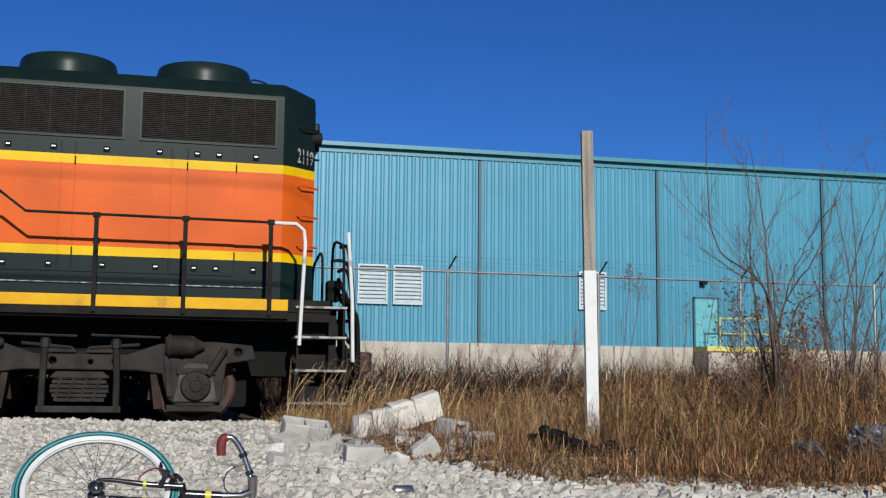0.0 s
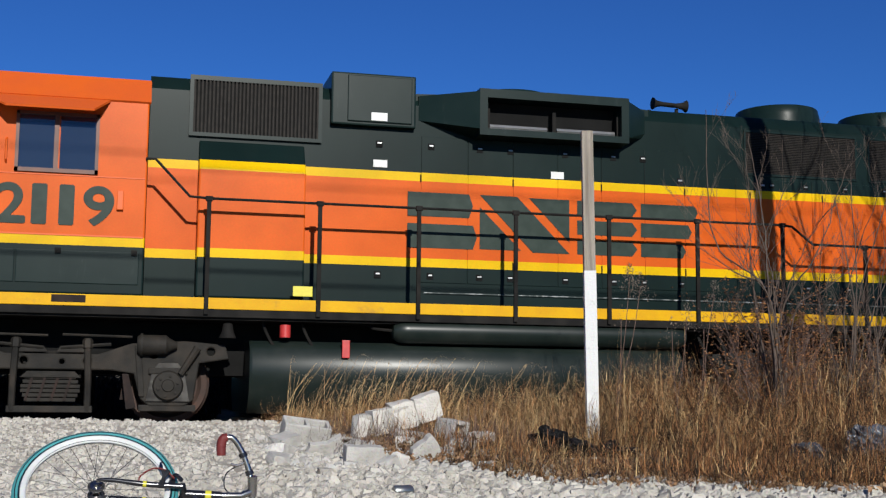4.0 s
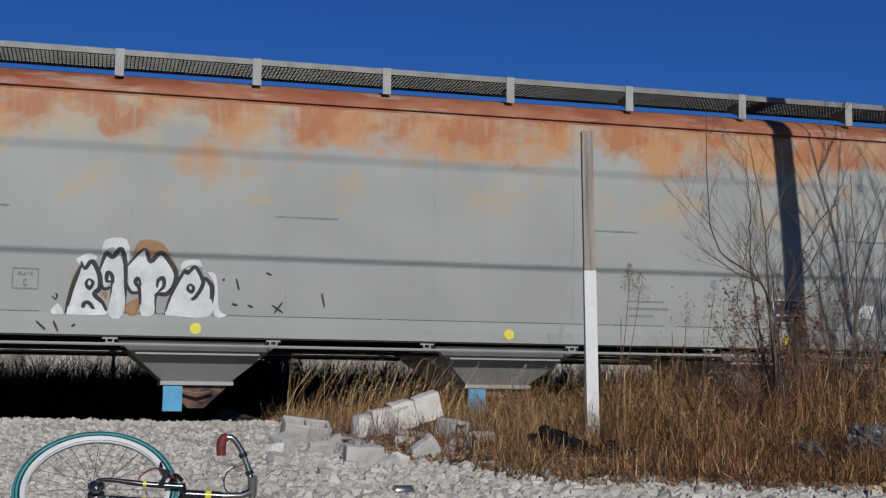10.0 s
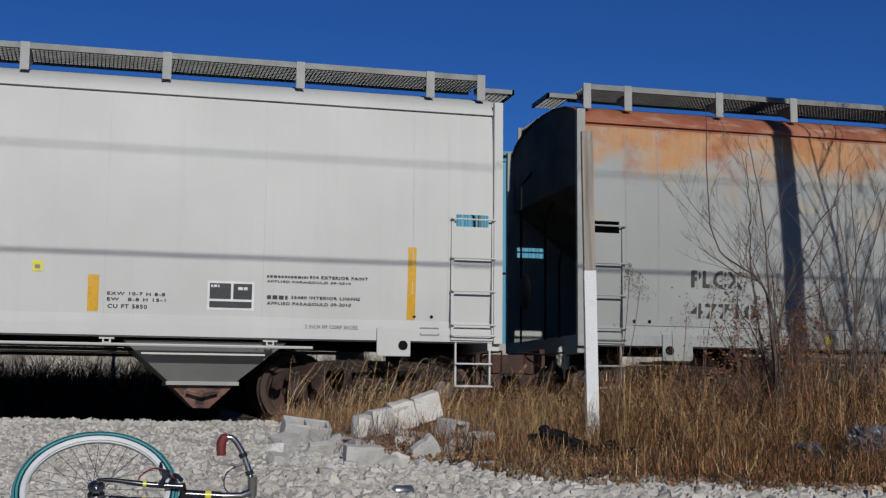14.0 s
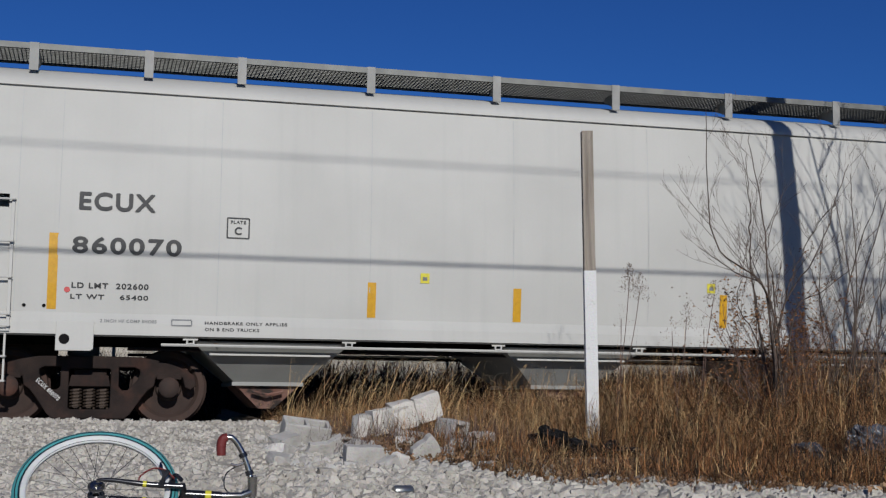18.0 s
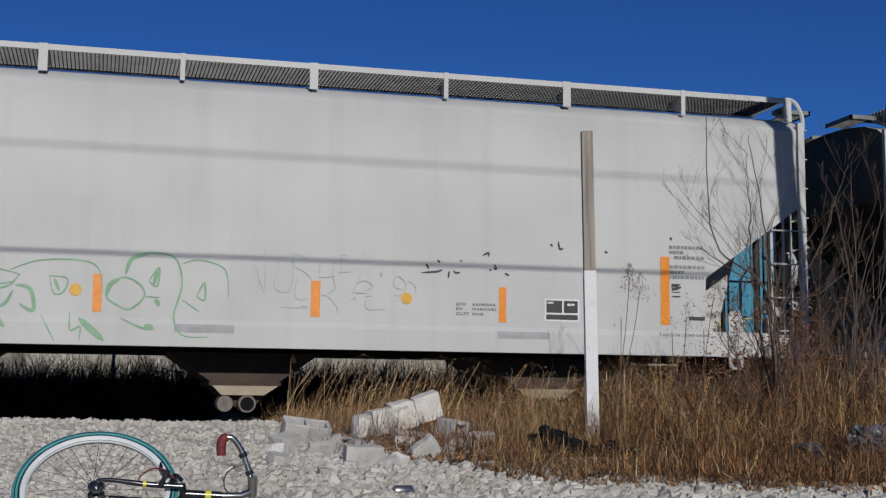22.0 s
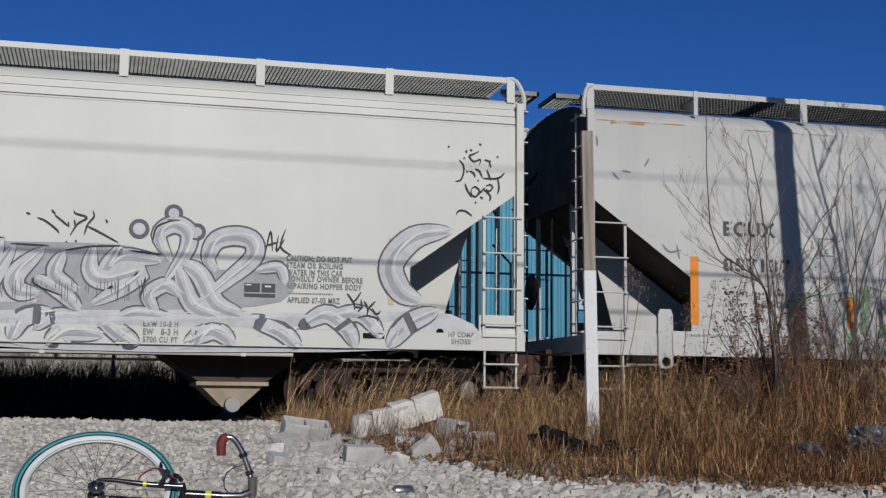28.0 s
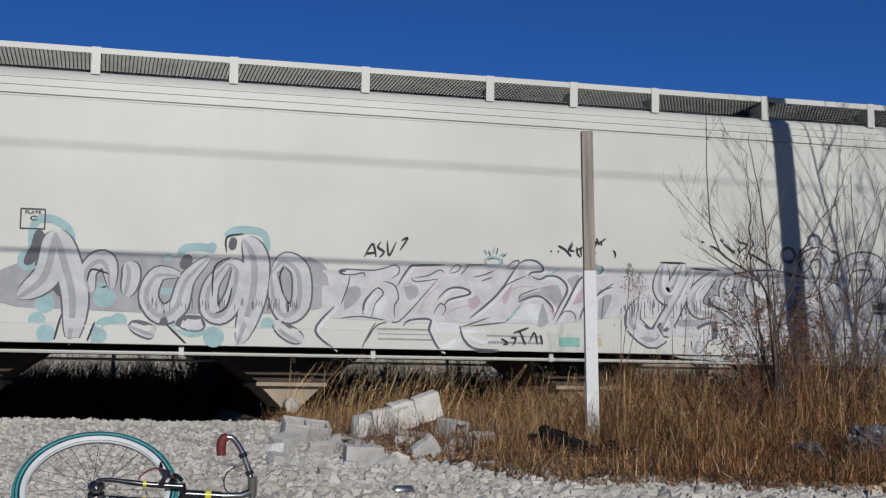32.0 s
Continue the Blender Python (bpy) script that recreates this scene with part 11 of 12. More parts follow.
_w.line(0.009, (-3.71, 1.51), (-3.71, 1.41))
_w.line(0.009, (-2.84, 1.5), (-2.84, 1.41))
_w.line(0.009, (-2.63, 1.53), (-2.62, 1.43))
_w.line(0.009, (-2.29, 1.58), (-2.29, 1.43))
_w.line(0.009, (-3.2, 1.52), (-3.19, 1.4))
_w.line(0.009, (-2.57, 1.57), (-2.57, 1.47))
_w.line(0.009, (-3.36, 1.52), (-3.36, 1.39))
_w.line(0.009, (-2.15, 1.57), (-2.15, 1.47))
_w.line(0.009, (-2.32, 1.58), (-2.32, 1.47))
_w.line(0.009, (-4.01, 1.54), (-4.0, 1.42))
_w.line(0.009, (-2.59, 1.54), (-2.59, 1.44))
_w.line(0.009, (-3.89, 1.47), (-3.89, 1.38))
_w.line(0.009, (-2.1, 1.55), (-2.1, 1.46))
_w.line(0.009, (-3.85, 1.54), (-3.84, 1.44))
_w.line(0.009, (-2.08, 1.53), (-2.08, 1.43))
_w.line(0.009, (-3.73, 1.54), (-3.73, 1.44))
_w.line(0.009, (-2.62, 1.55), (-2.61, 1.41))
_w.line(0.009, (-3.5, 1.52), (-3.49, 1.44))
_w.line(0.009, (-3.84, 1.56), (-3.83, 1.45))
_w.line(0.009, (-3.79, 1.56), (-3.78, 1.38))
_w.line(0.009, (-3.44, 1.49), (-3.44, 1.4))
_w.line(0.009, (-2.51, 1.54), (-2.5, 1.42))
_w.line(0.009, (-2.19, 1.54), (-2.19, 1.44))
_w.line(0.009, (-2.59, 1.53), (-2.59, 1.43))
_w.line(0.009, (-2.99, 1.57), (-2.99, 1.42))
_w.line(0.009, (-3.03, 1.58), (-3.03, 1.48))
_w.line(0.009, (-2.2, 1.58), (-2.2, 1.47))
_w.line(0.009, (-2.61, 1.52), (-2.61, 1.43))
_w.line(0.009, (-3.24, 1.54), (-3.23, 1.46))
_w.line(0.009, (-2.2, 1.61), (-2.19, 1.43))
_w.line(0.009, (2.3, 1.59), (2.3, 1.5))
_w.done(carD, "graffiti_dripping", "spray_violet", "thin grey paint drips")
_w = Paint(SD, 0.0132)
_w.line(0.03, (0.38, 2.16), (0.47, 2.21), (0.6, 2.18), (0.59, 2.11), (0.44, 2.09), (0.38, 2.16))
_w.line(0.03, (0.42, 2.24), (0.39, 2.3))
_w.line(0.03, (0.51, 2.26), (0.52, 2.34))
_w.line(0.03, (0.6, 2.23), (0.66, 2.26))
_w.line(0.03, (1.8, 2.09), (1.93, 2.15), (2.02, 2.1), (1.93, 2.03), (1.8, 2.09))
_w.line(0.03, (1.29, 1.99), (1.43, 2.09))
_w.line(0.03, (0.7, 1.36), (0.9, 1.61))
_w.done(carD, "graffiti_teal_linework", "spray_teal")
_w = Paint(SD, 0.0136)
_w.line(0.026, (2.87, 2.22), (3.25, 2.22))
_w.line(0.026, (3.32, 2.15), (3.76, 2.14))
_w.line(0.026, (3.94, 2.09), (4.25, 2.15), (4.63, 2.17))
_w.line(0.026, (4.7, 2.12), (5.09, 2.08))
_w.line(0.026, (4.98, 2.25), (5.02, 2.42), (5.2, 2.51))
_w.line(0.026, (4.91, 1.8), (4.86, 1.56))
_w.line(0.026, (3.6, 1.76), (3.63, 1.66), (3.94, 1.54))
_w.line(0.024, (-3.12, 1.58), (-3.1, 1.95), (-2.9, 2.08))
_w.line(0.024, (-2.96, 2.14), (-2.96, 2.33), (-2.75, 2.38))
_w.line(0.024, (-2.24, 1.64), (-2.29, 1.85), (-2.24, 2.01))
_w.line(0.024, (-4.62, 1.72), (-4.57, 1.87), (-4.36, 1.82))
_w.line(0.024, (-4.98, 0.97), (-4.9, 1.32))
_w.line(0.024, (-4.6, 0.97), (-4.51, 1.24))
_w.line(0.024, (-3.67, 1.23), (-3.4, 0.97))
_w.line(0.024, (-3.08, 1.37), (-2.94, 1.46), (-2.88, 1.71))
_w.done(carD, "graffiti_black_linework", "spray_black", "thin black graffiti lines")
_w = Paint(SD, 0.0150)
_w.line(0.022, (1.3, 2.32), (1.32, 2.31))
_w.line(0.022, (1.4, 2.32), (1.42, 2.31))
_w.line(0.022, (1.41, 2.4), (1.48, 2.36), (1.52, 2.34))
_w.line(0.022, (1.41, 2.39), (1.49, 2.35), (1.53, 2.33))
_w.line(0.022, (1.49, 2.36), (1.57, 2.28), (1.59, 2.25))
_w.line(0.022, (1.61, 2.46), (1.55, 2.33), (1.57, 2.28))
_w.line(0.022, (1.62, 2.43), (1.58, 2.34), (1.64, 2.33))
_w.line(0.022, (1.67, 2.39), (1.68, 2.3), (1.72, 2.25))
_w.line(0.022, (1.66, 2.34), (1.75, 2.38))
_w.line(0.022, (1.74, 2.26), (1.73, 2.36), (1.79, 2.39), (1.81, 2.26))
_w.line(0.022, (1.84, 2.49), (1.88, 2.4), (1.86, 2.34))
_w.line(0.022, (1.87, 2.38), (1.95, 2.47), (1.93, 2.38))
_w.line(0.022, (1.89, 2.39), (1.94, 2.29))
_w.line(0.022, (1.95, 2.52), (1.99, 2.42))
_w.line(0.022, (1.97, 2.43), (2.09, 2.52))
_w.line(0.022, (2.0, 2.48), (2.03, 2.42))
_w.line(0.022, (2.19, 2.36), (2.22, 2.32), (2.22, 2.26))
_w.line(0.022, (3.48, 2.53), (3.53, 2.52))
_w.line(0.022, (3.61, 2.48), (3.71, 2.44), (3.83, 2.35), (3.87, 2.3))
_w.line(0.022, (3.77, 2.58), (3.82, 2.53))
_w.line(0.022, (3.81, 2.52), (3.9, 2.45), (3.97, 2.39))
_w.line(0.022, (3.97, 2.44), (3.98, 2.38))
_w.line(0.022, (4.03, 2.59), (4.05, 2.55), (4.16, 2.52), (4.18, 2.49), (4.08, 2.42), (4.0, 2.28))
_w.line(0.022, (4.04, 2.47), (4.06, 2.38))
_w.line(0.022, (4.25, 2.59), (4.27, 2.52), (4.2, 2.42), (4.16, 2.29))
_w.line(0.022, (4.19, 2.4), (4.32, 2.34), (4.57, 2.21))
_w.line(0.022, (4.41, 2.49), (4.43, 2.45))
_w.line(0.022, (3.95, 2.2), (3.97, 2.19))
_w.line(0.022, (4.06, 2.22), (4.08, 2.2))
_w.line(0.023, (8.74, 3.66), (8.72, 3.64))
_w.line(0.023, (8.93, 3.51), (8.95, 3.5))
_w.line(0.023, (8.97, 3.62), (8.97, 3.58))
_w.line(0.023, (9.02, 3.63), (9.05, 3.61))
_w.line(0.023, (9.14, 3.61), (9.07, 3.57), (9.01, 3.54), (9.07, 3.47), (9.16, 3.5), (9.15, 3.42))
_w.line(0.023, (9.15, 3.72), (9.17, 3.69))
_w.line(0.023, (9.22, 3.5), (9.3, 3.48))
_w.line(0.023, (9.3, 3.5), (9.29, 3.46), (9.31, 3.4))
_w.line(0.023, (9.39, 3.56), (9.41, 3.54))
_w.line(0.023, (8.87, 3.48), (8.93, 3.41), (8.93, 3.3), (8.89, 3.21), (8.82, 3.19))
_w.line(0.023, (8.97, 3.34), (8.99, 3.32))
_w.line(0.023, (9.01, 3.34), (9.07, 3.31), (9.09, 3.26))
_w.line(0.023, (9.09, 3.37), (9.15, 3.34), (9.19, 3.26))
_w.line(0.023, (9.25, 3.37), (9.29, 3.27), (9.31, 3.23))
_w.line(0.023, (9.12, 3.22), (9.14, 3.21))
_w.line(0.023, (9.19, 3.25), (9.4, 3.26), (9.5, 3.34))
_w.line(0.023, (9.4, 3.26), (9.42, 3.14), (9.4, 3.05))
_w.line(0.023, (8.95, 3.17), (8.99, 3.07), (9.05, 2.99))
_w.line(0.023, (9.04, 3.1), (9.09, 3.13), (9.15, 3.08), (9.1, 3.0), (9.04, 3.03), (9.04, 3.1))
_w.line(0.023, (9.13, 3.02), (9.23, 3.13))
_w.line(0.023, (9.16, 3.0), (9.2, 2.98))
_w.line(0.023, (9.24, 3.15), (9.3, 3.17), (9.33, 3.13), (9.28, 3.08), (9.24, 3.11))
_w.line(0.023, (9.2, 3.11), (9.3, 3.02), (9.29, 2.95))
_w.line(0.023, (9.09, 2.93), (9.11, 2.91))
_w.line(0.023, (8.84, 2.75), (8.87, 2.8), (8.96, 2.8), (9.05, 2.74))
_w.line(0.024, (7.41, 1.67), (7.45, 1.62), (7.49, 1.56), (7.51, 1.51), (7.51, 1.46))
_w.line(0.024, (7.59, 1.69), (7.53, 1.6), (7.49, 1.56))
_w.line(0.024, (7.59, 1.6), (7.6, 1.5), (7.55, 1.44))
_w.line(0.024, (7.5, 1.5), (7.62, 1.49))
_w.line(0.024, (7.63, 1.58), (7.68, 1.49), (7.67, 1.39))
_w.line(0.024, (7.78, 1.58), (7.67, 1.47))
_w.line(0.024, (7.55, 1.36), (7.67, 1.39), (7.8, 1.36), (7.81, 1.32))
_w.line(0.024, (7.74, 1.49), (7.79, 1.41), (7.85, 1.46))
_w.line(0.024, (7.79, 1.43), (7.8, 1.4))
_w.line(0.022, (6.36, 2.14), (6.42, 2.43), (6.45, 2.18))
_w.line(0.022, (6.36, 2.24), (6.5, 2.29))
_w.line(0.022, (6.52, 2.38), (6.5, 2.18), (6.6, 2.34))
_w.line(0.022, (6.61, 2.46), (6.55, 2.24), (6.69, 2.13))
_w.line(0.026, (-1.22, 2.14), (-1.11, 2.32), (-1.06, 2.15))
_w.line(0.026, (-1.2, 2.19), (-1.06, 2.21))
_w.line(0.026, (-1.0, 2.35), (-1.04, 2.28), (-0.96, 2.22), (-1.02, 2.15))
_w.line(0.026, (-0.92, 2.37), (-0.89, 2.18), (-0.8, 2.36))
_w.line(0.026, (-0.73, 2.38), (-0.65, 2.41), (-0.75, 2.25))
_w.line(0.026, (0.61, 1.14), (0.7, 1.08), (0.64, 1.06))
_w.line(0.026, (0.74, 1.15), (0.81, 1.14), (0.77, 1.05))
_w.line(0.026, (0.87, 1.24), (0.94, 1.06))
_w.line(0.026, (0.78, 1.21), (1.0, 1.29))
_w.line(0.026, (1.0, 1.11), (1.07, 1.22), (1.11, 1.07))
_w.line(0.026, (1.15, 1.2), (1.18, 1.07))
_w.done(carD, "graffiti_tagging", "spray_black", "black marker tags")
TOP, FOOT = [(-1.53, 1.96), (-0.81, 2.05), (-0.62, 2.05), (0.61, 2.1), (0.82, 2.15), (1.18, 2.12), (1.68, 2.02), (2.13, 2.07)], [(-1.63, 1.35), (-1.3, 1.34), (-0.85, 1.33), (0.19, 1.34), (1.33, 1.34), (2.19, 1.45)]


def along(row, x):
    """Height of a sprayed edge at x."""
    for (xa, za), (xb, zb) in zip(row, row[1:]):
        if x <= xb:
            return za + (zb - za) * max(x - xa, 0) / (xb - xa)
    return row[-1][1]


for _k in range(5):
    _xs = [-1.75 + 1.08 * _k + 0.108 * i for i in range(11)]
    part("graffiti_base", Geo().sheet([[(x, SD(z) - 0.0052, z) for z in [along(FOOT, x) + (along(TOP, x) - along(FOOT, x)) * i / 8 for i in range(9)]] for x in _xs]), M["spray_pinkwhite"], carD, "pinkish white graffiti ground", smooth=0, fix=False)
_w = Paint(SD, 0.0054)
_w.fill((-0.28, 1.33), (0.03, 1.31), (0.07, 1.02), (-0.17, 0.98), (-0.28, 1.15))
_w.fill((0.11, 1.23), (0.38, 1.28), (0.49, 1.19), (0.38, 1.05), (0.14, 1.13))
_w.fill((0.73, 1.41), (0.94, 1.59), (1.16, 1.58), (1.12, 1.39))
_w.fill((0.93, 2.17), (1.10, 2.16), (1.15, 2.07), (0.96, 2.01))
_w.fill((1.77, 1.49), (1.96, 1.60), (1.94, 1.41))
_w.fill((-0.08, 1.65), (0.16, 1.74), (0.13, 1.69), (-0.05, 1.62))
_w.fill((-1.09, 1.49), (-0.96, 1.64), (-0.90, 1.60), (-1.02, 1.36))
_w.done(carD, "graffiti_fill", "spray_white", "bright white graffiti fills")
_w = Paint(SD, 0.0057)
_w.fill((1.16, 1.82), (1.40, 1.86), (1.46, 1.64), (1.35, 1.53), (1.19, 1.69))
_w.fill((0.87, 1.69), (1.16, 1.78), (1.19, 1.70), (0.87, 1.61))
_w.fill((1.54, 1.95), (1.71, 2.01), (1.63, 1.78), (1.52, 1.65))
_w.fill((1.99, 1.71), (2.17, 1.75), (2.05, 1.44), (1.97, 1.47))
_w.fill((-0.69, 1.77), (-0.53, 1.80), (-0.50, 1.67), (-0.63, 1.61))
_w.fill((1.19, 1.64), (1.27, 1.37), (1.12, 1.32))
_w.fill((-1.44, 1.74), (-1.29, 1.77), (-1.26, 1.62), (-1.46, 1.46))
_w.done(carD, "graffiti_shade", "spray_silver", "soft grey graffiti shading")
_w = Paint(SD, 0.0060)
_w.fill((0.16, 1.66), (0.29, 1.69), (0.33, 1.58), (0.21, 1.51))
_w.fill((0.61, 1.78), (0.77, 1.84), (0.67, 1.57))
_w.fill((1.77, 1.87), (1.96, 1.88), (1.85, 1.71), (1.61, 1.61))
_w.fill((1.27, 1.58), (1.43, 1.62), (1.35, 1.45))
_w.line(0.014, (-0.13, 1.44), (0.03, 1.52), (0.40, 1.61))
_w.line(0.014, (0.64, 1.59), (0.77, 1.79), (1.10, 1.84))
_w.line(0.014, (-0.49, 1.43), (-0.40, 1.64), (-0.19, 1.83))
_w.line(0.014, (-0.71, 1.79), (-0.64, 1.82), (-0.52, 1.77))
_w.done(carD, "graffiti_pink_work", "spray_blush", "faded pink graffiti blush")
_w = Paint(SD, 0.0066)
_w.line(0.045, (-0.74, 1.76), (-0.58, 2.01), (-0.45, 2.04), (-0.10, 2.06))
_w.line(0.045, (-0.21, 1.60), (-0.07, 1.74), (0.09, 1.77), (0.22, 1.73), (0.21, 1.68), (-0.04, 1.61), (-0.12, 1.52))
_w.line(0.045, (0.23, 1.37), (0.60, 1.69), (0.86, 2.06))
_w.line(0.045, (0.90, 2.11), (1.00, 2.16), (1.14, 2.15), (1.23, 2.08), (1.22, 2.02), (1.08, 2.00), (1.03, 1.95))
_w.line(0.045, (1.07, 1.95), (1.19, 1.91), (1.30, 1.96), (1.44, 1.95), (1.55, 1.87), (1.57, 1.76), (1.47, 1.57), (1.37, 1.38))
_w.line(0.045, (0.90, 1.61), (1.09, 1.68), (1.23, 1.67), (1.35, 1.57), (1.38, 1.48))
_w.line(0.045, (1.42, 1.35), (1.58, 1.63), (1.75, 1.93), (1.89, 1.99))
_w.line(0.045, (1.86, 2.07), (1.97, 2.12), (2.08, 2.09), (2.03, 2.02), (1.89, 2.01))
_w.line(0.045, (1.75, 1.39), (1.81, 1.55), (1.95, 1.69), (2.23, 1.89))
_w.line(0.045, (-0.66, 1.25), (-0.56, 1.33), (-0.30, 1.34), (-0.31, 1.20), (-0.21, 1.00), (-0.12, 0.93))
_w.line(0.045, (0.10, 1.27), (0.14, 1.11), (0.29, 0.98), (0.61, 0.97))
_w.line(0.045, (-1.55, 1.48), (-1.79, 1.17), (-1.53, 0.93))
_w.line(0.045, (-1.40, 1.94), (-1.49, 1.92), (-1.41, 1.88))
_w.line(0.045, (-1.18, 1.42), (-1.16, 1.55), (-1.06, 1.68))
_w.done(carD, "graffiti_bright_linework", "spray_white", "white strokes inside the dark outlines")
_w = Paint(SD, 0.0072)
_w.line(0.017, (-0.88, 2.05), (-0.77, 2.04), (-0.76, 1.95), (-0.87, 1.87))
_w.line(0.017, (-0.59, 1.90), (-0.53, 1.85), (-0.24, 1.89))
_w.line(0.017, (-0.24, 1.89), (-0.70, 1.37), (-0.85, 1.32))
_w.line(0.017, (-0.56, 1.90), (-0.38, 1.93), (-0.22, 2.01), (-0.15, 1.97))
_w.line(0.017, (-0.09, 1.98), (-0.01, 2.08), (0.06, 2.07), (0.02, 2.00), (-0.09, 1.97))
_w.line(0.017, (0.06, 1.95), (0.18, 2.09))
_w.line(0.017, (0.12, 2.09), (0.42, 2.10))
_w.line(0.017, (0.42, 2.16), (0.50, 2.19), (0.62, 2.18), (0.61, 2.12), (0.44, 2.10), (0.40, 2.15))
_w.line(0.017, (-0.30, 1.43), (-0.21, 1.57), (-0.13, 1.52), (-0.18, 1.41))
_w.line(0.017, (0.56, 1.71), (0.72, 1.86), (0.96, 1.97))
_w.line(0.017, (0.69, 2.06), (0.77, 2.15), (0.86, 2.17), (0.82, 2.08), (0.70, 2.05))
_w.line(0.017, (0.86, 1.65), (0.88, 1.71), (0.99, 1.76), (1.16, 1.82))
_w.line(0.017, (0.67, 1.35), (0.78, 1.46), (0.89, 1.57))
_w.line(0.017, (0.19, 1.29), (0.67, 1.35))
_w.line(0.017, (0.07, 1.27), (0.46, 1.41))
_w.line(0.017, (1.41, 1.43), (1.52, 1.52), (1.63, 1.49), (1.66, 1.38))
_w.line(0.017, (1.99, 1.80), (2.19, 1.86))
_w.line(0.017, (2.05, 1.72), (2.02, 1.44))
_w.line(0.017, (0.23, 1.93), (0.39, 1.97), (0.53, 2.03))
_w.line(0.017, (0.34, 1.88), (0.50, 1.94))
_w.line(0.017, (0.44, 2.29), (0.47, 2.22))
_w.line(0.017, (0.57, 2.33), (0.55, 2.24))
_w.line(0.017, (0.69, 2.26), (0.64, 2.21))
_w.line(0.03, (-0.78, 1.78), (-0.62, 2.03), (-0.49, 2.06), (-0.14, 2.08))
_w.line(0.03, (-0.25, 1.62), (-0.11, 1.76), (0.05, 1.79), (0.18, 1.75), (0.17, 1.70), (-0.08, 1.63), (-0.16, 1.54))
_w.line(0.03, (0.19, 1.39), (0.56, 1.71), (0.82, 2.08))
_w.line(0.03, (0.86, 2.13), (0.96, 2.18), (1.10, 2.17), (1.19, 2.10), (1.18, 2.04), (1.04, 2.02), (0.99, 1.97))
_w.line(0.03, (1.03, 1.97), (1.15, 1.93), (1.26, 1.98), (1.40, 1.97), (1.51, 1.89), (1.53, 1.78), (1.43, 1.59), (1.33, 1.40))
_w.line(0.03, (0.86, 1.63), (1.05, 1.70), (1.19, 1.69), (1.31, 1.59), (1.34, 1.50))
_w.line(0.03, (1.38, 1.37), (1.54, 1.65), (1.71, 1.95), (1.85, 2.01))
_w.line(0.03, (1.82, 2.09), (1.93, 2.14), (2.04, 2.11), (1.99, 2.04), (1.85, 2.03))
_w.line(0.03, (1.71, 1.41), (1.77, 1.57), (1.91, 1.71), (2.19, 1.91))
_w.line(0.03, (-0.70, 1.27), (-0.60, 1.35), (-0.34, 1.36), (-0.35, 1.22), (-0.25, 1.02), (-0.16, 0.95))
_w.line(0.03, (0.06, 1.29), (0.10, 1.13), (0.25, 1.00), (0.57, 0.99))
_w.line(0.018, (-1.55, 1.95), (-1.45, 1.98), (-1.07, 1.98), (-0.79, 2.07))
_w.line(0.018, (-1.50, 1.92), (-1.37, 1.91), (-1.22, 1.94), (-1.21, 1.89))
_w.line(0.018, (-1.40, 1.90), (-1.42, 1.77), (-1.51, 1.51))
_w.line(0.018, (-1.23, 1.38), (-1.19, 1.59), (-1.04, 1.75), (-0.96, 1.68), (-1.06, 1.55), (-1.11, 1.36))
_w.line(0.018, (-0.96, 1.84), (-0.81, 1.79), (-0.76, 1.63), (-0.81, 1.53), (-0.81, 1.37))
_w.line(0.018, (-1.51, 1.35), (-1.26, 1.38), (-0.92, 1.34))
_w.line(0.018, (-1.05, 1.31), (-1.15, 1.15), (-1.24, 0.96))
_w.line(0.018, (-0.90, 1.32), (-1.05, 1.26), (-1.19, 1.05))
_w.line(0.03, (-1.59, 1.50), (-1.83, 1.19), (-1.57, 0.95))
_w.line(0.03, (-1.44, 1.96), (-1.53, 1.94), (-1.45, 1.90))
_w.line(0.03, (-1.22, 1.44), (-1.20, 1.57), (-1.10, 1.70))
_w.done(carD, "graffiti_dark_outline", "spray_violet", "dark looping graffiti outlines")
disc(carD, "graffiti_dot", 4.81, 2.39, 0.125, SD, "spray_violet", lift=0.0075)
disc(carD, "graffiti_dot", 4.81, 2.39, 0.07500000000000001, SD, "spray_pale", lift=0.0085)
disc(carD, "graffiti_dot", 5.22, 2.6, 0.11499999999999999, SD, "spray_violet", lift=0.0075)
disc(carD, "graffiti_dot", 5.22, 2.6, 0.065, SD, "spray_pale", lift=0.0085)
disc(carD, "graffiti_dot", 5.51, 2.38, 0.11000000000000001, SD, "spray_violet", lift=0.0075)
disc(carD, "graffiti_dot", 5.51, 2.38, 0.060000000000000005, SD, "spray_pale", lift=0.0085)
letters(carD, "CAUTION: DO NOT PUT", 6.63, 7.47, 2.06, 2.1350000000000002, lambda z: SD(z) - 0.004, M["stencilgrey"])
letters(carD, "STEAM OR BOILING", 6.63, 7.35, 1.97, 2.045, lambda z: SD(z) - 0.004, M["stencilgrey"])
letters(carD, "WATER IN THIS CAR", 6.64, 7.35, 1.88, 1.9549999999999998, lambda z: SD(z) - 0.004, M["stencilgrey"])
letters(carD, "CONSULT OWNER BEFORE", 6.64, 7.61, 1.8, 1.875, lambda z: SD(z) - 0.004, M["stencilgrey"])
letters(carD, "REPAIRING HOPPER BODY", 6.64, 7.6, 1.71, 1.785, lambda z: SD(z) - 0.004, M["stencilgrey"])
bars(carD, 6.64, 7.23, 1.64, 1.66, SD, "stencilgrey", seed=55)
letters(carD, "APPLIED 07-05 MRZ", 6.65, 7.32, 1.53, 1.605, lambda z: SD(z) - 0.004, M["stencilgrey"])
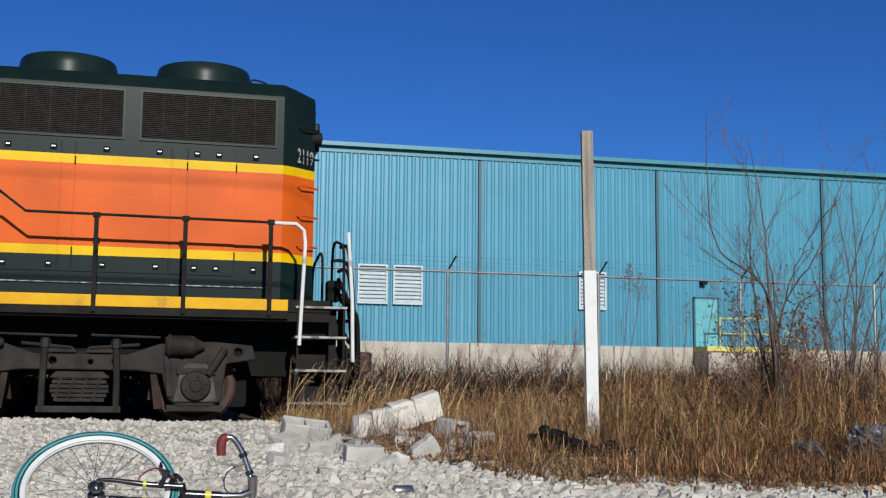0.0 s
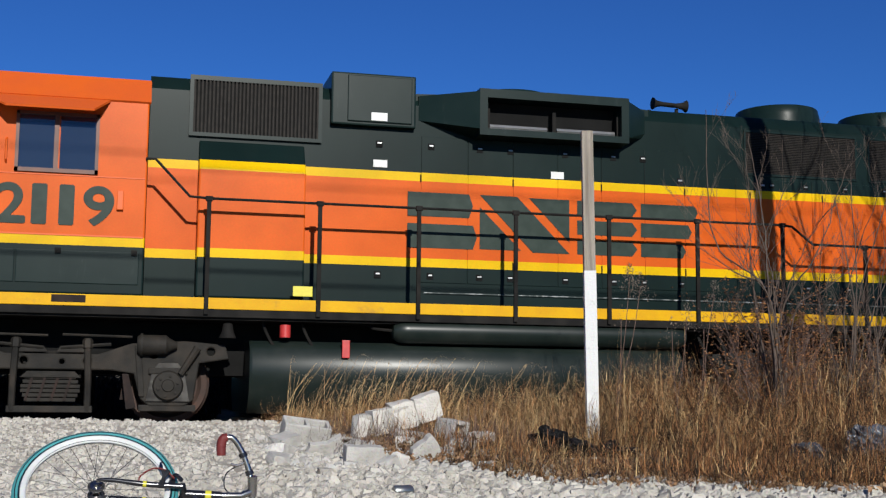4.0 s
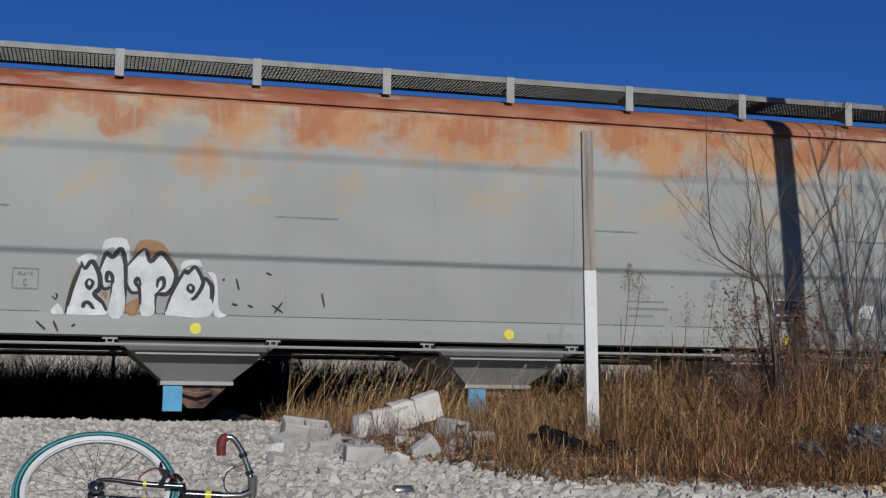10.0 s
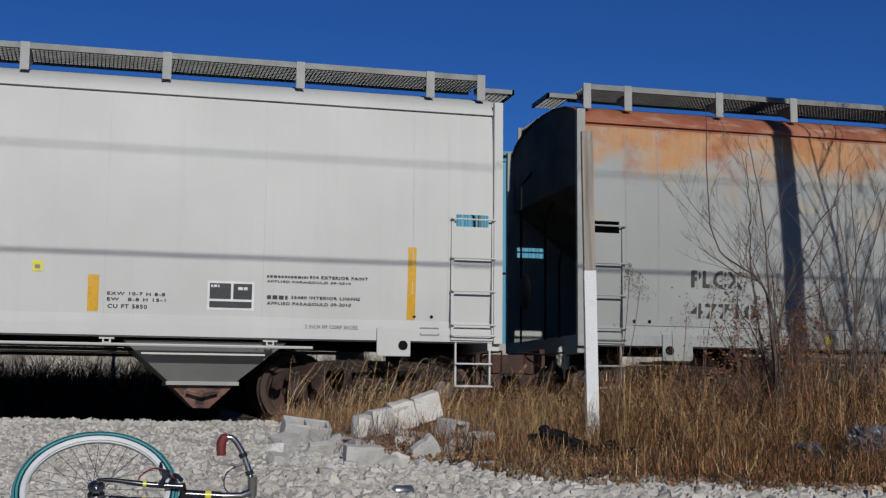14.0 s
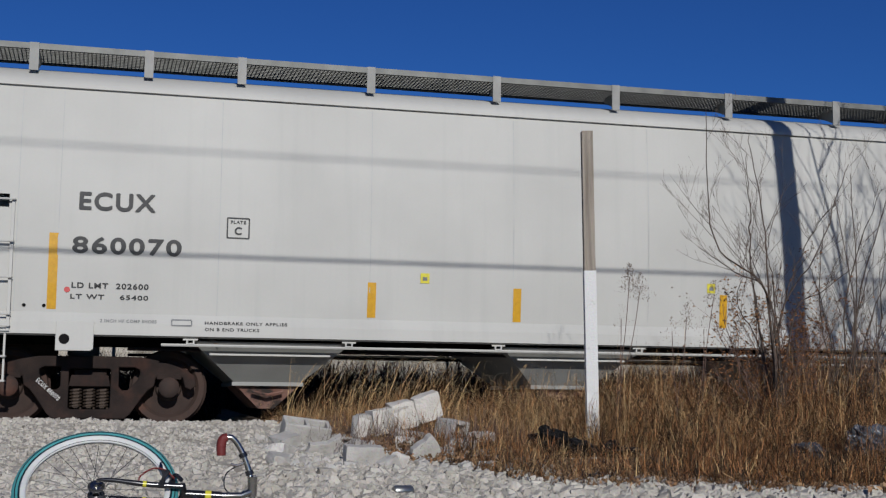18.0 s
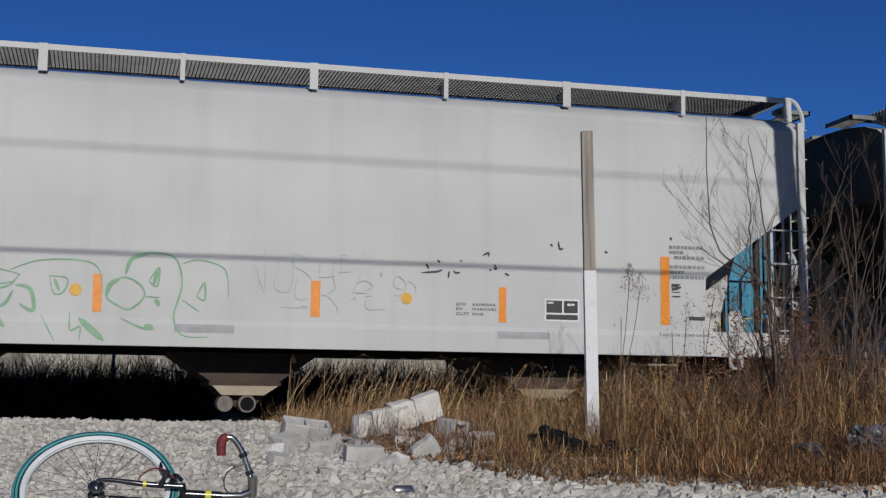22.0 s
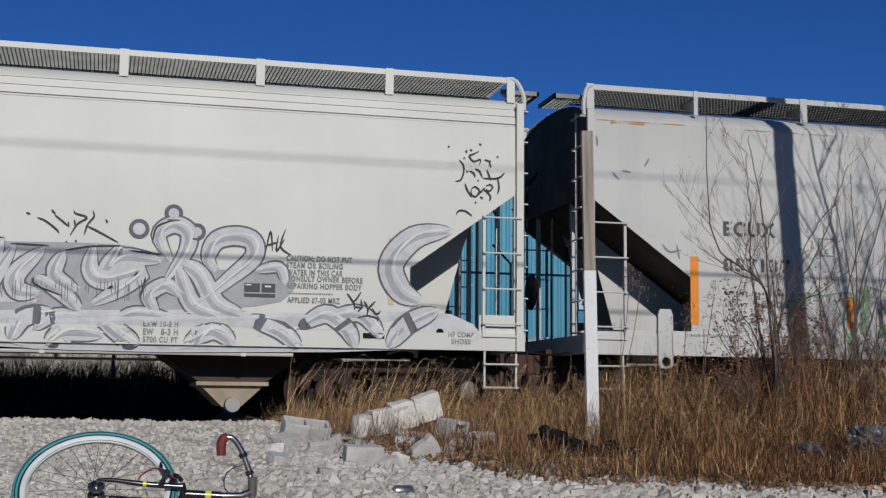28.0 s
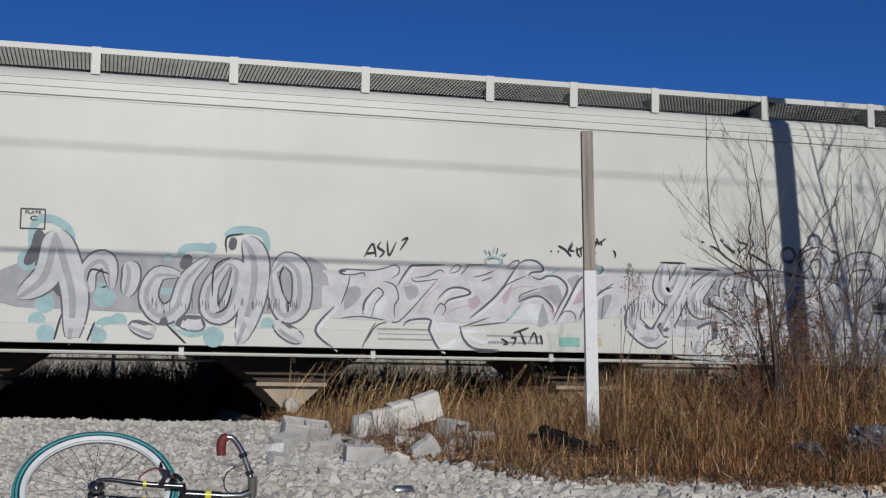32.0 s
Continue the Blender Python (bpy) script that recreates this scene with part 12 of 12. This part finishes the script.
patch(carD, "stencil_panel", 6.09, 6.52, 1.57, 1.78, SD, "white", "white-framed black lubrication stencil")
patch(carD, "stencil_field", 6.111, 6.305, 1.650, 1.763, SD, "paintblack", lift=0.007)
patch(carD, "stencil_field", 6.326, 6.498, 1.650, 1.763, SD, "paintblack", lift=0.007)
patch(carD, "stencil_field", 6.111, 6.498, 1.587, 1.633, SD, "paintblack", lift=0.007)
bars(carD, 6.124, 6.197, 1.734, 1.751, lambda z: SD(z) - 0.005, "white", seed=1)
bars(carD, 6.369, 6.455, 1.717, 1.738, lambda z: SD(z) - 0.005, "white", seed=2)
letters(carD, "2 INCH", 8.78, 9.04, 1.23, 1.30, SD, M["stencilgrey"])
letters(carD, "HF COMP", 8.74, 9.08, 1.14, 1.21, SD, M["stencilgrey"])
letters(carD, "SHOES", 8.78, 9.04, 1.05, 1.12, SD, M["stencilgrey"])
letters(carD, "EXW 10-8 H", 4.9, 5.32, 1.19, 1.26, lambda z: SD(z) - 0.006, M["stencilgrey"])
letters(carD, "EW   8-3 H", 4.9, 5.32, 1.09, 1.17, lambda z: SD(z) - 0.006, M["stencilgrey"])
letters(carD, "5700 CU FT", 4.9, 5.32, 1.0, 1.07, lambda z: SD(z) - 0.006, M["stencilgrey"])
disc(carD, "black_hole", 8.63, 1.2, 0.05, SD, "dark")
patch(carD, "teal_decal", 1.41, 1.7, 1.05, 1.17, SD, "decal_teal", "small teal placard")
patch(carD, "tan_decal", 1.81, 2.01, 1.06, 1.22, SD, "decal_tan", "small tan placard")
patch(carD, "door_panel", 9.16, 9.69, 1.15, 1.44, SD, "carD")
patch(carD, "slot_plate", 7.62, 7.9, 1.1, 1.17, SD, "lblack")
patch(carD, "reflector_strip", 7.94, 8.02, 1.54, 2.4, SD, "decal_tan")
_p = Paint(SD, 0.005)
ribbon(_p.g, [(-5.42, 2.58), (-5.14, 2.58)], 0.018, SD, 0.005, False, 1)
ribbon(_p.g, [(-5.42, 2.34), (-5.14, 2.34)], 0.018, SD, 0.005, False, 1)
ribbon(_p.g, [(-5.42, 2.34), (-5.42, 2.58)], 0.018, SD, 0.005, False, 1)
ribbon(_p.g, [(-5.14, 2.34), (-5.14, 2.58)], 0.018, SD, 0.005, False, 1)
_p.done(carD, "stencil_frame", "paintblack")
letters(carD, "PLATE", -5.37, -5.19, 2.52, 2.56, SD, M["paintblack"])
letters(carD, "C", -5.31, -5.23, 2.44, 2.5, SD, M["paintblack"])
bars(carD, -1.03, -0.32, 1.22, 1.24, SD, "stencilgrey", seed=60)
bars(carD, -1.03, -0.32, 1.16, 1.17, SD, "stencilgrey", seed=61)
bars(carD, -1.02, -0.32, 1.09, 1.11, SD, "stencilgrey", seed=62)
bars(carD, 0.42, 1.16, 1.16, 1.18, SD, "stencilgrey", seed=64)
bars(carD, 0.43, 1.16, 1.07, 1.1, SD, "stencilgrey", seed=65)
# blue placards on the grey car's outlet gates
for _x in (-6.0, -1.98, 2.02):
    part("blue_placard", Geo().box(_x - 0.42, _x - 0.18, -1.0, -0.985, 0.16, 0.48), M["decal_blue"], carA, "blue painted gate plate")


# ---------- the train's run ----------
RUN = [0.0, 2.47, 5.08, 7.79, 10.59, 13.46, 16.42, 19.45, 22.56, 25.72, 28.88, 32.06, 35.25, 38.44, 41.63, 44.82, 48.05,
       51.28, 54.51, 57.70, 60.84, 63.96, 67.04, 70.08, 73.06, 75.95, 78.60, 80.89, 83.28, 85.64, 87.88, 90.03, 92.12]


def run_at(t):
    i = min(int(t), 31)
    a = t - i
    p = [RUN[max(i - 1, 0)], RUN[i], RUN[i + 1], RUN[min(i + 2, 32)]]
    if i == 0:
        p[0] = 2 * p[1] - p[2]
    if i == 31:
        p[3] = 2 * p[2] - p[1]
    return 0.5 * (2 * p[1] + (p[2] - p[0]) * a + (2 * p[0] - 5 * p[1] + 4 * p[2] - p[3]) * a * a + (3 * p[1] - p[0] - 3 * p[2] + p[3]) * a ** 3)


def motions():
    for thing, u, axles in TRAIN:
        walk(thing, [(k * 0.5, pose(run_at(k * 0.5) + u, YC, 0)) for k in range(65)])
        for ob, x, r in axles:
            walk(ob, [(k * 0.2, pose(x, 0, r, 0, math.degrees(run_at(k * 0.2) / r), 0)) for k in range(161)])


motions()
